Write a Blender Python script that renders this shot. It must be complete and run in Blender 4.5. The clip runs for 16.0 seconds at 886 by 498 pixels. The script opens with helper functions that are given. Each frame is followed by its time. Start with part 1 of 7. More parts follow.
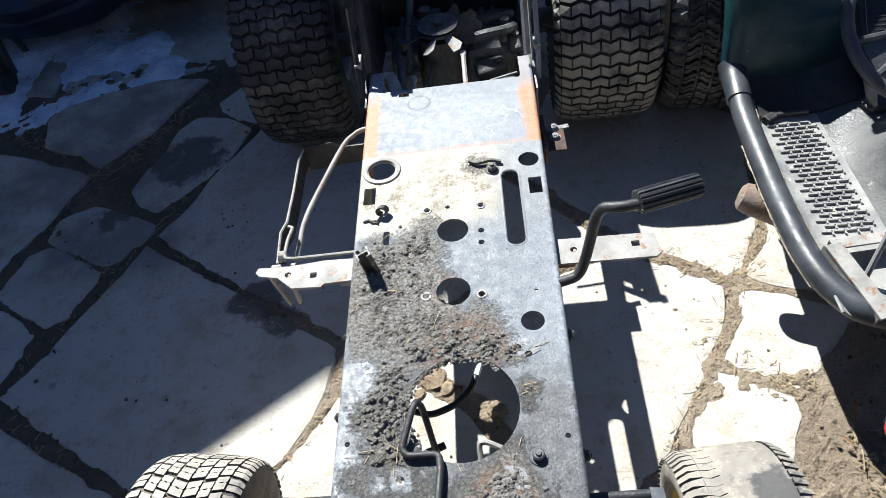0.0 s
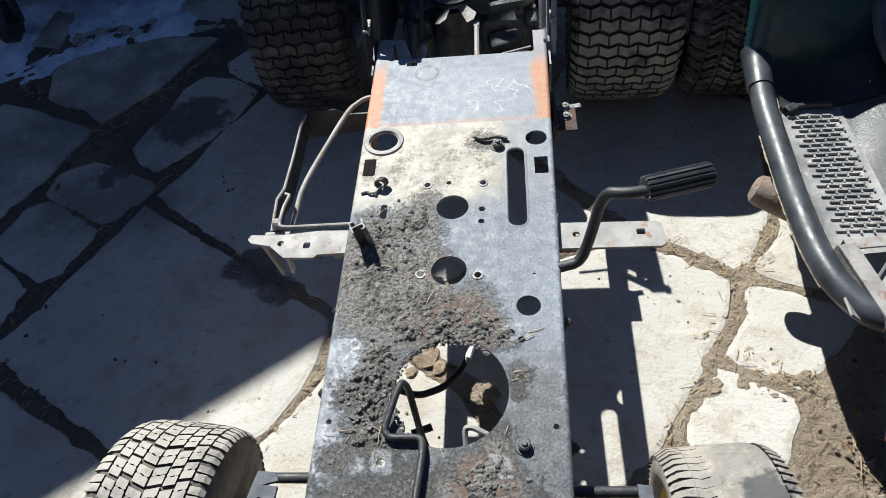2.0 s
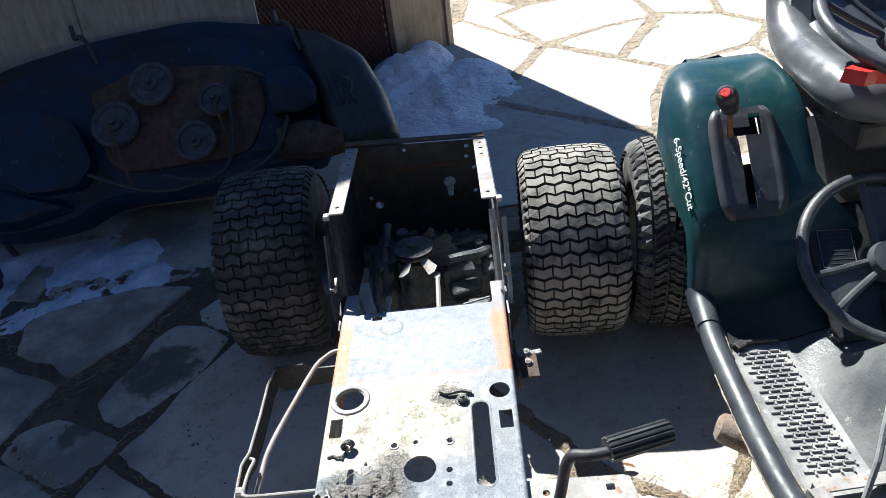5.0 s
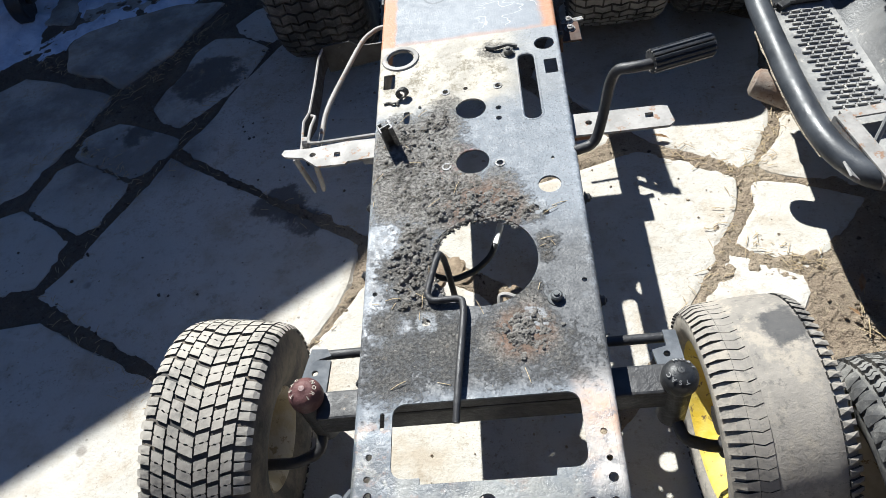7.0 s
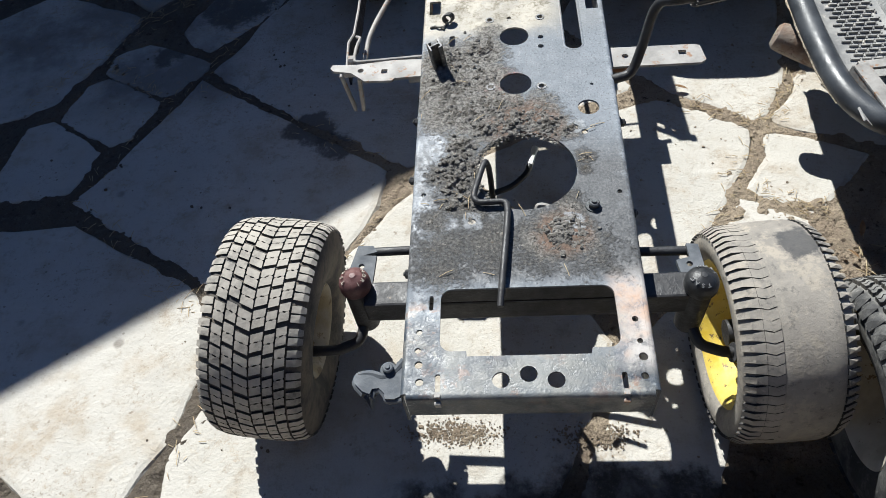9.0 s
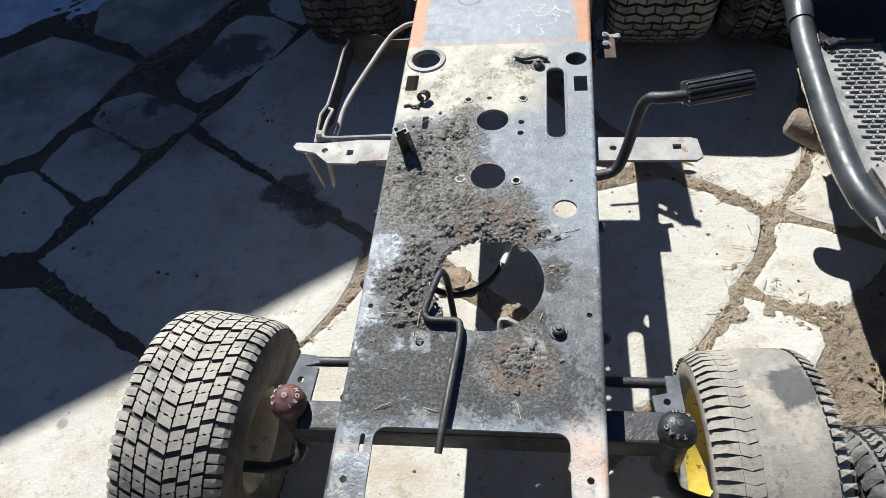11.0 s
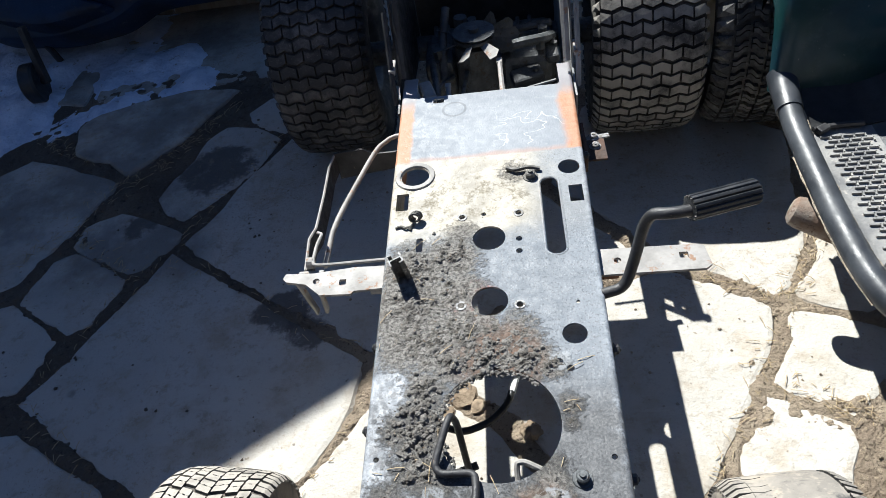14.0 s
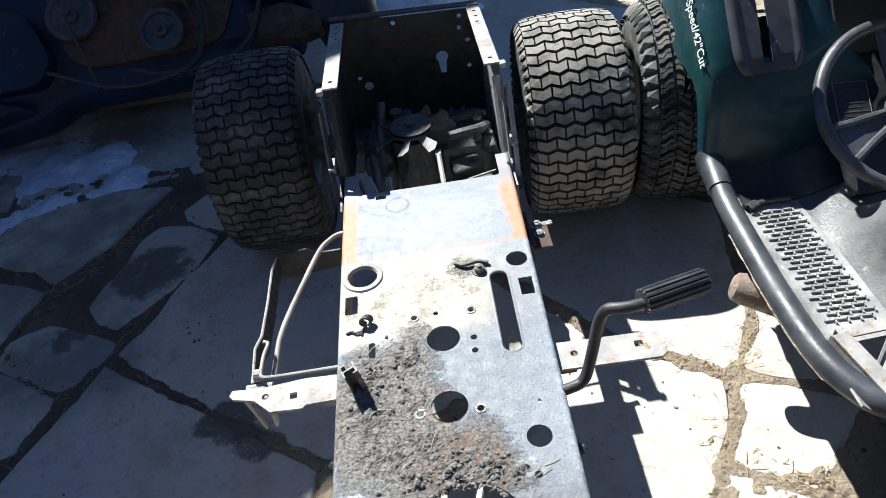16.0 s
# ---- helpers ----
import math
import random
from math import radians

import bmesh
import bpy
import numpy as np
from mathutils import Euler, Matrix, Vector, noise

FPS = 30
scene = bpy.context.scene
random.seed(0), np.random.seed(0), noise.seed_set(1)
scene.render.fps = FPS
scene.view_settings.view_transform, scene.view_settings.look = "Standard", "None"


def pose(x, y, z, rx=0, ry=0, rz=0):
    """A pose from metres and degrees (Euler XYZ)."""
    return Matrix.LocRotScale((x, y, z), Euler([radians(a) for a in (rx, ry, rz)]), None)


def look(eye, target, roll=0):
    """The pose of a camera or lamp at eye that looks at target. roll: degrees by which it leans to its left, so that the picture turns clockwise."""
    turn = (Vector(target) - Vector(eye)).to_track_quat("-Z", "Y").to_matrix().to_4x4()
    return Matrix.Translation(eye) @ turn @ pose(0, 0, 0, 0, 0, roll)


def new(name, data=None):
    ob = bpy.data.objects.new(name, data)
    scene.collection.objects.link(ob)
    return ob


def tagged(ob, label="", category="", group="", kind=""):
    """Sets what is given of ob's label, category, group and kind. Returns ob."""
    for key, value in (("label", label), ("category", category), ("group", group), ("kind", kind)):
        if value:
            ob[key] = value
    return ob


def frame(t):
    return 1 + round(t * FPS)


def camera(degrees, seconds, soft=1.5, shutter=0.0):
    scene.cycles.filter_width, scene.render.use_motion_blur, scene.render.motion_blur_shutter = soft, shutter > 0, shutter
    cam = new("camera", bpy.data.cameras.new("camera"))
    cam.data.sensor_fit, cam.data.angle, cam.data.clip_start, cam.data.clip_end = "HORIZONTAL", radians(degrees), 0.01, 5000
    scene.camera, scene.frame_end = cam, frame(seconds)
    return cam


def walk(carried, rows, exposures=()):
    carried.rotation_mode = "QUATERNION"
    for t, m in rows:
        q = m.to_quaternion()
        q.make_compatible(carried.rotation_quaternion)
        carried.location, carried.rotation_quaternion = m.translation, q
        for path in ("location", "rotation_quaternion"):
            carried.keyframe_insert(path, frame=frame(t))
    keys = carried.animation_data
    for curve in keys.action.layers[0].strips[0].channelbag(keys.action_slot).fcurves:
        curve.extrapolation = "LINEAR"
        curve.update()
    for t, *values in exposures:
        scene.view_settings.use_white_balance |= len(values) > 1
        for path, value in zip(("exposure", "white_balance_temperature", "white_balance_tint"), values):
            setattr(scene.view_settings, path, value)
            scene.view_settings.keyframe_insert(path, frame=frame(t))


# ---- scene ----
cam = camera(65.4, 16.0, 0.65)
PATH = [
    (0, (0.087, 0.395, 1.272), (-0.092, 1.712, -0.222), -11.4),
    (0.5, (0.089, 0.318, 1.226), (-0.162, 1.492, -0.374), -12.8),
    (1, (0.078, 0.356, 1.203), (-0.121, 1.427, -0.474), -13.2),
    (1.5, (0.086, 0.396, 1.21), (-0.127, 1.475, -0.461), -13.6),
    (2, (0.102, 0.423, 1.244), (-0.107, 1.684, -0.294), -9.4),
    (2.5, (0.114, 0.444, 1.26), (-0.142, 1.815, -0.173), -12.2),
    (3, (0.1, 0.456, 1.295), (-0.14, 1.978, 0.02), -9.3),
    (3.5, (0.1, 0.451, 1.312), (-0.108, 2.046, 0.124), -8.7),
    (3.7, (0.106, 0.447, 1.318), (-0.071, 2.072, 0.166), -8.1),
    (5.8, (0.13, 0.462, 1.325), (0.049, 2.128, 0.223), -8.0),
    (6, (0.113, 0.443, 1.291), (0.025, 2.1, 0.175), -7.8),
    (6.5, (0.097, 0.353, 1.236), (-0.146, 1.793, -0.131), -12.6),
    (7, (0.063, 0.248, 1.211), (-0.162, 1.485, -0.344), -14.1),
    (7.5, (-0.018, 0.158, 1.206), (-0.236, 1.256, -0.451), -13.4),
    (8, (-0.029, 0.122, 1.205), (-0.228, 1.211, -0.460), -12.6),
    (8.5, (-0.029, 0.120, 1.220), (-0.207, 1.247, -0.422), -11.3),
    (8.7, (-0.036, 0.109, 1.220), (-0.201, 1.273, -0.398), -9.8),
    (10.8, (0.078, 0.281, 1.205), (-0.229, 1.476, -0.369), -11.0),
    (11, (0.075, 0.303, 1.2), (-0.193, 1.518, -0.366), -9.6),
    (11.5, (0.058, 0.399, 1.199), (-0.156, 1.626, -0.366), -11.6),
    (12, (0.057, 0.467, 1.218), (-0.2, 1.781, -0.268), -12.6),
    (12.5, (0.051, 0.475, 1.223), (-0.144, 1.909, -0.157), -8.7),
    (13, (0.051, 0.456, 1.207), (-0.202, 1.808, -0.244), -12.0),
    (13.5, (0.045, 0.42, 1.199), (-0.226, 1.693, -0.32), -13.5),
    (14, (0.058, 0.412, 1.217), (-0.179, 1.78, -0.223), -11.8),
    (14.5, (0.066, 0.421, 1.234), (-0.147, 1.837, -0.162), -11.3),
    (15, (0.065, 0.418, 1.24), (-0.174, 1.848, -0.138), -10.6),
    (15.5, (0.063, 0.469, 1.245), (-0.072, 1.991, -0.046), -12.0),
    (16, (0.044, 0.463, 1.241), (0.003, 1.965, -0.078), -9.7),
]
SKY, SUN = 0.042, 5.5
EXPOSURE = [(0.0, 1.1), (0.5, 0.92), (1.0, 0.71), (1.5, 0.68), (2.5, 0.76), (3.5, 1.26), (5.8, 1.2), (6.5, 1.2), (7.2, 0.80), (8.0, 0.62), (8.6, 0.66), (11.0, 0.72), (12.0, 0.76), (12.5, 1.02), (13.0, 0.95), (15.0, 1.05), (16.0, 1.22)]
walk(cam, [(t, look(eye, target, roll)) for t, eye, target, roll in PATH], [(t, stops, 5280, 10) for t, stops in EXPOSURE])

# ---- sky, sun, exposure ----
SUN_WAY = Vector((0.40, -0.78, -1.0)).normalized()
world = bpy.data.worlds.new("sky")
scene.world = world
world.use_nodes = True
wn = world.node_tree.nodes
sky = wn.new("ShaderNodeTexSky")
sky.sky_type = "NISHITA"
sky.sun_disc = False
sky.sun_elevation = math.asin(-SUN_WAY.z)
sky.sun_rotation = math.atan2(-SUN_WAY.x, -SUN_WAY.y)
sky.altitude = 1500
sky.dust_density = 0.2
sky.ozone_density = 3.0
world.node_tree.links.new(sky.outputs[0], wn["Background"].inputs[0])
wn["Background"].inputs[1].default_value = SKY
sun = new("sun", bpy.data.lights.new("sun", "SUN"))
sun.data.energy, sun.data.angle, sun.data.color = SUN, radians(0.5), (1.0, 0.880, 0.68)
sun.rotation_mode = "QUATERNION"
sun.rotation_quaternion = SUN_WAY.to_track_quat("-Z", "Y")
sun.location = (-3, 6, 8)


from mathutils import geometry


# ---- materials ----
class Nodes:
    """A small wrapper to write node materials in few lines."""

    def __init__(self, name, rough=0.6, metal=0.0, spec=0.5):
        self.m = bpy.data.materials.new(name)
        self.m.use_nodes = True
        self.t = self.m.node_tree
        self.b = self.t.nodes["Principled BSDF"]
        self.b.inputs["Roughness"].default_value = rough
        self.b.inputs["Metallic"].default_value = metal
        self.b.inputs["Specular IOR Level"].default_value = spec
        self.co = self.t.nodes.new("ShaderNodeTexCoord").outputs["Object"]

    def link(self, a, b):
        self.t.links.new(a, b)

    def noise(self, scale, detail=4.0, rough=0.6, stretch=None, w=0.0):
        n = self.t.nodes.new("ShaderNodeTexNoise")
        n.inputs["Scale"].default_value = scale
        n.inputs["Detail"].default_value = detail
        n.inputs["Roughness"].default_value = rough
        co = self.co
        if stretch or w:
            mp = self.t.nodes.new("ShaderNodeMapping")
            mp.inputs["Scale"].default_value = stretch or (1, 1, 1)
            mp.inputs["Location"].default_value = (w, w * 0.7, w * 0.3)
            self.link(co, mp.inputs[0])
            co = mp.outputs[0]
        self.link(co, n.inputs["Vector"])
        return n.outputs["Fac"]

    def cells(self, scale, feature="F1", out="Distance"):
        n = self.t.nodes.new("ShaderNodeTexVoronoi")
        n.feature = feature
        n.inputs["Scale"].default_value = scale
        self.link(self.co, n.inputs["Vector"])
        return n.outputs[out]

    def step(self, v, lo, hi, a=0.0, b=1.0):
        n = self.t.nodes.new("ShaderNodeMapRange")
        n.inputs[1].default_value, n.inputs[2].default_value = lo, hi
        n.inputs[3].default_value, n.inputs[4].default_value = a, b
        n.interpolation_type = "SMOOTHSTEP"
        self.link(v, n.inputs[0])
        return n.outputs[0]

    def math(self, op, a, b):
        n = self.t.nodes.new("ShaderNodeMath")
        n.operation = op
        n.use_clamp = False
        for i, v in enumerate((a, b)):
            if isinstance(v, (int, float)):
                n.inputs[i].default_value = v
            else:
                self.link(v, n.inputs[i])
        return n.outputs[0]

    def mix(self, f, a, b):
        n = self.t.nodes.new("ShaderNodeMix")
        n.data_type = "RGBA"
        for i, v in ((0, f), (6, a), (7, b)):
            if isinstance(v, tuple):
                n.inputs[i].default_value = (*v, 1)
            elif isinstance(v, (int, float)):
                n.inputs[i].default_value = v
            else:
                self.link(v, n.inputs[i])
        return n.outputs[2]

    def axis(self, i):
        n = self.t.nodes.new("ShaderNodeSeparateXYZ")
        self.link(self.co, n.inputs[0])
        return n.outputs[i]

    def near(self, x, y, r):
        """1 at the point (x, y), 0 at the distance r and below 0 beyond it, whatever the height."""
        flat = self.t.nodes.new("ShaderNodeVectorMath")
        flat.operation = "MULTIPLY"
        self.link(self.co, flat.inputs[0])
        flat.inputs[1].default_value = (1, 1, 0)
        d = self.t.nodes.new("ShaderNodeVectorMath")
        d.operation = "DISTANCE"
        self.link(flat.outputs[0], d.inputs[0])
        d.inputs[1].default_value = (x, y, 0)
        return self.math("SUBTRACT", 1.0, self.math("DIVIDE", d.outputs["Value"], r))

    def random(self):
        return self.t.nodes.new("ShaderNodeObjectInfo").outputs["Random"]

    def island(self):
        return self.t.nodes.new("ShaderNodeNewGeometry").outputs["Random Per Island"]

    def done(self, colour, bump=None, height=0.002, rough=None, metal=None, strength=1.0):
        if isinstance(colour, tuple):
            self.b.inputs["Base Color"].default_value = (*colour, 1)
        else:
            self.link(colour, self.b.inputs["Base Color"])
        if bump is not None:
            n = self.t.nodes.new("ShaderNodeBump")
            n.inputs["Distance"].default_value = height
            n.inputs["Strength"].default_value = strength
            self.link(bump, n.inputs["Height"])
            self.link(n.outputs[0], self.b.inputs["Normal"])
        if rough is not None:
            self.link(rough, self.b.inputs["Roughness"])
        if metal is not None:
            self.link(metal, self.b.inputs["Metallic"])
        return self.m


def plain(name, a, b, scale=20.0, rough=0.6, metal=0.0, height=0.0015, bump_scale=None, wear=None, wear_at=0.62, spec=0.5):
    """Two tones by coarse noise, a fine bump and, if given, worn flecks of a third colour."""
    n = Nodes(name, rough, metal, spec)
    c = n.mix(n.step(n.noise(scale), 0.35, 0.65), a, b)
    if wear:
        c = n.mix(n.step(n.noise(scale * 2.3, 8, 0.7, w=3.0), wear_at, wear_at + 0.06), c, wear)
    r = n.step(n.noise(scale * 1.7, w=9.0), 0.3, 0.7, max(0.05, rough - 0.12), min(1.0, rough + 0.12))
    return n.done(c, n.noise(bump_scale or scale * 8, 6), height, r)


def slab_material():
    n = Nodes("flagstone", 0.85, spec=0.25)
    base = n.mix(n.step(n.noise(2.2, 5), 0.3, 0.7), (0.46, 0.44, 0.395), (0.55, 0.525, 0.475))
    base = n.mix(n.step(n.random(), 0.0, 1.0), base, n.mix(0.4, base, (0.45, 0.43, 0.385)))
    base = n.mix(n.step(n.noise(9, 8, 0.65, w=2.0), 0.48, 0.70, 0, 0.7), base, (0.38, 0.32, 0.24))
    # rubbed-in dirt, thin films and scratches
    base = n.mix(n.step(n.noise(26, 9, 0.75, w=8.0), 0.52, 0.68, 0, 0.6), base, (0.30, 0.255, 0.195))
    base = n.mix(n.step(n.noise(15, 7, 0.7, stretch=(0.35, 2.2, 1), w=16.0), 0.58, 0.70, 0, 0.4), base, (0.60, 0.58, 0.53))
    base = n.mix(n.step(n.noise(60, 3, 0.5, w=4.0), 0.68, 0.74, 0, 0.75), base, (0.24, 0.20, 0.155))
    base = n.mix(n.math("MULTIPLY", n.step(n.cells(34), 0.13, 0.06, 0, 0.8), n.step(n.noise(5, 3, w=12.0), 0.52, 0.62)), base, (0.17, 0.15, 0.125))
    base = n.mix(n.math("MULTIPLY", n.step(n.cells(11), 0.17, 0.08, 0, 0.75), n.step(n.noise(3.3, 3, w=22.0), 0.56, 0.66)), base, (0.17, 0.15, 0.13))
    # dampness under the deck; an oily patch under the frame's front, darkened for shade
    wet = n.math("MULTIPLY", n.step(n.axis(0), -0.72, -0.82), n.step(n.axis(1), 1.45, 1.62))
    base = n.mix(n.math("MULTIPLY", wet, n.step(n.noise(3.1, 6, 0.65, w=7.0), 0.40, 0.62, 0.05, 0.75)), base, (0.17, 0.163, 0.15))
    for sx, sy, size in ((0.835, -1.96, 60.0), (0.985, -1.745, 260.0), (0.52, -1.405, 160.0), (0.45, -1.35, 260.0)):
        ax, ay = n.math("ADD", n.axis(0), sx), n.math("ADD", n.axis(1), sy)
        far = n.math("MULTIPLY", n.math("ADD", n.math("MULTIPLY", ax, ax), n.math("MULTIPLY", ay, ay)), size)
        far = n.math("ADD", far, n.math("MULTIPLY", n.math("SUBTRACT", n.noise(13, 8, 0.7, w=19.0), 0.5), 3.4))
        base = n.mix(n.step(far, 0.9, 0.35, 0, 0.85), base, (0.10, 0.092, 0.083))
    # front patch: part stain, part shade under the frame, both in the colour
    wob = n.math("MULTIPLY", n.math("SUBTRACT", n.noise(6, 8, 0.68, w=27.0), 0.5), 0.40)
    stain_shade = n.math("MULTIPLY", n.math("MULTIPLY", n.step(n.math("ADD", n.axis(1), wob), 0.53, 0.47), n.step(n.math("ADD", n.axis(1), wob), 0.0, 0.12)), n.math("MULTIPLY", n.step(n.math("ADD", n.axis(0), wob), -0.27, -0.20), n.step(n.math("ADD", n.axis(0), wob), 1.0, 0.8)))
    base = n.mix(n.math("MULTIPLY", stain_shade, n.step(n.noise(24, 7, 0.7, w=33.0), 0.34, 0.60, 0.74, 0.97)), base, (0.052, 0.047, 0.040))
    base = n.mix(n.math("MULTIPLY", n.step(n.noise(130, 6, 0.75, w=41.0), 0.555, 0.63, 0, 0.65), n.step(n.noise(4, 4, w=43.0), 0.46, 0.62, 0.12, 1.0)), base, (0.25, 0.205, 0.15))
    base = n.mix(n.math("MULTIPLY", n.step(n.noise(33, 9, 0.78, w=45.0), 0.54, 0.64, 0, 0.5), n.step(n.noise(3, 4, w=47.0), 0.40, 0.54)), base, (0.34, 0.27, 0.185))
    bump = n.math("ADD", n.math("MULTIPLY", n.noise(9, 7), 1.1), n.math("MULTIPLY", n.noise(120, 6, 0.7), 0.45))
    return n.done(base, bump, 0.006)


def soil_material():
    n = Nodes("soil", 0.95, spec=0.1)
    c = n.mix(n.step(n.noise(7, 6), 0.35, 0.65), (0.31, 0.25, 0.185), (0.42, 0.35, 0.26))
    c = n.mix(n.step(n.noise(90, 5), 0.55, 0.68), c, (0.46, 0.38, 0.27))
    c = n.mix(n.step(n.noise(50, 5, w=5.0), 0.58, 0.70), c, (0.10, 0.078, 0.06))
    c = n.mix(n.step(n.noise(240, 4, 0.7, w=14.0), 0.56, 0.64, 0, 0.6), c, (0.09, 0.07, 0.055))
    wet = n.math("MULTIPLY", n.math("MULTIPLY", n.step(n.axis(0), -0.30, -0.60), n.step(n.axis(0), -2.8, -2.4)), n.step(n.noise(4, 3, w=2), 0.3, 0.5, 0.7, 1.0))
    c = n.mix(wet, c, n.mix(0.72, c, (0.082, 0.074, 0.066)))
    c = n.mix(n.math("MULTIPLY", wet, n.step(n.noise(65, 7, 0.75, w=31.0), 0.55, 0.64, 0, 0.7)), c, (0.23, 0.20, 0.165))
    # shade at the frame's front, put into the soil's colour
    front_shade = n.math("MULTIPLY", n.math("MULTIPLY", n.step(n.axis(1), 0.56, 0.49), n.step(n.axis(1), 0.0, 0.12)), n.math("MULTIPLY", n.step(n.axis(0), -0.30, -0.15), n.step(n.axis(0), 1.1, 0.9)))
    c = n.mix(n.math("MULTIPLY", front_shade, 0.75), c, (0.05, 0.04, 0.032))
    # far soil coloured paler, as full sun makes it look
    c = n.mix(n.step(n.axis(1), 2.6, 2.9, 0, 0.75), c, n.mix(n.step(n.noise(40, 6, w=9.0), 0.4, 0.62), (0.54, 0.47, 0.37), (0.36, 0.30, 0.22)))
    bump = n.math("ADD", n.noise(34, 8, 0.75), n.math("MULTIPLY", n.noise(170, 5, 0.7), 0.6))
    return n.done(c, bump, 0.016)


# caked dirt on the frame plate: x, y, radius, cover, thickness
BLOBS = [
    (-0.122, 1.140, 0.058, 1.0, 1.3), (-0.062, 1.165, 0.046, 0.95, 1.2), (-0.048, 1.215, 0.030, 0.55, 0.7), (-0.120, 1.075, 0.066, 1.1, 1.0), (-0.055, 1.090, 0.048, 0.9, 0.9),
    (-0.115, 1.012, 0.060, 1.0, 0.8), (-0.040, 1.015, 0.058, 1.0, 0.8), (0.028, 1.002, 0.046, 0.75, 0.5), (-0.055, 0.965, 0.036, 1.0, 1.3), (-0.005, 0.968, 0.042, 1.05, 1.5),
    (0.045, 0.964, 0.040, 1.0, 1.3), (0.080, 0.950, 0.022, 0.8, 1.0), (-0.096, 0.925, 0.030, 0.85, 1.9), (-0.100, 0.885, 0.029, 0.95, 2.3), (-0.106, 0.845, 0.035, 0.95, 2.1),
    (-0.102, 0.803, 0.030, 0.85, 1.6), (-0.134, 0.865, 0.024, 0.6, 1.2), (-0.075, 0.785, 0.026, 0.6, 0.9), (-0.125, 0.715, 0.055, 0.40, 0.5), (-0.055, 0.722, 0.050, 0.50, 0.7),
    (0.018, 0.720, 0.048, 0.55, 0.8), (0.055, 0.737, 0.046, 1.0, 1.3), (0.095, 0.700, 0.046, 0.30, 0.4), (-0.125, 0.680, 0.045, 0.35, 0.4), (0.102, 0.887, 0.018, 0.65, 1.0),
    (0.100, 0.862, 0.010, 0.6, 0.8), (0.048, 1.366, 0.024, 0.5, 0.8), (-0.085, 0.998, 0.050, 1.0, 0.9), (0.070, 0.790, 0.028, 0.55, 0.6), (-0.140, 0.770, 0.028, 0.6, 0.6),
]


def frame_material():
    """Grey painted channel: dusty where it lay under the seat, bare and rust-rimmed under the battery, dirt-caked, scuffed near the left edge."""
    n = Nodes("worn_frame_paint", 0.5, spec=0.5)
    x, y = n.axis(0), n.axis(1)
    grain, fine, blot = n.noise(55, 8, 0.7), n.noise(260, 4, 0.6, w=1.0), n.noise(9, 6, 0.6, w=6.0)
    wob = n.math("MULTIPLY", n.math("SUBTRACT", n.noise(14, 5, w=8.0), 0.5), 0.07)
    rag = n.math("MULTIPLY", n.math("SUBTRACT", n.noise(48, 9, 0.75, w=28.0), 0.5), 0.05)
    xw, yw = n.math("ADD", x, n.math("ADD", wob, rag)), n.math("SUBTRACT", y, n.math("SUBTRACT", wob, rag))

    def band(v, a, b, c, d):
        return n.math("MULTIPLY", n.step(v, a, b), n.step(v, d, c))

    # blue-grey paint with an orange-peel speckle
    c = n.mix(n.step(n.noise(6, 3, 0.5, w=66.0), 0.36, 0.64), (0.155, 0.173, 0.197), (0.205, 0.226, 0.254))
    c = n.mix(n.step(n.noise(24, 7, 0.7, w=37.0), 0.48, 0.66, 0, 0.3), c, (0.25, 0.268, 0.292))
    c = n.mix(n.step(n.noise(230, 5, 0.72, w=77.0), 0.535, 0.62, 0, 0.6), c, (0.050, 0.052, 0.056))
    c = n.mix(n.step(fine, 0.57, 0.67, 0, 0.42), c, (0.36, 0.38, 0.405))
    # darker, oily paint over the front axle
    front = n.math("MULTIPLY", n.step(yw, 0.97, 0.86), n.step(y, 0.64, 0.67))
    c = n.mix(n.math("MULTIPLY", front, 0.86), c, n.mix(n.step(fine, 0.38, 0.64), (0.044, 0.044, 0.046), (0.100, 0.100, 0.101)))
    c = n.mix(n.math("MULTIPLY", front, n.step(n.noise(34, 9, 0.75, w=41.0), 0.55, 0.68, 0, 0.45)), c, (0.20, 0.21, 0.225))
    # blotched bare front beam: steel blue, cream primer and rust
    beam = n.step(n.math("ADD", y, n.math("MULTIPLY", blot, 0.10)), 0.69, 0.64)
    satin = n.mix(n.step(n.noise(11, 3, 0.5, w=61.0), 0.35, 0.62), (0.032, 0.041, 0.056), (0.155, 0.182, 0.215))
    c = n.mix(n.math("MULTIPLY", beam, 0.92), c, satin)
    c = n.mix(n.math("MULTIPLY", beam, n.step(n.noise(15, 8, 0.7, w=44.0), 0.50, 0.60, 0, 0.75)), c, (0.36, 0.345, 0.30))
    c = n.mix(n.math("MULTIPLY", beam, n.step(n.noise(22, 9, 0.75, w=48.0), 0.55, 0.63, 0, 0.75)), c, (0.26, 0.135, 0.075))
    c = n.mix(n.math("MULTIPLY", beam, n.step(n.noise(70, 6, 0.7, w=49.0), 0.60, 0.66, 0, 0.8)), c, (0.035, 0.036, 0.04))
    # the middle of the beam keeps a dull cream primer, its ends are bare and dark
    middle = n.math("MULTIPLY", band(n.math("ADD", x, n.math("MULTIPLY", wob, 0.4)), -0.128, -0.108, 0.098, 0.118), n.step(n.math("ADD", y, n.math("MULTIPLY", rag, 0.3)), 0.562, 0.550))
    primer = n.mix(n.step(n.noise(19, 8, 0.7, w=93.0), 0.40, 0.62), (0.235, 0.235, 0.215), (0.155, 0.165, 0.17))
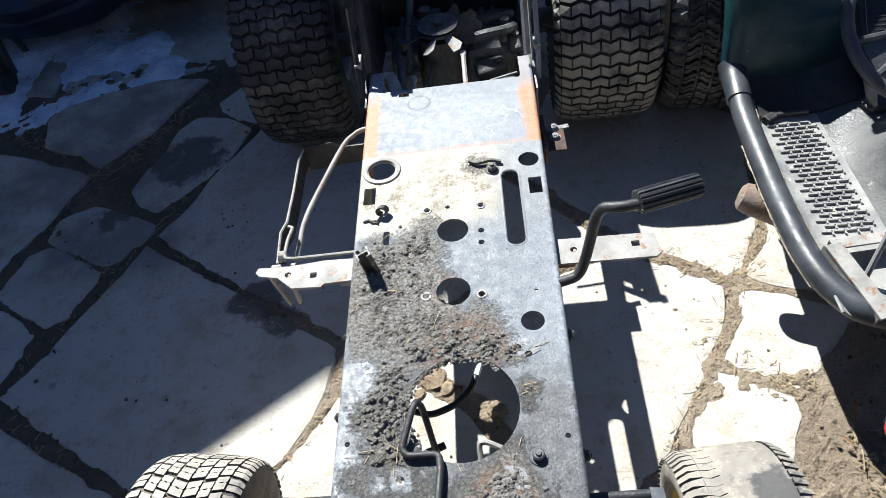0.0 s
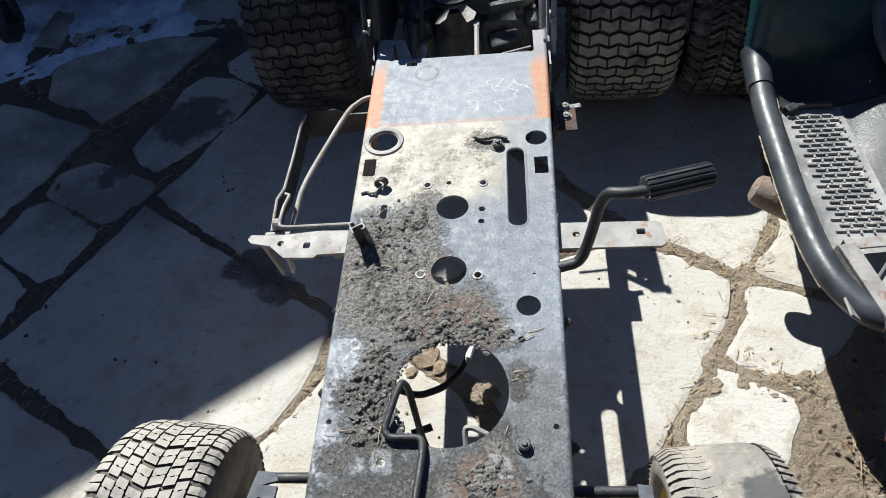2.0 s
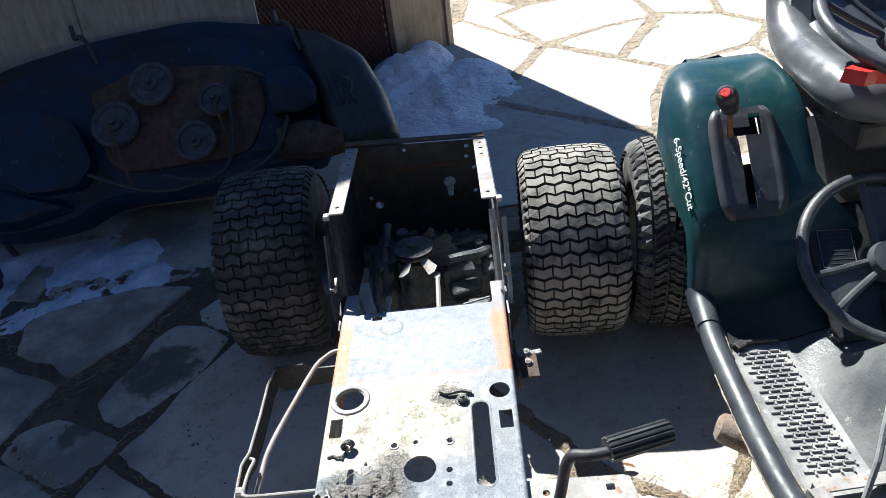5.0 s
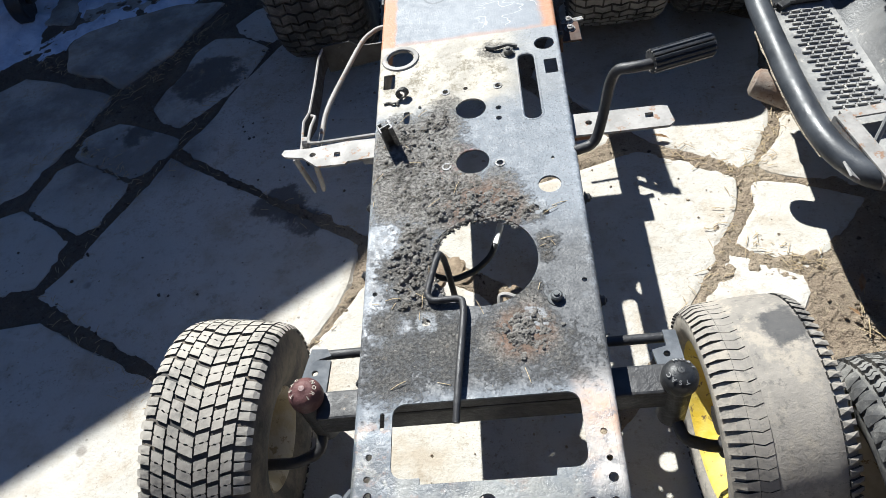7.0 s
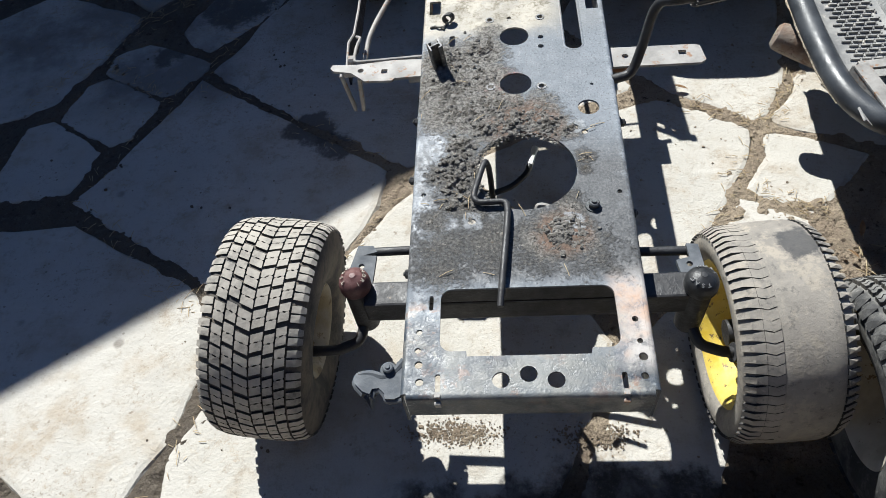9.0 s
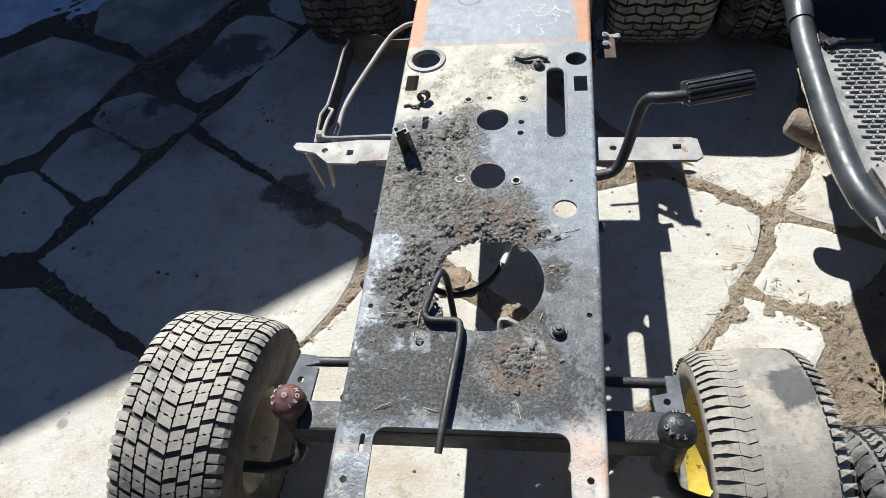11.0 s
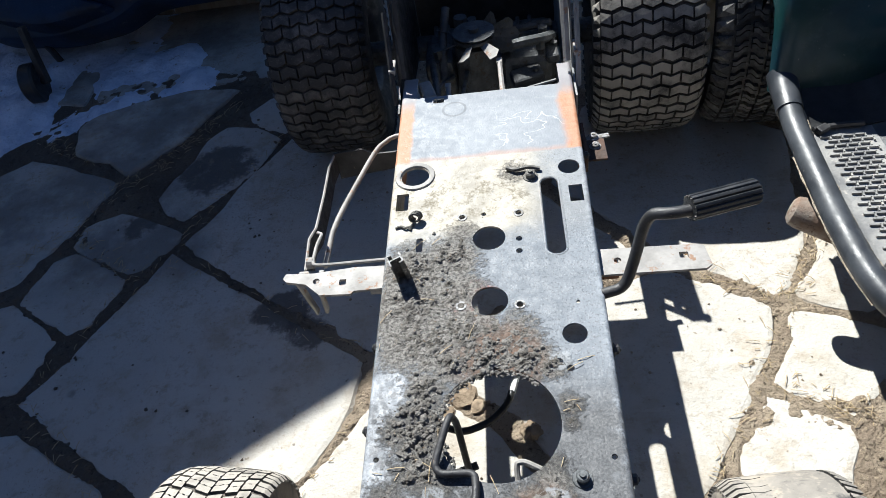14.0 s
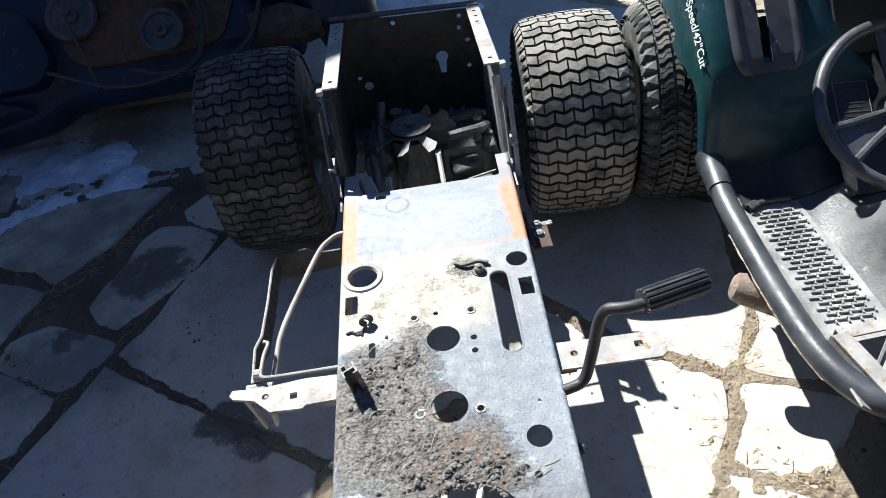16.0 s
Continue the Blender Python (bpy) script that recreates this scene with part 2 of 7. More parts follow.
    primer = n.mix(n.step(n.noise(27, 8, 0.75, w=95.0), 0.56, 0.66, 0, 0.6), primer, (0.30, 0.17, 0.105))
    primer = n.mix(n.step(n.noise(12, 6, 0.65, w=97.0), 0.50, 0.64, 0, 0.8), primer, (0.060, 0.070, 0.085))
    c = n.mix(n.math("MULTIPLY", middle, 0.72), c, primer)
    ends = n.math("MULTIPLY", n.math("MAXIMUM", n.step(xw, -0.118, -0.140), n.step(xw, 0.120, 0.140)), n.step(yw, 0.60, 0.53))
    c = n.mix(n.math("MULTIPLY", ends, 0.7), c, n.mix(n.step(n.noise(60, 6, 0.7, w=98.0), 0.56, 0.66), (0.028, 0.036, 0.048), (0.26, 0.275, 0.29)))
    # pale scuffs along the left, with crisp flaking rims
    left = n.math("MULTIPLY", n.step(xw, -0.075, -0.110), band(yw, 0.67, 0.76, 0.965, 0.995))
    flake = n.math("ADD", n.math("MULTIPLY", n.noise(34, 10, 0.74, stretch=(1, 0.7, 1), w=11.0), 0.8), n.math("MULTIPLY", left, 0.12))
    pale = n.mix(n.step(grain, 0.38, 0.62), (0.40, 0.42, 0.45), (0.215, 0.23, 0.25))
    pale = n.mix(n.step(n.noise(90, 8, 0.78, w=13.0), 0.50, 0.58, 0, 0.7), pale, (0.105, 0.103, 0.10))
    c = n.mix(n.math("MULTIPLY", left, n.step(flake, 0.44, 0.57, 0.12, 0.95)), c, pale)
    edge_wear = n.math("MAXIMUM", n.step(x, -0.158, -0.170), n.step(n.math("SUBTRACT", x, n.math("MULTIPLY", y, 0.0208)), 0.132, 0.144))
    c = n.mix(n.math("MULTIPLY", edge_wear, n.math("MULTIPLY", n.step(y, 0.72, 0.86), n.step(n.noise(40, 8, 0.75, w=91.0), 0.46, 0.58, 0.05, 0.6))), c, (0.38, 0.41, 0.45))
    # dried tan dust under the seat, with olive crusts
    dust = n.math("MULTIPLY", n.step(yw, 1.19, 1.25), n.step(xw, 0.135, 0.05, 0.12, 1.0))
    tan = n.mix(n.step(n.noise(17, 6, 0.6, w=4.0), 0.38, 0.62), (0.47, 0.432, 0.355), (0.33, 0.305, 0.255))
    tan = n.mix(n.step(n.noise(130, 6, 0.75, w=83.0), 0.52, 0.62, 0, 0.45), tan, (0.22, 0.19, 0.135))
    moss = n.math("MULTIPLY", n.math("MULTIPLY", band(yw, 1.235, 1.275, 1.345, 1.385), n.step(xw, 0.105, 0.07)), n.step(n.noise(26, 10, 0.78, w=15.0), 0.47, 0.56))
    tan = n.mix(n.math("MULTIPLY", moss, n.step(n.noise(150, 5, 0.7, w=16.0), 0.40, 0.56, 0.25, 0.95)), tan, (0.15, 0.125, 0.075))
    c = n.mix(n.math("MULTIPLY", dust, n.step(n.noise(33, 9, 0.75, w=72.0), 0.28, 0.46, 0.55, 0.97)), c, tan)
    # bare sheet where the battery sat: rust-rimmed, stained and scratched
    bare_y = band(n.math("ADD", y, n.math("MULTIPLY", rag, 0.12)), 1.414, 1.421, 1.70, 1.75)
    bare = n.mix(n.step(n.noise(6, 6, 0.6, stretch=(1, 1.6, 1), w=20.0), 0.38, 0.62), (0.265, 0.285, 0.312), (0.215, 0.234, 0.262))
    bare = n.mix(n.step(n.noise(46, 9, 0.78, w=31.0), 0.60, 0.66, 0, 0.45), bare, (0.36, 0.38, 0.40))
    bare = n.mix(n.step(n.noise(30, 8, 0.7, w=39.0), 0.61, 0.70, 0, 0.35), bare, (0.13, 0.14, 0.155))
    hair = n.math("ABSOLUTE", n.math("SUBTRACT", n.noise(11, 3, 0.55, w=53.0), 0.5), 0.0)
    hair2 = n.math("ABSOLUTE", n.math("SUBTRACT", n.noise(16, 2, 0.5, stretch=(0.6, 1.4, 1), w=58.0), 0.48), 0.0)
    scratch = n.math("MULTIPLY", n.step(n.math("MINIMUM", hair, hair2), 0.009, 0.003), n.math("MULTIPLY", band(y, 1.43, 1.45, 1.55, 1.60), n.step(x, 0.0, 0.05)))
    bare = n.mix(n.math("MULTIPLY", scratch, 0.6), bare, (0.55, 0.56, 0.55))
    oval = n.math("ABSOLUTE", n.math("SUBTRACT", n.near(-0.062, 1.575, 0.026), 0.12), 0.0)
    bare = n.mix(n.step(n.math("ADD", oval, n.math("MULTIPLY", rag, 2.0)), 0.13, 0.06, 0, 0.6), bare, (0.12, 0.13, 0.145))
    c = n.mix(bare_y, c, bare)
    rim = n.math("MAXIMUM", n.math("MAXIMUM", n.step(n.math("SUBTRACT", n.math("MULTIPLY", x, -1.0), n.math("MULTIPLY", wob, 0.35)), 0.139, 0.148), n.step(n.math("ADD", x, n.math("MULTIPLY", wob, 0.6)), 0.138, 0.158)), n.step(n.math("ADD", y, n.math("MULTIPLY", wob, 0.4)), 1.434, 1.420, 0, 0.45))
    rust = n.mix(n.step(grain, 0.36, 0.62), (0.40, 0.155, 0.055), (0.44, 0.25, 0.14))
    c = n.mix(n.math("MULTIPLY", n.math("MULTIPLY", bare_y, rim), n.step(yw, 1.625, 1.57, 0.12, 0.9)), c, rust)
    # rust at the front corner, round the hub hole
    corner = n.math("MULTIPLY", n.step(n.math("ADD", x, wob), 0.10, 0.135), band(y, 0.50, 0.54, 0.63, 0.69))
    c = n.mix(n.math("MULTIPLY", corner, n.step(grain, 0.34, 0.55, 0.25, 0.9)), c, n.mix(n.step(blot, 0.4, 0.6), (0.50, 0.33, 0.22), (0.48, 0.45, 0.42)))
    hub = n.math("MULTIPLY", n.step(n.math("ADD", n.near(-0.028, 1.070, 0.055), n.math("MULTIPLY", rag, 9.0)), 0.10, 0.35), n.step(grain, 0.42, 0.56))
    c = n.mix(n.math("MULTIPLY", hub, 0.7), c, (0.36, 0.15, 0.11))
    # the film of dirt round the caked parts
    cover = None
    for bx, by, r, k, _ in BLOBS:
        v = n.math("MULTIPLY", n.math("ADD", n.near(bx, by, r), 0.30), k)
        cover = v if cover is None else n.math("MAXIMUM", cover, v)
    ragged = n.math("ADD", cover, n.math("ADD", n.math("MULTIPLY", n.math("SUBTRACT", n.noise(34, 10, 0.8, w=52.0), 0.5), 1.9), n.math("MULTIPLY", n.math("SUBTRACT", n.noise(150, 5, 0.7, w=54.0), 0.5), 1.3)))
    film = n.math("MULTIPLY", n.step(ragged, 0.0, 0.52), n.step(cover, -0.55, -0.05))
    mud = n.mix(n.step(n.noise(180, 5, 0.7, w=55.0), 0.40, 0.60), (0.080, 0.074, 0.066), (0.268, 0.255, 0.232))
    mud = n.mix(n.step(n.math("MAXIMUM", n.near(0.01, 0.962, 0.09), n.near(0.055, 0.737, 0.06)), 0.05, 0.6, 0, 0.75), mud, n.mix(n.step(grain, 0.4, 0.6), (0.185, 0.098, 0.055), (0.095, 0.062, 0.042)))
    soot = n.mix(n.step(n.noise(210, 5, 0.7, w=101.0), 0.42, 0.60), (0.036, 0.035, 0.034), (0.135, 0.130, 0.122))
    mud = n.mix(n.math("MULTIPLY", front, n.step(n.near(0.055, 0.737, 0.07), 0.35, 0.0, 0, 0.85)), mud, soot)
    c = n.mix(n.math("MULTIPLY", film, 0.95), c, mud)
    # ragged pale squares where bolted plates kept the paint clean
    for px, py, half in ((0.093, 0.957, 0.015), (-0.080, 0.765, 0.015), (0.074, 0.760, 0.014)):
        dx, dy = n.math("ABSOLUTE", n.math("SUBTRACT", x, px), 0.0), n.math("ABSOLUTE", n.math("SUBTRACT", y, py), 0.0)
        square = n.step(n.math("ADD", n.math("MAXIMUM", dx, dy), n.math("MULTIPLY", rag, 0.55)), half + 0.002, half - 0.002)
        c = n.mix(n.math("MULTIPLY", square, n.step(n.noise(75, 8, 0.75, w=88.0), 0.36, 0.50, 0.15, 0.85)), c, (0.33, 0.345, 0.36))
    bump = n.math("ADD", n.math("ADD", n.math("MULTIPLY", fine, 0.6), grain), n.math("MULTIPLY", film, n.math("MULTIPLY", n.noise(170, 6, 0.8, w=56.0), 2.6)))
    rough = n.math("ADD", n.math("SUBTRACT", n.step(grain, 0.35, 0.65, 0.46, 0.74), n.math("MULTIPLY", beam, 0.18)), n.math("MULTIPLY", film, 0.35))
    return n.done(c, bump, 0.0010, rough)


def rubber_material(name, tone=0.05, dust=0.5, dust_colour=(0.34, 0.31, 0.27)):
    n = Nodes(name, 0.8, spec=0.3)
    c = n.mix(n.noise(40, 5), (tone * 0.8,) * 3, (tone * 1.25,) * 3)
    d = n.step(n.noise(13, 8, 0.7, w=2.0), 0.62 - dust * 0.4, 0.80 - dust * 0.25, 0, 0.35 + 0.6 * dust)
    c = n.mix(d, c, dust_colour)
    c = n.mix(n.step(n.noise(150, 4, w=5.0), 0.60, 0.70, 0, 0.35), c, tuple(v * 0.9 for v in dust_colour))
    return n.done(c, n.noise(140, 5), 0.0012)


def green_material():
    n = Nodes("green_fender_paint", 0.3, spec=0.32)
    c = n.mix(n.step(n.noise(6, 5), 0.3, 0.7), (0.008, 0.042, 0.040), (0.012, 0.042, 0.066))
    # blue-grey sky sheen and dust, mixed in as colour
    c = n.mix(n.step(n.noise(30, 9, 0.75, w=3.0), 0.50, 0.74, 0, 0.20), c, (0.14, 0.18, 0.195))
    c = n.mix(n.step(n.noise(4, 8, 0.7, w=13.0), 0.42, 0.65, 0, 0.25), c, (0.045, 0.10, 0.13))
    c = n.mix(n.step(n.noise(110, 4, w=7.0), 0.68, 0.73, 0, 0.5), c, (0.32, 0.34, 0.33))
    n.b.inputs["Coat Weight"].default_value = 0.2
    n.b.inputs["Coat Roughness"].default_value = 0.12
    return n.done(c, n.noise(60, 5), 0.0004, n.step(n.noise(24, 6, w=4.0), 0.35, 0.7, 0.30, 0.48))


def wood_material(name, a, b, dark):
    n = Nodes(name, 0.85, spec=0.15)
    g = n.noise(5, 8, 0.65, stretch=(9, 9, 0.7))
    c = n.mix(n.step(g, 0.3, 0.7), a, b)
    c = n.mix(n.step(n.noise(3, 6, w=5.0), 0.5, 0.72, 0, 0.7), c, dark)
    return n.done(c, g, 0.004)


def deck_material():
    n = Nodes("blue_deck_paint", 0.5, spec=0.4)
    z = n.noise(3.2, 6, 0.6)
    c = n.mix(n.step(z, 0.45, 0.60), (0.007, 0.022, 0.061), (0.008, 0.012, 0.024))
    c = n.mix(n.step(n.noise(4.5, 8, 0.7, w=4.0), 0.54, 0.66), c, (0.026, 0.017, 0.014))
    c = n.mix(n.step(n.noise(26, 8, 0.7, w=9.0), 0.60, 0.72, 0, 0.6), c, (0.16, 0.14, 0.12))
    return n.done(c, n.noise(40, 6), 0.002)


def worn_material():
    """Bald rubber greyed by rubbed-in dust, with tan mud films, one darker scuffed patch and fine scratches."""
    n = Nodes("worn_tyre_rubber", 0.75, spec=0.35)
    c = n.mix(n.step(n.noise(7, 7, 0.65, w=3.0), 0.36, 0.64), (0.21, 0.195, 0.172), (0.33, 0.303, 0.262))
    c = n.mix(n.step(n.noise(24, 9, 0.75, w=9.0), 0.50, 0.62, 0, 0.7), c, (0.40, 0.355, 0.285))
    c = n.mix(n.step(n.noise(60, 8, 0.75, w=14.0), 0.54, 0.64, 0, 0.5), c, (0.085, 0.083, 0.080))
    c = n.mix(n.step(n.noise(120, 5, 0.7, w=19.0), 0.60, 0.66, 0, 0.5), c, (0.40, 0.36, 0.30))
    c = n.mix(n.step(n.noise(22, 8, 0.7, stretch=(3.0, 0.5, 0.5), w=23.0), 0.60, 0.66, 0, 0.5), c, (0.34, 0.31, 0.26))
    c = n.mix(n.step(n.math("ADD", n.near(0.405, 0.745, 0.050), n.math("MULTIPLY", n.math("SUBTRACT", n.noise(26, 8, 0.7, w=27.0), 0.5), 1.6)), 0.15, 0.40, 0, 0.8), c, (0.045, 0.047, 0.052))
    return n.done(c, n.noise(90, 7, 0.75), 0.0016)


SLAB, SOIL, FRAME = slab_material(), soil_material(), frame_material()
# dirty old snow; the blue of the skylight is put into its colour
SNOW = plain("old_snow", (0.74, 0.80, 0.92), (0.50, 0.57, 0.70), 11, 0.6, 0, 0.012, 40, (0.24, 0.23, 0.23), 0.60)
CLEAN_SNOW = plain("clean_snow", (0.95, 0.96, 0.97), (0.80, 0.83, 0.88), 14, 0.6, 0, 0.02, 45, (0.45, 0.44, 0.43), 0.70)
DIRT = plain("dried_dirt", (0.262, 0.250, 0.230), (0.130, 0.121, 0.108), 75, 0.95, 0, 0.004, 420, (0.19, 0.13, 0.085), 0.60, 0.1)
RUBBER_REAR = rubber_material("rear_tyre_rubber", 0.055, 0.80, (0.36, 0.34, 0.30))
# darker copy of the rear rubber, for the tyre that stands in shade
RUBBER_SHADED = rubber_material("shaded_tyre_rubber", 0.055, 0.45, (0.27, 0.25, 0.225))
RUBBER_FRONT = rubber_material("dusty_tyre_rubber", 0.07, 0.95, (0.41, 0.38, 0.33))
RUBBER_WORN = worn_material()
RUBBER_DUST = rubber_material("dusty_groove_rubber", 0.05, 0.66, (0.20, 0.168, 0.13))
RUBBER_GROOVE = rubber_material("groove_rubber", 0.04, 0.5, (0.20, 0.185, 0.16))
RUBBER_DARK = rubber_material("dark_tyre_rubber", 0.05, 0.55, (0.27, 0.262, 0.24))
BLACK_STEEL = plain("black_steel", (0.022, 0.022, 0.024), (0.045, 0.045, 0.047), 25, 0.5, 0, 0.0012, 150, (0.16, 0.13, 0.10), 0.64)
ARM = plain("blue_grey_steel", (0.075, 0.083, 0.095), (0.12, 0.13, 0.145), 30, 0.75, 0.0, 0.0008, 150, (0.10, 0.085, 0.07), 0.64)
GREY_STEEL = plain("grey_steel", (0.23, 0.235, 0.24), (0.32, 0.32, 0.31), 35, 0.65, 0.1, 0.001, 160, (0.18, 0.11, 0.07), 0.63)
PALE_STEEL = plain("pale_dusty_steel", (0.25, 0.24, 0.225), (0.36, 0.345, 0.325), 22, 0.65, 0.0, 0.001, 120, (0.26, 0.16, 0.10), 0.57)
RUST = plain("rusty_steel", (0.20, 0.085, 0.04), (0.30, 0.16, 0.09), 28, 0.85, 0.0, 0.002, 130, (0.10, 0.05, 0.03), 0.58)
MESH_RUST = plain("red_brown_mesh_paint", (0.085, 0.032, 0.022), (0.12, 0.05, 0.034), 24, 0.8, 0, 0.002, 130, (0.04, 0.02, 0.016), 0.58)
DARK_RUST = plain("dark_rusty_steel", (0.055, 0.035, 0.026), (0.10, 0.055, 0.035), 24, 0.8, 0, 0.002, 130, (0.035, 0.03, 0.03), 0.55)
CAST = plain("cast_aluminium", (0.06, 0.066, 0.07), (0.12, 0.126, 0.13), 30, 0.6, 0.2, 0.002, 140, (0.07, 0.06, 0.05), 0.55)
GRIME = plain("greasy_casting", (0.030, 0.032, 0.034), (0.058, 0.060, 0.062), 34, 0.6, 0.1, 0.002, 150, (0.09, 0.08, 0.065), 0.58)
BLACK_PLASTIC = plain("black_plastic", (0.020, 0.021, 0.023), (0.032, 0.033, 0.035), 40, 0.42, 0, 0.0006, 300, (0.11, 0.105, 0.10), 0.68)
GREY_PLASTIC = plain("faded_black_plastic", (0.048, 0.050, 0.055), (0.080, 0.083, 0.09), 18, 0.42, 0, 0.0008, 220, (0.22, 0.21, 0.20), 0.66)
PATCH = plain("scraped_patch", (0.34, 0.345, 0.35), (0.22, 0.215, 0.21), 60, 0.6, 0.1, 0.001, 200, (0.11, 0.095, 0.08), 0.52)
SEAM = plain("tan_dust", (0.42, 0.37, 0.28), (0.24, 0.21, 0.165), 60, 0.95, 0, 0.003, 200, (0.12, 0.10, 0.08), 0.55, 0.1)
PIPE = plain("dusty_rusted_pipe", (0.20, 0.135, 0.095), (0.27, 0.235, 0.20), 26, 0.85, 0, 0.002, 140, (0.12, 0.075, 0.05), 0.55)
CONSOLE = plain("rubbed_grey_plastic", (0.048, 0.051, 0.057), (0.074, 0.077, 0.084), 22, 0.40, 0, 0.00025, 160, (0.28, 0.28, 0.27), 0.63)
POST = plain("dusty_broken_plastic", (0.07, 0.068, 0.062), (0.15, 0.145, 0.13), 60, 0.7, 0, 0.001, 200, (0.32, 0.30, 0.26), 0.58)
FOOT = plain("dusty_footrest_rubber", (0.18, 0.18, 0.182), (0.32, 0.315, 0.30), 14, 0.75, 0, 0.0015, 160, (0.47, 0.445, 0.40), 0.58)
TUNNEL = plain("scuffed_tunnel_plastic", (0.070, 0.073, 0.078), (0.135, 0.135, 0.133), 9, 0.46, 0, 0.0010, 170, (0.30, 0.285, 0.255), 0.60)
TUBE = plain("scuffed_black_edge", (0.028, 0.032, 0.039), (0.056, 0.062, 0.072), 14, 0.44, 0, 0.0004, 190, (0.26, 0.245, 0.21), 0.63)
VINYL = plain("black_vinyl", (0.075, 0.079, 0.088), (0.110, 0.115, 0.125), 9, 0.34, 0, 0.0003, 90, (0.16, 0.16, 0.165), 0.66, 0.9)
YELLOW = plain("yellow_rim_paint", (0.58, 0.41, 0.03), (0.66, 0.52, 0.12), 20, 0.5, 0, 0.001, 120, (0.16, 0.11, 0.05), 0.56)
DUSTY_YELLOW = plain("dusty_yellow_paint", (0.30, 0.25, 0.15), (0.36, 0.33, 0.27), 16, 0.7, 0, 0.001, 120, (0.20, 0.16, 0.10), 0.56)
CREAM = plain("cream_rim_paint", (0.58, 0.54, 0.46), (0.44, 0.40, 0.33), 20, 0.55, 0, 0.001, 120, (0.20, 0.14, 0.09), 0.60)
MAROON = plain("maroon_cap_plastic", (0.085, 0.035, 0.035), (0.13, 0.06, 0.055), 60, 0.55, 0, 0.0008, 220, (0.22, 0.16, 0.14), 0.62)
RED = plain("red_plastic", (0.62, 0.03, 0.02), (0.52, 0.025, 0.02), 20, 0.35)
WHITE = plain("white_lettering", (0.72, 0.73, 0.72), (0.80, 0.80, 0.79), 60, 0.6, 0, 0.0003, 200)
GREEN = green_material()
DECK = deck_material()
PULLEY = plain("dull_pulley_steel", (0.045, 0.046, 0.052), (0.085, 0.085, 0.092), 30, 0.55, 0.2, 0.001, 150, (0.12, 0.08, 0.06), 0.62)
PLY = wood_material("weathered_plywood", (0.37, 0.335, 0.29), (0.26, 0.23, 0.19), (0.24, 0.19, 0.14))
BOARD = wood_material("stained_board", (0.46, 0.37, 0.26), (0.36, 0.28, 0.18), (0.20, 0.15, 0.095))
SKY_BLOCK = wood_material("dark_sky_block", (0.045, 0.033, 0.024), (0.030, 0.022, 0.016), (0.018, 0.014, 0.011))
STRAW = plain("dry_straw", (0.52, 0.42, 0.26), (0.40, 0.31, 0.18), 30, 0.8)
LEAF = plain("dead_leaf", (0.33, 0.20, 0.10), (0.46, 0.32, 0.18), 50, 0.8)
ROCK = plain("brown_clod", (0.30, 0.235, 0.16), (0.20, 0.15, 0.10), 30, 0.95, 0, 0.006, 90)


# ---- mesh helpers ----
def inside(x, y, loop):
    hit = False
    for (ax, ay), (bx, by) in zip(loop, loop[1:] + loop[:1]):
        if (ay > y) != (by > y) and x < (bx - ax) * (y - ay) / (by - ay) + ax:
            hit = not hit
    return hit


def part(name, bm, material, parent=None, label="", smooth=False):
    """Links a bmesh as one mesh object, under a thing or a part if one is given."""
    if smooth:
        for f in bm.faces:
            f.smooth = True
    bmesh.ops.recalc_face_normals(bm, faces=bm.faces)
    me = bpy.data.meshes.new(name)
    bm.to_mesh(me)
    bm.free()
    me.materials.append(material)
    if smooth:
        me.set_sharp_from_angle(angle=radians(40))
    ob = new(name, me)
    if parent is not None:
        ob.parent = parent
        ob.matrix_parent_inverse = Matrix.Translation(-parent.location)
    if label:
        ob["label"] = label
    return ob


def thing(name, at, label, category, group="", kind=""):
    ob = new(name)
    ob.location = at
    ob.empty_display_size = 0.1
    return tagged(ob, label, category, group, kind)


def box(bm, c, s, m=None, bevel=0.0):
    r = bmesh.ops.create_cube(bm, size=1.0, matrix=Matrix.Translation(c) @ (m or Matrix()) @ Matrix.Diagonal((*s, 1)))
    if bevel:
        es = list({e for v in r["verts"] for e in v.link_edges})
        bmesh.ops.bevel(bm, geom=es, offset=bevel, segments=2, affect="EDGES", profile=0.5)
    return bm


def cyl(bm, a, b, r, r2=None, seg=16, caps=True):
    a, b = Vector(a), Vector(b)
    q = (b - a).to_track_quat("Z", "Y").to_matrix().to_4x4()
    bmesh.ops.create_cone(bm, cap_ends=caps, segments=seg, radius1=r, radius2=r if r2 is None else r2, depth=(b - a).length, matrix=Matrix.Translation((a + b) / 2) @ q)
    return bm


def rounded(path, steps=5, r=0.3):
    """Rounds the corners of a polyline."""
    ps = [Vector(p) for p in path]
    out = [ps[0]]
    for a, b, c in zip(ps, ps[1:], ps[2:]):
        p, q = b.lerp(a, r), b.lerp(c, r)
        for i in range(steps + 1):
            t = i / steps
            out.append(p * (1 - t) ** 2 + b * 2 * t * (1 - t) + q * t * t)
    out.append(ps[-1])
    return out


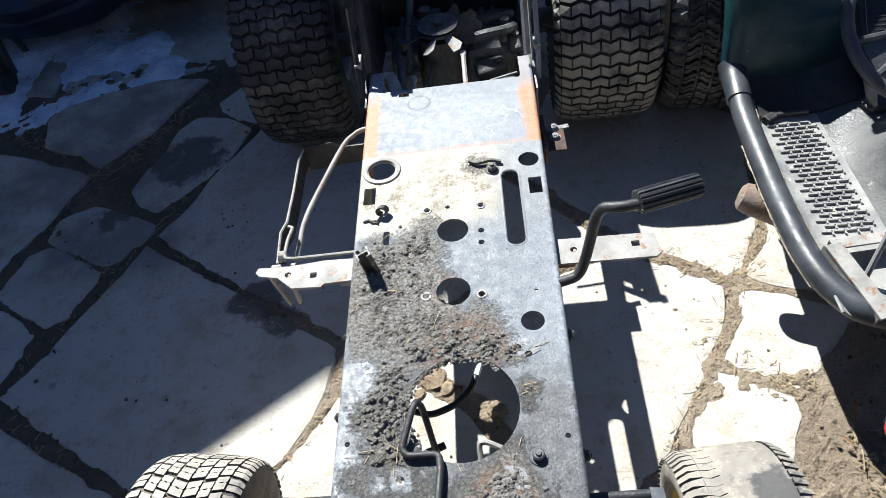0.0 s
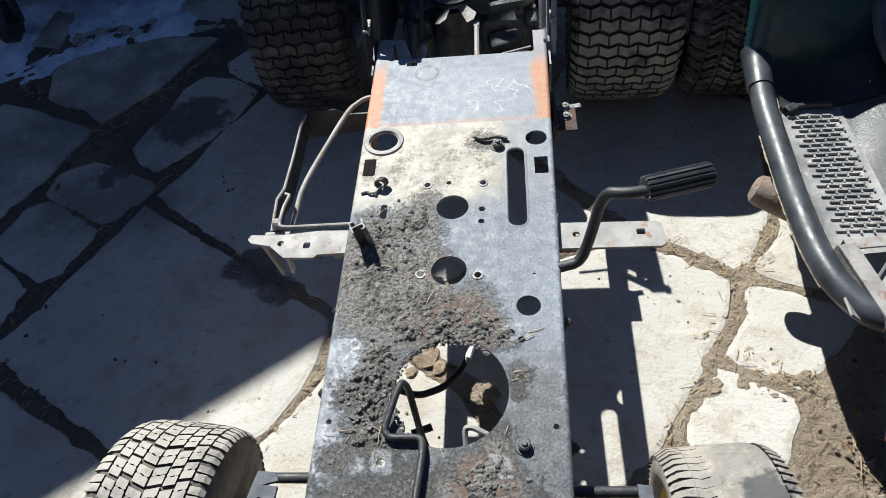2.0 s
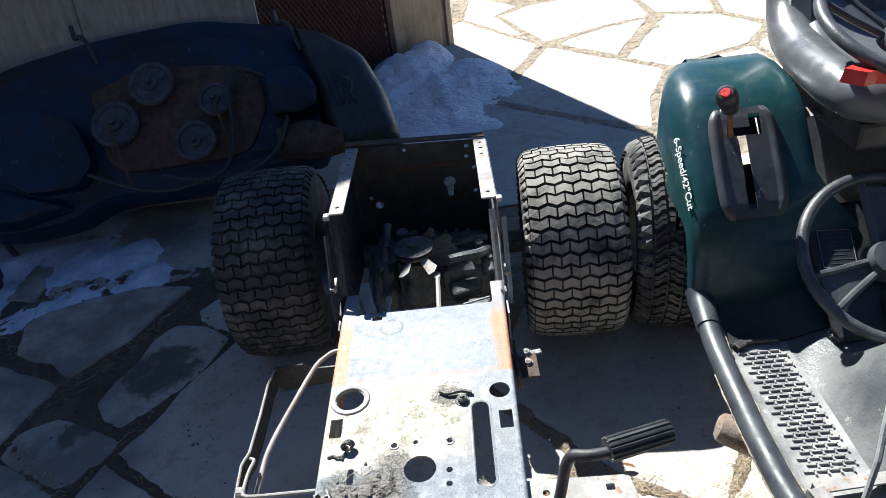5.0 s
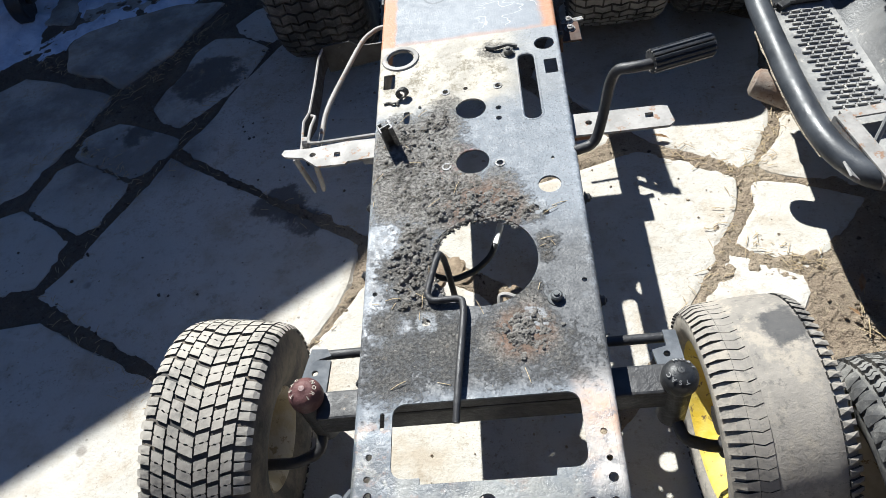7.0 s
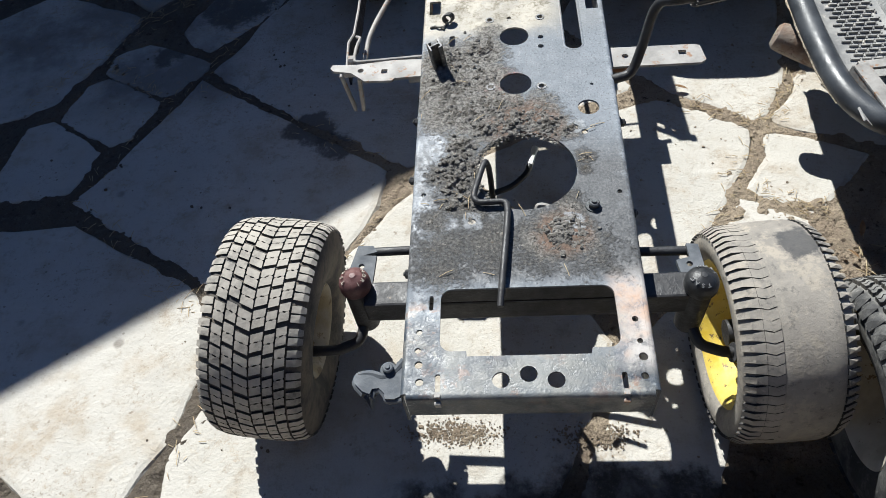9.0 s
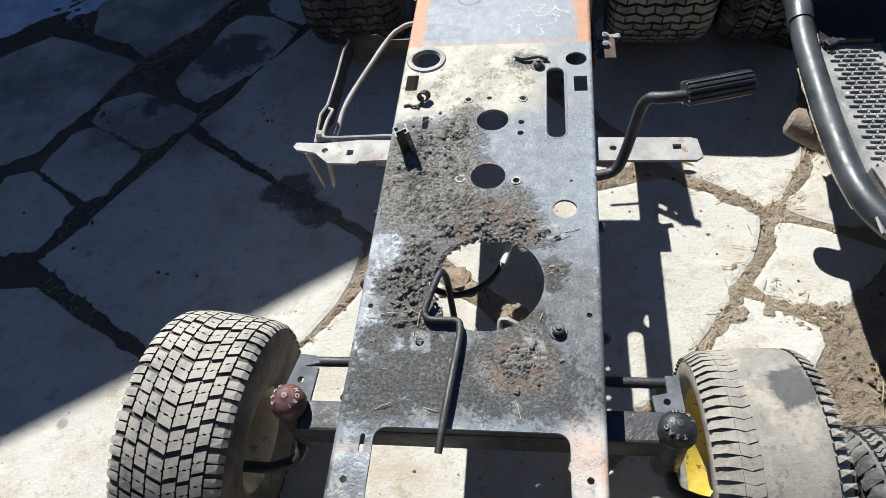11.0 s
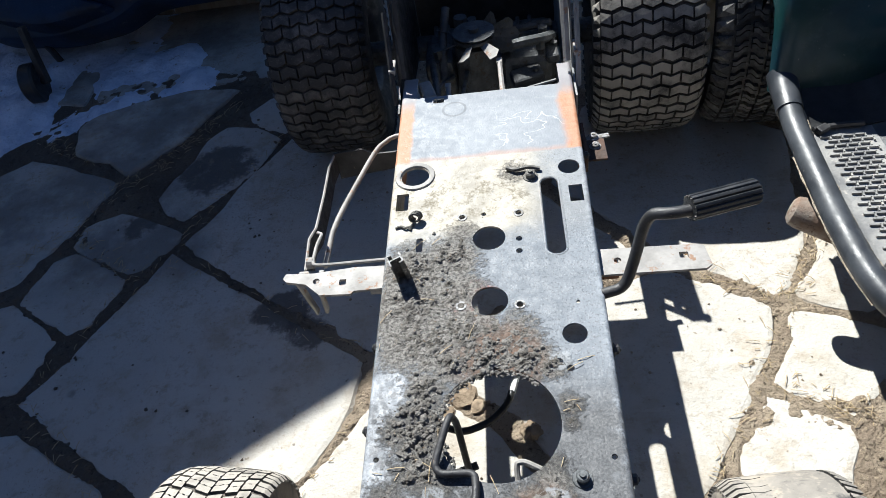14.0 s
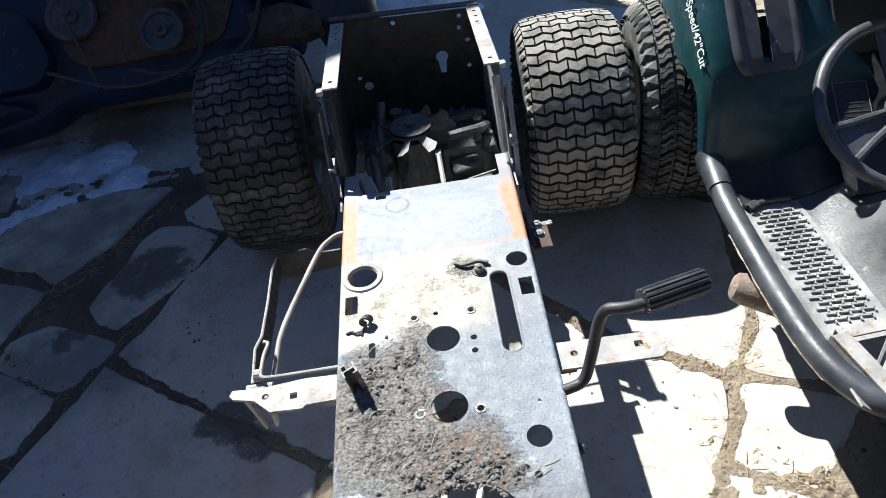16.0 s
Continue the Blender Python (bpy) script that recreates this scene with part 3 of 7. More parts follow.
def tube(bm, path, r, seg=10, flat=1.0):
    """Sweeps a round (or flattened) section along a path."""
    ps = [Vector(p) for p in path]
    up = None
    rings = []
    for i, p in enumerate(ps):
        d = (ps[min(i + 1, len(ps) - 1)] - ps[max(i - 1, 0)]).normalized()
        if up is None:
            up = d.orthogonal().normalized() if flat == 1.0 else Vector((0, 0, 1))
        up = (up - d * up.dot(d)).normalized()
        side = d.cross(up)
        rr = r[i] if isinstance(r, (list, tuple)) else r
        rings.append([bm.verts.new(p + (side * math.cos(a) + up * math.sin(a) * flat) * rr) for a in (2 * math.pi * k / seg for k in range(seg))])
    for u, v in zip(rings, rings[1:]):
        for k in range(seg):
            bm.faces.new((u[k], u[(k + 1) % seg], v[(k + 1) % seg], v[k]))
    bm.faces.new(rings[0][::-1])
    bm.faces.new(rings[-1])
    return bm


def circle(cx, cy, r, n=24):
    return [(cx + r * math.cos(2 * math.pi * i / n), cy + r * math.sin(2 * math.pi * i / n)) for i in range(n)]


def rect(x0, y0, x1, y1, r=0.003, n=4):
    out = []
    for cx, cy, a in ((x1 - r, y1 - r, 0), (x0 + r, y1 - r, 90), (x0 + r, y0 + r, 180), (x1 - r, y0 + r, 270)):
        out += [(cx + r * math.cos(radians(a + 90 * i / n)), cy + r * math.sin(radians(a + 90 * i / n))) for i in range(n + 1)]
    return out


def plate(loops, z, th, m=None):
    """A flat sheet with holes: the first loop is its outline. Top face at z."""
    bm = bmesh.new()
    rings = []
    for lp in loops:
        vs = [bm.verts.new((x, y, z)) for x, y in lp]
        rings.append(vs)
    flat, ring_edges = [], []
    for lp in loops:
        k = len(flat)
        flat += [Vector(p) for p in lp]
        ring_edges += [(k + i, k + (i + 1) % len(lp)) for i in range(len(lp))]
    co, _, tris, *_ = geometry.delaunay_2d_cdt(flat, ring_edges, [], 0, 1e-6)
    lookup = {(round(v.co.x, 5), round(v.co.y, 5)): v for vs in rings for v in vs}
    top = []
    for f in tris:
        cx, cy = sum(co[i].x for i in f) / 3, sum(co[i].y for i in f) / 3
        if inside(cx, cy, loops[0]) and not any(inside(cx, cy, h) for h in loops[1:]):
            vs = [lookup.get((round(co[i].x, 5), round(co[i].y, 5))) for i in f]
            if None not in vs:
                top.append(bm.faces.new(vs))
    low = {}
    for vs in rings:
        for v in vs:
            low[v] = bm.verts.new(v.co - Vector((0, 0, th)))
    for f in top:
        bm.faces.new([low[v] for v in reversed(f.verts)])
    for vs in rings:
        for i in range(len(vs)):
            a, b = vs[i], vs[(i + 1) % len(vs)]
            bm.faces.new((a, b, low[b], low[a]))
    if m is not None:
        bmesh.ops.transform(bm, matrix=m, verts=bm.verts)
    return bm


def lathe(bm, profile, m=None, seg=40, closed=True):
    """Turns (x, r) points about the local x axis."""
    rings = []
    for x, r in profile:
        rings.append([bm.verts.new((x, r * math.cos(2 * math.pi * k / seg), r * math.sin(2 * math.pi * k / seg))) for k in range(seg)])
    pairs = list(zip(rings, rings[1:])) + ([(rings[-1], rings[0])] if closed else [])
    for u, v in pairs:
        for k in range(seg):
            bm.faces.new((u[k], u[(k + 1) % seg], v[(k + 1) % seg], v[k]))
    if m is not None:
        bmesh.ops.transform(bm, matrix=m, verts=[v for ring in rings for v in ring])
    return bm


def prism(bm, pts, lift, shrink=0.0):
    """A block on a polygon of 3D points, raised along lift(p); its top is a little smaller."""
    ps = [Vector(p) for p in pts]
    c = sum(ps, Vector()) / len(ps)
    lo = [bm.verts.new(p) for p in ps]
    hi = [bm.verts.new(p.lerp(c, shrink) + lift(p)) for p in ps]
    n = len(ps)
    bm.faces.new(hi)
    for i in range(n):
        bm.faces.new((lo[i], lo[(i + 1) % n], hi[(i + 1) % n], hi[i]))


def clod(bm, at, r, rng, squash=0.7):
    res = bmesh.ops.create_icosphere(bm, subdivisions=1, radius=r, matrix=Matrix.Translation(at))
    for v in res["verts"]:
        d = v.co - Vector(at)
        v.co = Vector(at) + Vector((d.x, d.y, d.z * squash)) * rng.uniform(0.65, 1.2)


def letters(text, size, m, parent, material, name="lettering", align="CENTER"):
    cu = bpy.data.curves.new(name, "FONT")
    cu.body, cu.size, cu.align_x, cu.align_y, cu.extrude = text, size, align, "CENTER", 0.0004
    cu.offset = size * 0.012
    cu.materials.append(material)
    ob = new(name, cu)
    ob.parent = parent
    ob.matrix_parent_inverse = Matrix.Translation(-parent.location)
    ob.matrix_basis = m
    return ob


# ---- ground, flagstones, snow ----
def graded(lo, hi, step, far):
    fine = list(np.arange(lo, hi + 1e-6, step))
    out = [0.4, 1.0, 2.5, 6, 15, 40, 110, far]
    return [lo - v for v in reversed(out)] + fine + [hi + v for v in out]


def ground_sheet():
    xs, ys = graded(-2.4, 2.2, 0.03, 300), graded(0.0, 5.4, 0.03, 300)
    verts, faces = [], []
    for y in ys:
        for x in xs:
            n = noise.noise((x * 5, y * 5, 0)) * 0.010 + noise.noise((x * 22, y * 22, 3)) * 0.007 + noise.noise((x * 60, y * 60, 5)) * 0.004
            heap = 0.012 * max(0.0, 1 - math.hypot(x - 0.72, y - 0.92) / 0.30)
            verts.append((x, y, -0.010 + n * 0.8 + heap))
    w = len(xs)
    for j in range(len(ys) - 1):
        for i in range(w - 1):
            a = j * w + i
            faces.append((a, a + 1, a + w + 1, a + w))
    me = bpy.data.meshes.new("ground")
    me.from_pydata(verts, [], faces)
    me.materials.append(SOIL)
    return tagged(new("ground", me), "bare brown soil yard between the flagstones", "ground", kind="structure")


ground = ground_sheet()
pavement = tagged(thing("pavement", (0, 0, 0), "pale irregular flagstone paving with soil joints", "pavement"), kind="structure")


def flagstone(outline, lift=0.0, seed=0, gap=0.0):
    """One stone with a ragged, chipped rim and a slightly uneven top."""
    rng = random.Random(seed)
    c = Vector((sum(p[0] for p in outline) / len(outline), sum(p[1] for p in outline) / len(outline), 0))
    area = sum(a[0] * b[1] - b[0] * a[1] for a, b in zip(outline, outline[1:] + outline[:1]))
    turn = 1 if area > 0 else -1
    n0 = len(outline)
    corners = []
    for i in range(n0):
        p, q, r = (Vector((*outline[(i + k) % n0], 0)) for k in (-1, 0, 1))
        e, f = (q - p).normalized(), (r - q).normalized()
        d, g = Vector((e.y, -e.x, 0)) * turn, Vector((f.y, -f.x, 0)) * turn
        corners.append(q + (d + g) / max(0.5, 1 + d.dot(g)) * (0.008 - gap))
    pts = []
    for a, b in zip(corners, corners[1:] + corners[:1]):
        k = max(2, int((b - a).length / 0.03))
        e = (b - a).normalized()
        d = Vector((e.y, -e.x, 0)) * turn
        for i in range(k):
            p = a.lerp(b, i / k)
            pts.append(p + d * (noise.noise((p.x * 8 + seed, p.y * 8, 1)) * 0.010 + noise.noise((p.x * 33, p.y * 33 + seed, 2)) * 0.008))
    n = len(pts)
    pts = [(pts[i - 1] + pts[i] * 6 + pts[(i + 1) % n]) / 8 for i in range(n)]
    tilt = (rng.uniform(-0.006, 0.006), rng.uniform(-0.006, 0.006))

    def top(p, drop):
        return Vector((p.x, p.y, lift + (p.x - c.x) * tilt[0] + (p.y - c.y) * tilt[1] - drop))

    bm = bmesh.new()
    rings = []
    for inset, drop in ((0.0, 0.07), (0.0, 0.009), (0.005, 0.002), (0.016, 0.0)):
        rings.append([bm.verts.new(top(p - (p - c).normalized() * (inset + (abs(noise.noise((p.x * 30, p.y * 30, 7))) * 0.006 if inset else 0)), drop)) for p in pts])
    for u, v in zip(rings, rings[1:]):
        for i in range(n):
            bm.faces.new((u[i], u[(i + 1) % n], v[(i + 1) % n], v[i]))
    bm.faces.new(rings[-1])
    return part("flagstone", bm, SLAB, pavement)


STONES = [
    [(-0.868, 1.630), (-0.70, 1.515), (-0.535, 1.405), (-0.315, 1.250), (-0.322, 1.14), (-0.40, 0.995), (-0.585, 0.83), (-0.72, 0.957), (-0.89, 1.065), (-1.10, 1.196), (-1.010, 1.346), (-0.930, 1.484)],
    [(-0.842, 1.667), (-0.70, 1.555), (-0.560, 1.452), (-0.43, 1.372), (-0.26, 1.262), (0.05, 1.40), (0.32, 1.5), (0.1, 1.75), (0.05, 2.3), (-0.45, 2.3), (-0.618, 2.075), (-0.738, 1.875), (-0.764, 1.795), (-0.798, 1.725)],
    [(-1.170, 1.692), (-1.165, 1.768), (-1.074, 1.812), (-0.946, 1.752), (-0.858, 1.700), (-0.868, 1.663), (-0.898, 1.619), (-0.963, 1.568), (-1.050, 1.616)],
    [(-0.978, 1.858), (-0.954, 1.938), (-0.908, 2.030), (-0.894, 2.118), (-0.843, 2.184), (-0.748, 2.158), (-0.652, 2.088), (-0.698, 1.962), (-0.747, 1.886), (-0.789, 1.838), (-0.872, 1.756), (-0.928, 1.790)],
    [(-0.789, 2.245), (-0.731, 2.316), (-0.640, 2.330), (-0.600, 2.180), (-0.642, 2.111), (-0.712, 2.154), (-0.774, 2.198)],
    [(-1.240, 1.499), (-1.224, 1.571), (-1.206, 1.640), (-1.155, 1.667), (-1.058, 1.607), (-0.970, 1.555), (-0.974, 1.514), (-1.000, 1.456), (-1.022, 1.410), (-1.060, 1.384), (-1.142, 1.433), (-1.203, 1.475)],
    [(-1.65, 1.97), (-1.559, 2.045), (-1.484, 2.103), (-1.383, 2.064), (-1.261, 2.007), (-1.138, 1.946), (-1.162, 1.868), (-1.186, 1.794), (-1.207, 1.724), (-1.250, 1.645), (-1.280, 1.567), (-1.42, 1.50), (-1.65, 1.55)],
    [(-1.333, 2.110), (-1.377, 2.243), (-1.325, 2.312), (-1.213, 2.360), (-1.088, 2.381), (-1.001, 2.401), (-0.860, 2.378), (-0.897, 2.310), (-0.953, 2.208), (-0.983, 2.130), (-1.058, 2.032), (-1.105, 1.978), (-1.142, 2.005), (-1.193, 2.060), (-1.244, 2.061)],
    [(-1.30, 1.10), (-1.068, 1.110), (-0.90, 1.02), (-0.735, 0.935), (-0.625, 0.80), (-0.69, 0.57), (-0.77, 0.43), (-0.9, 0.45), (-1.03, 0.54), (-1.35, 0.7)],
    [(-0.67, 0.56), (-0.60, 0.71), (-0.395, 0.975), (-0.295, 1.12), (-0.22, 1.205), (-0.04, 1.08), (0.08, 0.92), (0.172, 0.768), (0.10, 0.59), (0.02, 0.42), (-0.02, 0.15), (-0.65, 0.15)],
    [(0.14, 0.60), (0.065, 0.42), (0.05, 0.15), (0.25, 0.15), (0.30, 0.45), (0.40, 0.70), (0.36, 0.87), (0.31, 0.85), (0.205, 0.75)],
    [(0.36, 1.448), (0.50, 1.375), (0.563, 1.328), (0.540, 1.25), (0.478, 1.152), (0.42, 1.06), (0.352, 0.960), (0.205, 0.825), (0.12, 0.95), (0, 1.12), (-0.15, 1.23), (0.1, 1.37)],
    [(0.40, 1.470), (0.51, 1.405), (0.583, 1.345), (0.675, 1.485), (0.75, 1.9), (0.3, 2.2), (0.14, 1.78)],
    [(0.612, 1.352), (0.695, 1.305), (0.85, 1.26), (0.95, 1.5), (0.8, 1.75), (0.70, 1.47)],
    [(0.585, 1.318), (0.672, 1.290), (0.80, 1.23), (0.72, 1.15), (0.655, 1.085), (0.627, 1.063), (0.56, 1.105), (0.510, 1.146), (0.58, 1.240)],
    [(0.486, 1.130), (0.55, 1.085), (0.618, 1.042), (0.618, 1.02), (0.584, 0.965), (0.56, 0.91), (0.40, 0.88), (0.412, 1.0), (0.454, 1.06)],
    [(-1.325, 1.470), (-1.262, 1.495), (-1.080, 1.366), (-1.120, 1.225), (-1.35, 1.20)],
]
FAR_STONES = [
    [(0.33, 3.74), (0.44, 3.97), (0.68, 4.46), (0.84, 4.29), (1.00, 4.12), (1.19, 3.90), (1.01, 3.50), (0.95, 3.23), (0.61, 3.49)],
    [(0.26, 3.83), (0.39, 4.03), (0.63, 4.53), (0.40, 4.87), (0.19, 5.20), (0.02, 4.95), (0.0, 4.2)],
    [(0.73, 4.51), (1.02, 4.20), (1.34, 4.78), (1.04, 4.68)],
    [(0.68, 4.57), (1.02, 4.73), (1.37, 4.84), (1.34, 5.45), (0.70, 5.40), (0.47, 5.22)],
    [(1.06, 4.13), (1.25, 3.93), (1.50, 4.05), (1.71, 4.14), (1.90, 4.42), (1.74, 4.71), (1.47, 4.83)],
    [(1.24, 3.87), (1.05, 3.47), (1.0, 3.2), (1.4, 3.1), (1.75, 3.5), (1.71, 4.08), (1.5, 4.0)],
    [(0.02, 3.45), (0.27, 3.71), (0.58, 3.44), (0.90, 3.17), (0.75, 2.75), (0.1, 2.70)],
    [(1.76, 4.10), (1.95, 4.39), (2.4, 4.2), (2.3, 3.6), (1.80, 3.5)],
    [(1.80, 4.73), (1.97, 4.45), (2.4, 4.25), (2.5, 5.0), (1.9, 5.25)],
    [(1.43, 4.90), (1.75, 4.77), (1.85, 5.28), (1.40, 5.45)],
    [(0.22, 5.25), (0.42, 4.91), (0.59, 4.64), (0.42, 5.24), (0.60, 5.42), (0.3, 5.8)],
]
for i, s in enumerate(STONES):
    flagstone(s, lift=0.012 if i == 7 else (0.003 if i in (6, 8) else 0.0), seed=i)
for i, s in enumerate(FAR_STONES):
    flagstone(s, 0.0, 50 + i, 0.0)


def joint_soil(name, stones, x0, x1, y0, y1, step, grow, rim, seed):
    """Soil packed into the joints, lapping raggedly over the stones' rims."""
    xs, ys = np.arange(x0, x1, step), np.arange(y0, y1, step)
    gx, gy = np.meshgrid(xs, ys)
    gap = np.full(gx.shape, 9.0)
    for s in stones:
        near, within = np.full(gx.shape, 9.0), np.zeros(gx.shape, bool)
        for (ax, ay), (bx, by) in zip(s, s[1:] + s[:1]):
            ex, ey = bx - ax, by - ay
            k = np.clip(((gx - ax) * ex + (gy - ay) * ey) / (ex * ex + ey * ey), 0, 1)
            near = np.minimum(near, np.hypot(gx - ax - k * ex, gy - ay - k * ey))
            if ay != by:
                within ^= ((ay > gy) != (by > gy)) & (gx < ex * (gy - ay) / ey + ax)
        gap = np.minimum(gap, np.where(within, -near, near) - grow)
    verts, faces, index = [], [], {}

    def loose(x, y):
        """Where the soil spills far over the stones: the sunny side and the worn joints near the front."""
        return x > 0.3 or (y < 1.32 and -1.15 < x < -0.3)

    def vert(j, i):
        if (j, i) not in index:
            x, y = float(gx[j, i]), float(gy[j, i])
            d = float(gap[j, i]) + noise.noise((x * 12, y * 12, seed + 5)) * 0.008 + max(0.0, noise.noise((x * 7, y * 7, seed + 11))) * (0.045 if loose(x, y) else 0.014) + noise.noise((x * 38, y * 38, seed + 8)) * 0.006
            rough = noise.fractal((x * 26, y * 26, seed), 0.7, 2.1, 6) * 0.0062 + noise.noise((x * 9, y * 9, seed + 3)) * 0.004
            rough *= 1 + 14 * max(0.0, min(d, 0.10) - 0.02)
            base = 0.0 if d > 0.002 else (d - 0.002) / rim * 0.008
            index[j, i] = len(verts)
            verts.append((x + noise.noise((x * 90, y * 90, 1)) * step * 0.3, y + noise.noise((x * 90, y * 90, 7)) * step * 0.3, base + rough - max(0.0, min(d, 0.05)) * 0.06))
        return index[j, i]

    for j in range(len(ys) - 1):
        for i in range(len(xs) - 1):
            if -rim * (3.2 if loose(gx[j, i], gy[j, i]) else 1.4) < gap[j, i] < (0.40 if x0 < -1 and gx[j, i] > 0.55 and gy[j, i] > 0.5 else 0.12):
                faces.append((vert(j, i), vert(j, i + 1), vert(j + 1, i + 1), vert(j + 1, i)))
    me = bpy.data.meshes.new(name)
    me.from_pydata(verts, [], faces)
    me.materials.append(SOIL)
    return tagged(new(name, me), "crumbly soil packed in the paving joints", "soil", kind="stuff")


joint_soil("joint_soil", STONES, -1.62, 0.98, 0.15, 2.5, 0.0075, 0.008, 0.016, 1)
joint_soil("joint_soil", FAR_STONES, -0.1, 2.2, 2.7, 5.7, 0.016, 0.008, 0.016, 5)
rng = random.Random(4)
knots = {(i, j): (-3.2 + i * 0.62 + rng.uniform(-0.13, 0.13), -1.2 + j * 0.6 + rng.uniform(-0.13, 0.13)) for i in range(15) for j in range(18)}
for i in range(14):
    for j in range(17):
        quad = [knots[i, j], knots[i + 1, j], knots[i + 1, j + 1], knots[i, j + 1]]
        cx, cy = sum(p[0] for p in quad) / 4, sum(p[1] for p in quad) / 4
        samples = quad + [(cx, cy)] + [((p[0] + cx) / 2, (p[1] + cy) / 2) for p in quad] + [((p[0] + q[0]) / 2, (p[1] + q[1]) / 2) for p, q in zip(quad, quad[1:] + quad[:1])]
        if any(inside(x, y, s) for x, y in samples for s in STONES + FAR_STONES):
            continue
        if any(inside(p[0], p[1], quad) for s in STONES + FAR_STONES for p in s):
            continue
        if 0.30 < cx < 1.4 and -0.3 < cy < 1.3:
            continue
        flagstone(quad, 0.0, 100 + i * 20 + j, 0.022)


def snow(name, spots, step, label, seed, material):
    """Thin, ragged old snow: a height field that fades out at its rim."""
    bm = bmesh.new()
    x0, x1 = min(s[0] - s[2] for s in spots), max(s[0] + s[2] for s in spots)
    y0, y1 = min(s[1] - s[2] for s in spots), max(s[1] + s[2] for s in spots)
    grid = {}

    def height(x, y):
        m = max(s[3] * (1 - (math.hypot(x - s[0], y - s[1]) / s[2]) ** 2) for s in spots)
        f = noise.fractal((x * 5 + seed, y * 5, 0), 0.9, 2.1, 5)
        return m + f * 0.020 - 0.010 + (noise.noise((x * 13, y * 13, seed)) * 0.35 + noise.noise((x * 27, y * 27, seed)) * 0.18) * min(0.06, max(m, 0)) + noise.noise((x * 40, y * 40, seed)) * 0.003

    nx, ny = int((x1 - x0) / step), int((y1 - y0) / step)
    for i in range(nx + 1):
        for j in range(ny + 1):
            x, y = x0 + i * step, y0 + j * step
            grid[i, j] = (x, y, height(x, y))
    made = {}
    for i in range(nx):
        for j in range(ny):
            ks = [(i, j), (i + 1, j), (i + 1, j + 1), (i, j + 1)]
            if max(grid[k][2] for k in ks) < -0.012:
                continue
            for k in ks:
                if k not in made:
                    x, y, h = grid[k]
                    made[k] = bm.verts.new((x, y, max(h, -0.03)))
            bm.faces.new([made[k] for k in ks])
    return tagged(part(name, bm, material, smooth=True), label, "snow", kind="stuff")


snow("snow_patch", [(-2.05, 2.95, 0.32, 0.06), (-1.86, 2.74, 0.26, 0.06), (-1.64, 2.62, 0.16, 0.035), (-1.14, 2.62, 0.13, 0.034), (-1.68, 2.45, 0.20, 0.035), (-1.80, 2.25, 0.22, 0.03), (-1.50, 2.62, 0.13, 0.018), (-1.36, 2.60, 0.15, 0.02), (-1.20, 2.56, 0.17, 0.026), (-1.08, 2.48, 0.13, 0.024), (-1.26, 2.44, 0.12, 0.014), (-1.42, 2.36, 0.13, 0.010), (-1.5, 2.9, 0.3, 0.03)], 0.014, "thin old snow beside the mower deck, tinted blue for skylight", 1, SNOW)
snow("snow_patch", [(-0.14, 4.30, 0.26, 0.11), (-0.02, 4.46, 0.16, 0.13), (-0.26, 4.20, 0.10, 0.10), (-0.22, 4.10, 0.2, 0.06), (0.10, 3.98, 0.40, 0.035), (-0.02, 3.55, 0.36, 0.03), (0.20, 4.2, 0.2, 0.05), (-0.5, 3.9, 0.4, 0.06)], 0.016, "melting lumpy snow patch beside the shed wall", 5, CLEAN_SNOW)

# ---- shed that shades the yard ----
ALONG, OUT = Vector((-0.819, -0.574, 0)), Vector((0.574, -0.819, 0))
CORNER = Vector((0.12, 4.75, 0))
SHED_H = 3.07


def shed_box(bm, a0, a1, o0, o1, z0, z1):
    """A box by metres along the wall, out from it, and up."""
    c = CORNER + ALONG * (a0 + a1) / 2 + OUT * (o0 + o1) / 2 + Vector((0, 0, (z0 + z1) / 2))
    m = Matrix(((ALONG.x, OUT.x, 0), (ALONG.y, OUT.y, 0), (0, 0, 1))).to_4x4()
    return box(bm, c, (a1 - a0, o1 - o0, z1 - z0), m)


bm = bmesh.new()
shed_box(bm, 0, 9, -0.16, -0.02, -0.1, SHED_H - 0.1)
shed_box(bm, 0, 0.14, -5, -0.161, -0.1, SHED_H - 0.1)
shed_box(bm, 8.86, 9, -5, -0.161, -0.1, SHED_H - 0.1)
shed_box(bm, 0, 9, -5.14, -5, -0.1, SHED_H - 0.1)
wall = tagged(part("wall_1", bm, BOARD), "weathered plywood shed wall behind the mower deck", "wall", kind="structure")
bm = bmesh.new()
shed_box(bm, -0.02, 9.02, -5.2, 0.0, SHED_H - 0.1, SHED_H)
tagged(part("roof", bm, DARK_RUST), "flat dark shed roof", "roof", kind="structure")
for i in range(7):
    bm = bmesh.new()
    a = 1.46 + i * 1.06
    shed_box(bm, a, a + 1.05, -0.018, 0.0, 0.02, SHED_H - 0.12)
    part("panel", bm, PLY, wall)
bm = bmesh.new()
shed_box(bm, 0.0, 0.40, -0.018, 0.006, 0.0, SHED_H - 0.12)
shed_box(bm, 0.0, 0.035, 0.007, 0.03, 0.0, SHED_H - 0.12)
part("panel", bm, BOARD, wall, "brown-stained corner board")


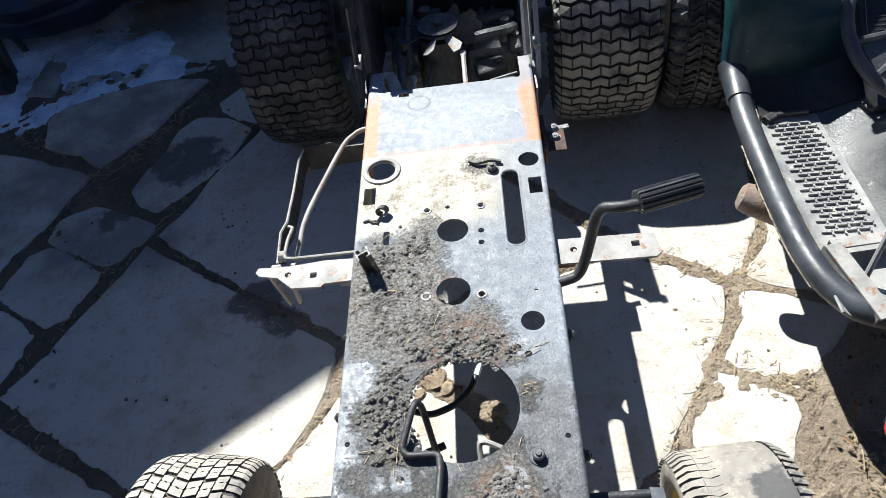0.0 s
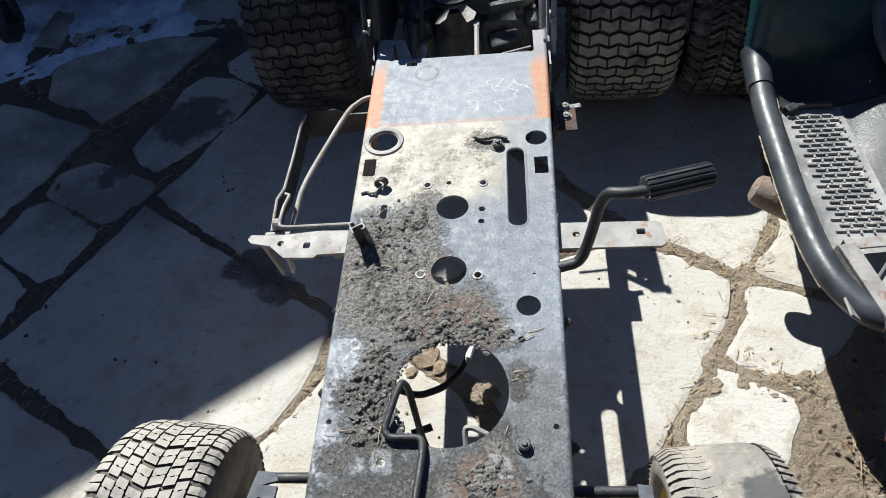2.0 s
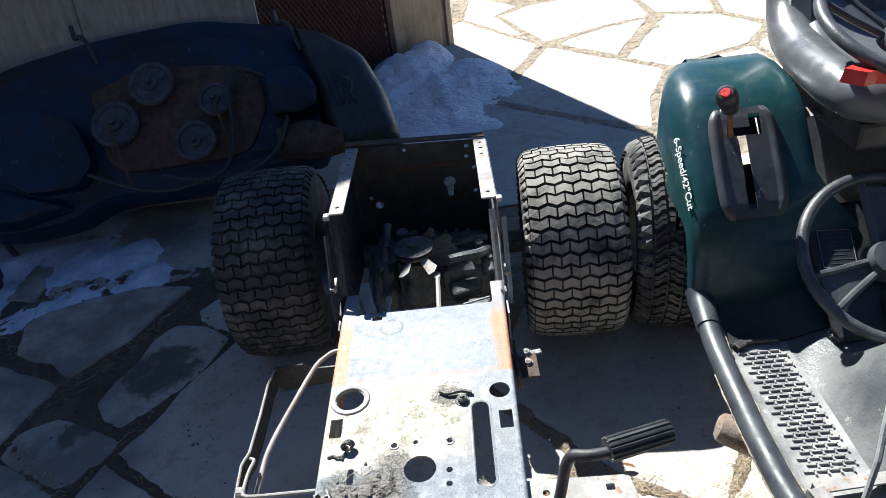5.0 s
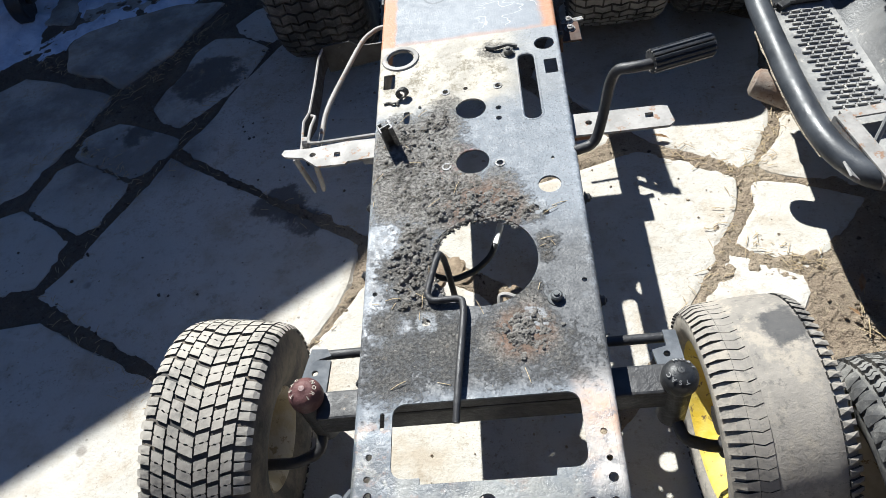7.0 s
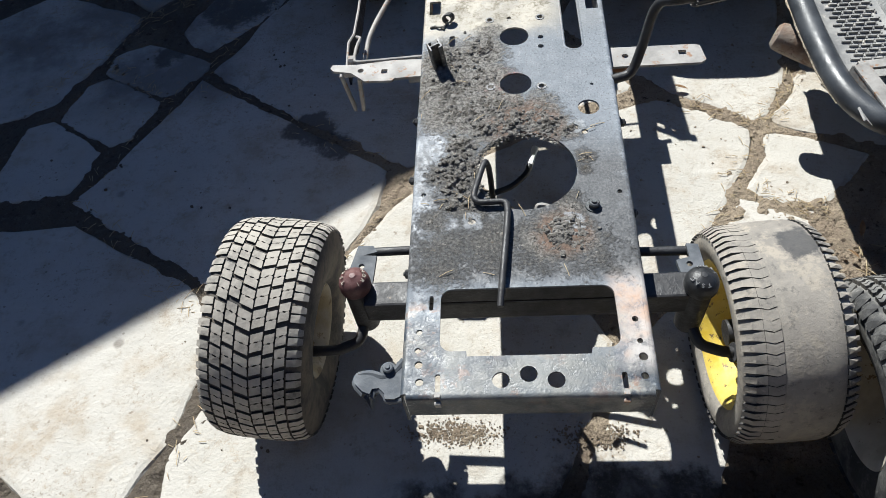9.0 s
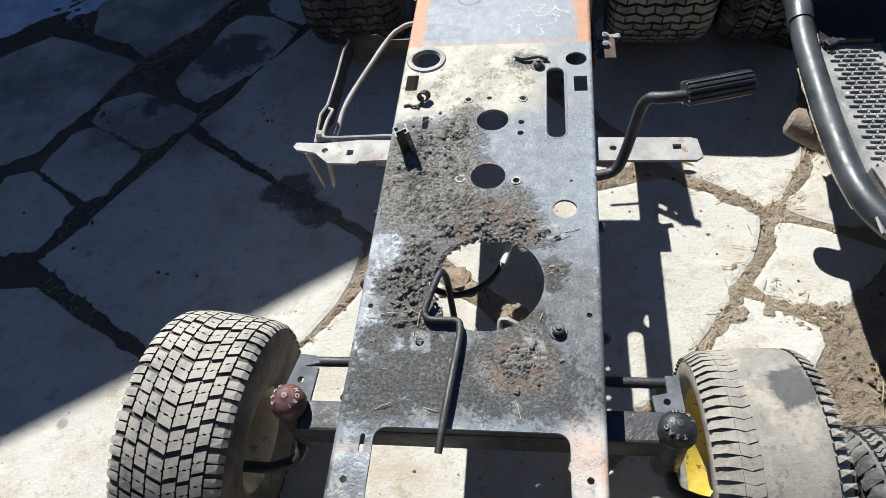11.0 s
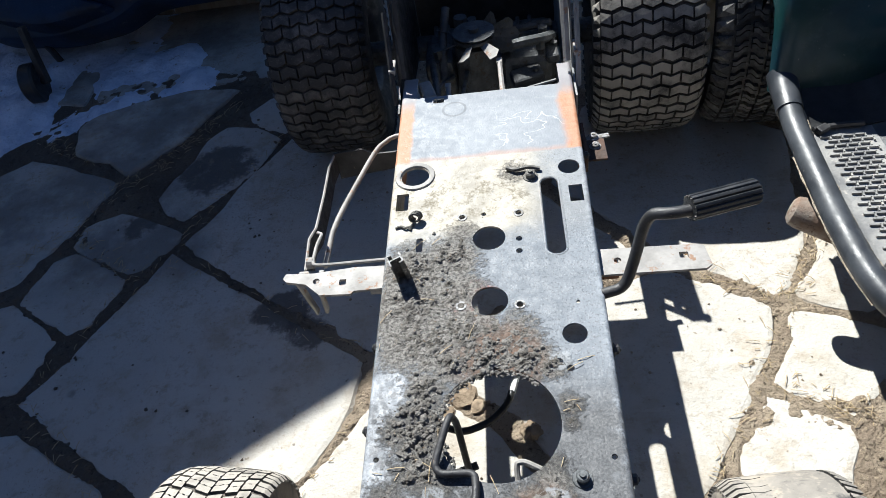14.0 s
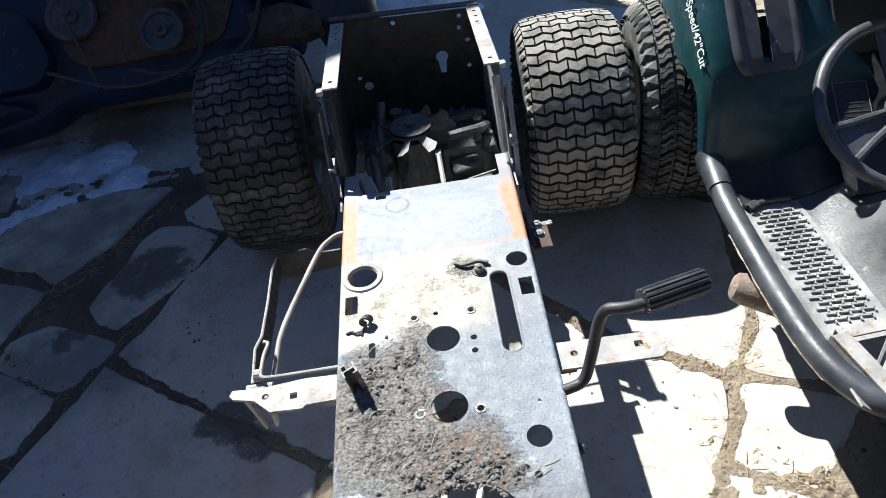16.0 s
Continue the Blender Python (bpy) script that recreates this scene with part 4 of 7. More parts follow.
# unseen dark wall added at the near side, to hold back sky light
bm = bmesh.new()
box(bm, (0.6, -2.1, 1.55), (9.0, 0.2, 3.3))
wall = tagged(part("wall_2", bm, SKY_BLOCK), "unseen dark wall added to hold back sky light", "wall", kind="structure")
for i in range(20):
    bm = box(bmesh.new(), (0.6, -1.992, 0.10 + i * 0.16), (9.0, 0.014, 0.150), pose(0, 0, 0, -3, 0, 0))
    part("board", bm, SKY_BLOCK, wall)


def rusty_screen():
    ob = thing("rusty_screen", CORNER + ALONG * 0.9, "rusty expanded-metal screen leaning on the shed wall", "metal screen")
    bm = bmesh.new()
    for a in (0.43, 1.40):
        shed_box(bm, a, a + 0.035, 0.03, 0.06, 0.0, 1.9)
    shed_box(bm, 0.466, 1.40, 0.03, 0.06, 0.01, 0.05)
    shed_box(bm, 0.466, 1.40, 0.03, 0.06, 1.86, 1.9)
    part("frame", bm, DARK_RUST, ob)
    bm = bmesh.new()

    def pt(a, z, o):
        return CORNER + ALONG * a + OUT * o + Vector((0, 0, z))

    for s in (1, -1):
        k = -1.9
        while k < 1.0:
            a0, z0, a1, z1 = 0.466 + k, 0.05, 0.466 + k + 1.81 * 0.55, 1.86
            t0, t1 = max(0.0, -k / (1.81 * 0.55)), min(1.0, (0.934 - k) / (1.81 * 0.55))
            if t1 > t0:
                p, q = (a0 + (a1 - a0) * t0, z0 + 1.81 * t0), (a0 + (a1 - a0) * t1, z0 + 1.81 * t1)
                if s < 0:
                    p, q = (1.866 - p[0], p[1]), (1.866 - q[0], q[1])
                cyl(bm, pt(p[0], p[1], 0.045 + 0.002 * s), pt(q[0], q[1], 0.045 + 0.002 * s), 0.0045, seg=4)
            k += 0.026
    part("mesh", bm, MESH_RUST, ob)
    bm = bmesh.new()
    shed_box(bm, 0.466, 1.40, 0.012, 0.018, 0.05, 1.86)
    part("backing", bm, DARK_RUST, ob)


rusty_screen()
for k, (x0, x1) in enumerate(((-1.95, -1.28), (-1.27, -0.60))):
    bm = bmesh.new()
    tilt = pose(0, 0, 0, -11, 0, 0)
    box(bm, ((x0 + x1) / 2, 3.125 + 0.004 * k, 0.59), (x1 - x0, 0.014, 1.20), tilt)
    tagged(part("plywood_sheet", bm, PLY), "weathered grey plywood sheet leaning against the shed", "plywood sheet", "leaning plywood sheets")


# ---- tyres ----
class Tyre:
    """Lathe profile and tread of a tyre whose axle is the local x axis."""

    def __init__(self, radius, width, rim, depth):
        self.R, self.w, self.rim, self.d = radius, width, rim, depth
        h, R, q = width / 2, radius - depth, radius - rim
        self.curve = [(-0.74 * h, rim), (-0.93 * h, rim + 0.16 * q), (-1.0 * h, rim + 0.42 * q), (-0.99 * h, rim + 0.66 * q), (-0.93 * h, R - 0.10 * q), (-0.82 * h, R - 0.035 * q), (-0.55 * h, R - 0.012 * q), (-0.25 * h, R - 0.002 * q), (0, R)]
        self.curve += [(-x, r) for x, r in reversed(self.curve[:-1])]
        self.len = [0]
        for (a, b), (c, e) in zip(self.curve, self.curve[1:]):
            self.len.append(self.len[-1] + math.hypot(c - a, e - b))

    def at(self, v, th, lift=0.0):
        """v: metres over the crown from the middle; th: radians round the axle."""
        s = v + self.len[-1] / 2
        i = max(0, min(len(self.curve) - 2, sum(l <= s for l in self.len) - 1))
        t = (s - self.len[i]) / (self.len[i + 1] - self.len[i])
        (a, b), (c, e) = self.curve[i], self.curve[i + 1]
        dx, dr = c - a, e - b
        k = math.hypot(dx, dr)
        x, r = a + dx * t - dr / k * lift, b + dr * t + dx / k * lift
        return Vector((x, r * math.cos(th), r * math.sin(th)))

    def carcass(self, bm, m, seg=72):
        inner = [(0.70 * self.w / 2, self.rim + 0.012), (0.0, self.R - 0.04), (-0.70 * self.w / 2, self.rim + 0.012)]
        lathe(bm, self.curve + inner, m, seg)
        return bm

    def block(self, bm, m, poly, depth=None, shrink=0.10):
        d = self.d if depth is None else depth
        lo = [self.at(v, th, -0.001) for v, th in poly]
        cv, ct = sum(p[0] for p in poly) / len(poly), sum(p[1] for p in poly) / len(poly)
        hi = [self.at(v + (cv - v) * shrink, th + (ct - th) * shrink, d) for v, th in poly]
        a = [bm.verts.new(m @ p) for p in lo]
        b = [bm.verts.new(m @ p) for p in hi]
        n = len(poly)
        mid = bm.verts.new(m @ self.at(cv, ct, d))
        for i in range(n):
            bm.faces.new((b[i], b[(i + 1) % n], mid))
            bm.faces.new((a[i], a[(i + 1) % n], b[(i + 1) % n], b[i])).material_index = 1


def turf_tread(t, bm, m, rows=54, cols=5, seed=1):
    """Wavy rows cut into blocks like brickwork, with lugs over the shoulders."""
    rng = random.Random(seed)
    w = t.w * 0.86
    cw, p = w / cols, 2 * math.pi / rows
    k, h, g = p * 0.28, p * 0.775, 0.0010
    for i in range(rows):
        odd = i % 2
        for b in range(cols + odd):
            v0 = -w / 2 + (b - 0.5 * odd) * cw
            v1, vm = v0 + cw, v0 + cw / 2
            e, c = (k, 0.0) if odd else (0.0, k)
            th = i * p + rng.uniform(-0.0015, 0.0015)
            if v0 < -w / 2 - 1e-6:
                poly = [(vm, th + c), (v1 - g, th + e), (v1 - g, th + e + h), (vm, th + c + h)]
            elif v1 > w / 2 + 1e-6:
                poly = [(v0 + g, th + e), (vm, th + c), (vm, th + c + h), (v0 + g, th + e + h)]
            else:
                poly = [(v0 + g, th + e), (vm, th + c), (v1 - g, th + e), (v1 - g, th + e + h), (vm, th + c + h), (v0 + g, th + e + h)]
            t.block(bm, m, poly, t.d * rng.uniform(0.85, 1.05), 0.06)
    for s in (-1, 1):
        for i in range(rows):
            th = (i + 0.15) * p
            a, b = s * (w / 2 + 0.001), s * (w / 2 + t.w * 0.09)
            t.block(bm, m, [(a, th), (b, th + p * 0.1), (b, th + p * 0.62), (a, th + p * 0.75)], t.d * 0.8, 0.06)


def siped_tread(t, bm, m, rows=35):
    """Herringbone rows of blocks, each with a short sipe in its middle, and square shoulder blocks."""
    w = t.w * 0.86
    p = 2 * math.pi / rows
    edges = [-0.40, -0.27, -0.14, 0.02, 0.16, 0.28, 0.40]
    rng = random.Random(17)

    def slope(v):
        return -abs(v - 0.02 * w) * 10.5 * p

    for j, (e0, e1) in enumerate(zip(edges, edges[1:])):
        v0, v1 = e0 * w + 0.0010, e1 * w - 0.0010
        for i in range(rows):
            th = (i + (0.16, -0.10, 0.05, -0.05, 0.14, -0.08)[j]) * p + rng.uniform(-0.008, 0.008)
            h, d = p * rng.uniform(0.79, 0.86), t.d * rng.uniform(0.85, 1.05)
            n0, n1, q, r = v0 + (v1 - v0) * 0.10, v1 - (v1 - v0) * 0.10, v0 + (v1 - v0) * 0.30, v0 + (v1 - v0) * 0.70
            z = 0.05 * h * rng.uniform(-1, 1)
            up = [(v0, th + slope(v0)), (v1, th + slope(v1)), (v1, th + slope(v1) + 0.42 * h), (n1, th + slope(n1) + 0.48 * h), (r, th + slope(r) + 0.485 * h), (r, th + slope(r) + 0.45 * h + z), (q, th + slope(q) + 0.45 * h - z), (q, th + slope(q) + 0.485 * h), (n0, th + slope(n0) + 0.48 * h), (v0, th + slope(v0) + 0.42 * h)]
            low = [(v0, th + slope(v0) + 0.56 * h), (n0, th + slope(n0) + 0.495 * h), (q, th + slope(q) + 0.49 * h), (q, th + slope(q) + 0.53 * h - z), (r, th + slope(r) + 0.53 * h + z), (r, th + slope(r) + 0.49 * h), (n1, th + slope(n1) + 0.495 * h), (v1, th + slope(v1) + 0.56 * h), (v1, th + slope(v1) + h), (v0, th + slope(v0) + h)]
            t.block(bm, m, up, d, 0.02)
            t.block(bm, m, low, d, 0.02)
    for s in (-1, 1):
        for i in range(rows):
            th = (i + 0.1) * p + slope(s * 0.42 * w) + rng.uniform(-0.006, 0.006)
            a, c, b = s * 0.408 * w, s * 0.50 * w, s * (w / 2 + t.w * 0.055)
            for h0, h1 in ((0.0, 0.34), (0.41, 0.76)):
                t.block(bm, m, [(a, th + p * h0), (c, th + p * (h0 - 0.04)), (b, th + p * (h0 + 0.02)), (b, th + p * (h1 - 0.04)), (c, th + p * h1), (a, th + p * h1)], t.d * rng.uniform(0.8, 1.0), 0.05)


def worn_tread(t, bm, m, rows=70):
    """A bald crown, a column of shallow chevrons left beside it, and narrow lugs over both shoulders."""
    rng = random.Random(8)
    w = t.w * 0.80
    p = 2 * math.pi / rows
    # bald band
    vs = [-0.20 * w + i * (0.66 * w) / 10 for i in range(11)]
    n = rows * 2
    grid = [[bm.verts.new(m @ t.at(v, j * p / 2, t.d * (1.0 if 0 < i < 10 else 0.55))) for i, v in enumerate(vs)] for j in range(n)]
    for j in range(n):
        for i in range(10):
            bm.faces.new((grid[j][i], grid[j][i + 1], grid[(j + 1) % n][i + 1], grid[(j + 1) % n][i])).smooth = True
    for i in range(rows):
        th = i * p
        # chevron column
        v0, v1, k = -0.376 * w, -0.192 * w, p * 0.22
        vm, h = (v0 + v1) / 2 + rng.uniform(-1, 1) * 0.002, p * rng.uniform(0.93, 0.985)
        t.block(bm, m, [(v0, th), (vm, th + k), (v1, th), (v1, th + h), (vm, th + h + k), (v0, th + h)], t.d * rng.uniform(0.80, 1.05), 0.03)
        # lugs over the shoulders, with wedge-shaped gaps
        a, b, q = -0.374 * w, -(w / 2 + t.w * 0.085), p * rng.uniform(0.92, 0.97)
        vm = a * 0.45 + b * 0.55
        t.block(bm, m, [(a, th), (vm, th + p * 0.14), (b, th + p * 0.20), (b, th + p * 0.78), (vm, th + p * 0.80), (a, th + q)], t.d * rng.uniform(0.92, 1.0), 0.02)
        a, b = 0.47 * w, w / 2 + t.w * 0.085
        t.block(bm, m, [(a, th + p * 0.1), (b, th + p * 0.1), (b, th + p * 0.60), (a, th + p * 0.68)], t.d * 0.95, 0.03)


def lug_tread(t, bm, m, rows=46, cols=5):
    """Interlocking slanted blocks with narrow deep gaps and finely slit shoulders."""
    w = t.w * 0.74
    cw, p = w / cols, 2 * math.pi / rows
    for j in range(cols):
        v0, v1 = -w / 2 + j * cw + 0.0030, -w / 2 + (j + 1) * cw - 0.0030
        va, vb = v0 + (v1 - v0) * 0.30, v0 + (v1 - v0) * 0.70
        for i in range(rows):
            th = (i + 0.5 * (j % 2)) * p
            k = p * (0.34 if j % 2 else -0.34)
            h = p * 0.66
            t.block(bm, m, [(v0, th), (va, th), (vb, th + k), (v1, th + k), (v1, th + h * 0.44 + k), (vb, th + h * 0.44 + k), (va, th + h * 0.44), (v0, th + h * 0.44)], None, 0.05)
            t.block(bm, m, [(v0, th + h * 0.54), (va, th + h * 0.54), (vb, th + h * 0.54 + k), (v1, th + h * 0.54 + k), (v1, th + h + k), (vb, th + h + k), (va, th + h), (v0, th + h)], None, 0.05)
    for s in (-1, 1):
        for i in range(rows):
            th = (i + 0.3) * p
            a, b = s * (w / 2 + 0.002), s * (w / 2 + t.w * 0.17)
            t.block(bm, m, [(a, th), (b, th + p * 0.12), (b, th + p * 0.86), (a, th + p * 0.72)], t.d * 0.75, 0.04)


def wheel(parent, m, radius, width, rim, depth, tread, rubber, rim_material, label, rim_label, dish=0.3, body=None):
    t = Tyre(radius, width, rim, depth)
    bm = bmesh.new()
    t.carcass(bm, m)
    tyre = part("tyre", bm, body or rubber, parent, label, smooth=True)
    bm = bmesh.new()
    tread(t, bm, m)
    blocks = tagged(part("tread", bm, rubber, tyre), kind="stuff")
    blocks.data.materials.append(RUBBER_GROOVE)
    h = width / 2
    bm = bmesh.new()
    prof = [(-0.80 * h, rim + 0.012), (-0.86 * h, rim + 0.006), (-0.80 * h, rim - 0.004), (-0.55 * h, rim - 0.016), (-0.1 * h, rim - 0.03), (dish * h, rim * 0.55), (dish * h + 0.004, 0.03), (dish * h - 0.02, 0.028), (dish * h - 0.02, 0.0005)]
    back = [(dish * h + 0.004, 0.0005), (dish * h + 0.012, rim * 0.5), (0.1 * h, rim - 0.026), (0.55 * h, rim - 0.014), (0.80 * h, rim - 0.003), (0.86 * h, rim + 0.006), (0.80 * h, rim + 0.012), (0.5 * h, rim - 0.006), (0.0, rim - 0.02), (-0.5 * h, rim - 0.006)]
    lathe(bm, prof + back, m, 48)
    part("rim", bm, rim_material, tyre, rim_label, smooth=True)
    return tyre


# ---- bare mower chassis ----
TOP = 0.40
chassis = thing("tractor_chassis", (0, 1.2, 0), "stripped dirty grey lawn tractor frame on four tyres", "tractor frame")


def edge_r(y):
    return 0.157 + (y - 0.478) * 0.0208


def quarter(cx, cy, r, a0):
    return [(cx + r * math.cos(radians(a0 + 15 * i)), cy + r * math.sin(radians(a0 + 15 * i))) for i in range(7)]


# the opening over the axle: its lower edge steps back between the corners
OPENING = quarter(0.100, 0.628, 0.016, 0) + quarter(-0.108, 0.628, 0.016, 90) + quarter(-0.108, 0.562, 0.016, 180) + [(-0.088, 0.546), (-0.087, 0.538), (0.076, 0.538), (0.078, 0.547)] + quarter(0.100, 0.563, 0.016, 270)
HOLES = [
    circle(-0.132, 1.376, 0.026), circle(0.146, 1.366, 0.019), rect(-0.163, 1.288, -0.141, 1.331, 0.002), rect(0.140, 1.275, 0.1635, 1.316, 0.002),
    rect(0.0915, 1.158, 0.1245, 1.342, 0.0155, 8), circle(-0.045, 1.258, 0.005, 10), circle(-0.008, 1.262, 0.0045, 10), circle(0.051, 1.258, 0.005, 10),
    circle(0.049, 1.198, 0.0055, 10), circle(0.048, 1.171, 0.0055, 10), circle(0.0, 1.205, 0.027), rect(-0.122, 1.185, -0.111, 1.217, 0.004),
    circle(-0.002, 1.072, 0.028), circle(-0.046, 1.066, 0.0055, 10), circle(0.043, 1.061, 0.0055, 10), circle(0.118, 1.002, 0.018), circle(0.129, 1.059, 0.003, 8),
    circle(0.091, 0.956, 0.006, 12), circle(0.106, 0.944, 0.0055, 10), circle(0.146, 0.812, 0.004, 8), circle(-0.156, 0.822, 0.004, 8), circle(-0.08, 1.03, 0.004, 8),
    circle(0.004, 0.866, 0.0825, 40), circle(-0.08, 0.765, 0.006, 12), circle(0.072, 0.760, 0.006, 12), OPENING,
    circle(-0.043, 0.503, 0.0115, 16), circle(-0.007, 0.511, 0.0115, 16), circle(0.028, 0.502, 0.0115, 16), rect(-0.1285, 0.4875, -0.1215, 0.513, 0.003), rect(0.1105, 0.4875, 0.1175, 0.511, 0.003),
    circle(-0.152, 0.576, 0.0045, 8), circle(-0.153, 0.548, 0.0045, 8), circle(-0.151, 0.527, 0.0055, 10), circle(-0.149, 0.502, 0.0055, 10),
    circle(0.138, 0.588, 0.0045, 8), circle(0.140, 0.555, 0.004, 8), circle(0.141, 0.532, 0.006, 10), circle(0.139, 0.505, 0.005, 10),
    rect(-0.140, 0.610, -0.134, 0.634, 0.003), rect(-0.106, 1.602, -0.084, 1.618, 0.002),
]
RB, RC = 0.008, 0.0068
bm = plate([[(-0.174 + RB, 0.478 + RB), (edge_r(0.478) - RB, 0.478 + RB), (edge_r(1.70) - RB, 1.70), (0.154, 1.70), (0.154, 1.632), (0.150, 1.626), (-0.138, 1.626), (-0.142, 1.632), (-0.142, 1.70), (-0.174 + RB, 1.70)]] + HOLES, TOP, 0.004)
part("frame_plate", bm, FRAME, chassis, "drilled top plate, dusty, rust-rimmed and scuffed")


def rail(name, x_of, y0, y1, side):
    """Folded flange: a rounded shoulder and a web that hangs down, with a small return lip."""
    bm = bmesh.new()
    prev = None
    section = [(-RB, 0.0)] + [(-RC + RC * math.sin(radians(a)), -RC + RC * math.cos(radians(a))) for a in (0, 15, 30, 45, 60, 75, 90)] + [(0.0, -0.085), (-0.004, -0.085), (-0.004, -RB), (-RB * 0.95, -0.0035)]
    for i in range(25):
        y = y0 + (y1 - y0) * i / 24
        ring = [bm.verts.new((x_of(y) + side * sx, y, TOP + sz)) for sx, sz in section]
        if prev:
            for a in range(len(ring)):
                b = (a + 1) % len(ring)
                bm.faces.new((prev[a], prev[b], ring[b], ring[a]))
        else:
            bm.faces.new(ring)
        prev = ring
    bm.faces.new(prev)
    part(name, bm, FRAME, chassis, smooth=True)


rail("side_rail", lambda y: -0.174, 0.478 + RB, 1.70, -1)
rail("side_rail", edge_r, 0.478 + RB, 1.70, 1)
bm = bmesh.new()
xs = [-0.174 + RB, edge_r(0.478) - RB]
section = [(RB, 0.0)] + [(RC - RC * math.sin(radians(a)), -RC + RC * math.cos(radians(a))) for a in (0, 15, 30, 45, 60, 75, 90)] + [(0.0, -0.05), (0.004, -0.05), (0.004, -RB), (RB * 0.95, -0.0035)]
rings = [[bm.verts.new((x, 0.478 + sy, TOP + sz)) for sy, sz in section] for x in xs]
for a in range(len(section)):
    b = (a + 1) % len(section)
    bm.faces.new((rings[0][a], rings[0][b], rings[1][b], rings[1][a]))
bm.faces.new(rings[0])
bm.faces.new(rings[1])
part("front_flange", bm, FRAME, chassis, smooth=True)
for x in (-0.125, 0.114):
    bm = bmesh.new()
    box(bm, (x, 0.4765, 0.386), (0.009, 0.005, 0.020), pose(0, 0, 0, 14, 0, 0), 0.0015)
    box(bm, (x, 0.484, 0.399), (0.008, 0.012, 0.003), pose(0, 0, 0, -30, 0, 0), 0.001)
    part("clip", bm, PALE_STEEL, chassis)
bm = lathe(bmesh.new(), [(0, 0.0265), (0.003, 0.0275), (0.004, 0.030), (0.003, 0.036), (0, 0.0375)], Matrix.Translation((-0.132, 1.376, TOP)) @ pose(0, 0, 0, 0, -90, 0), 32)
part("bushing_ring", bm, PALE_STEEL, chassis, smooth=True)
# pressed rim of the long slot
bm = bmesh.new()
tube(bm, [(x, y, TOP - 0.0022) for x, y in rect(0.0903, 1.1568, 0.1257, 1.3432, 0.0163, 8)] + [(0.1257, 1.3269, TOP - 0.0022)], 0.0030, 8)
part("slot_rim", bm, FRAME, chassis, smooth=True)
for x, y in ((-0.045, 1.258), (0.051, 1.258), (-0.046, 1.066), (0.043, 1.061)):
    bm = plate([circle(x, y, 0.0085, 16), circle(x, y, 0.0055, 12)], TOP + 0.0012, 0.001)
    part("rivet_ring", bm, PATCH, chassis)


def bolt(at, r, parent, material=GREY_STEEL, tall=0.012, name="bolt", axis=(0, 0, 1)):
    a, d = Vector(at), Vector(axis)
    bm = bmesh.new()
    cyl(bm, a, a + d * 0.0018, r * 1.5, r * 1.42, seg=24)
    cyl(bm, a + d * 0.0019, a + d * (0.002 + tall * 0.42), r * 1.02, seg=6)
    cyl(bm, a + d * (0.002 + tall * 0.42), a + d * (0.0025 + tall * 0.50), r * 1.02, r * 0.78, seg=12)
    cyl(bm, a + d * (0.002 + tall * 0.5), a + d * (0.002 + tall * 0.72), r * 0.52, r * 0.42, seg=12)
    return part(name, bm, material, parent)


bolt((0.104, 0.785, TOP), 0.0085, chassis, CAST, 0.016)
bolt((0.077, 1.347, TOP), 0.009, chassis, POST, 0.018)
bm = bmesh.new()
tube(bm, rounded([(0.036, 1.372, TOP + 0.004), (0.05, 1.362, TOP + 0.006), (0.075, 1.366, TOP + 0.008), (0.095, 1.362, TOP + 0.004)]), 0.004, 6)
part("spring_clip", bm, POST, chassis)
for p in ((-0.176, 1.02, 0.37), (-0.176, 0.88, 0.37), (-0.176, 1.63, 0.37), (-0.176, 0.70, 0.36)):
    bolt(p, 0.007, chassis, BLACK_STEEL, axis=(-1, 0, 0))
for p in ((0.171, 0.99, 0.37), (0.181, 1.44, 0.36), (0.183, 1.50, 0.35), (0.166, 0.80, 0.36)):
    bolt(p, 0.007, chassis, BLACK_STEEL, axis=(1, 0, 0))

# raised rear box
def sag(bm):
    """The box's rim drops a little towards the rear, more at the right."""
    for v in bm.verts:
        if v.co.z > 0.5 and v.co.y > 1.755:
            v.co.z -= (0.024 + 0.040 * v.co.x) * (v.co.y - 1.755) / 0.365
    return bm


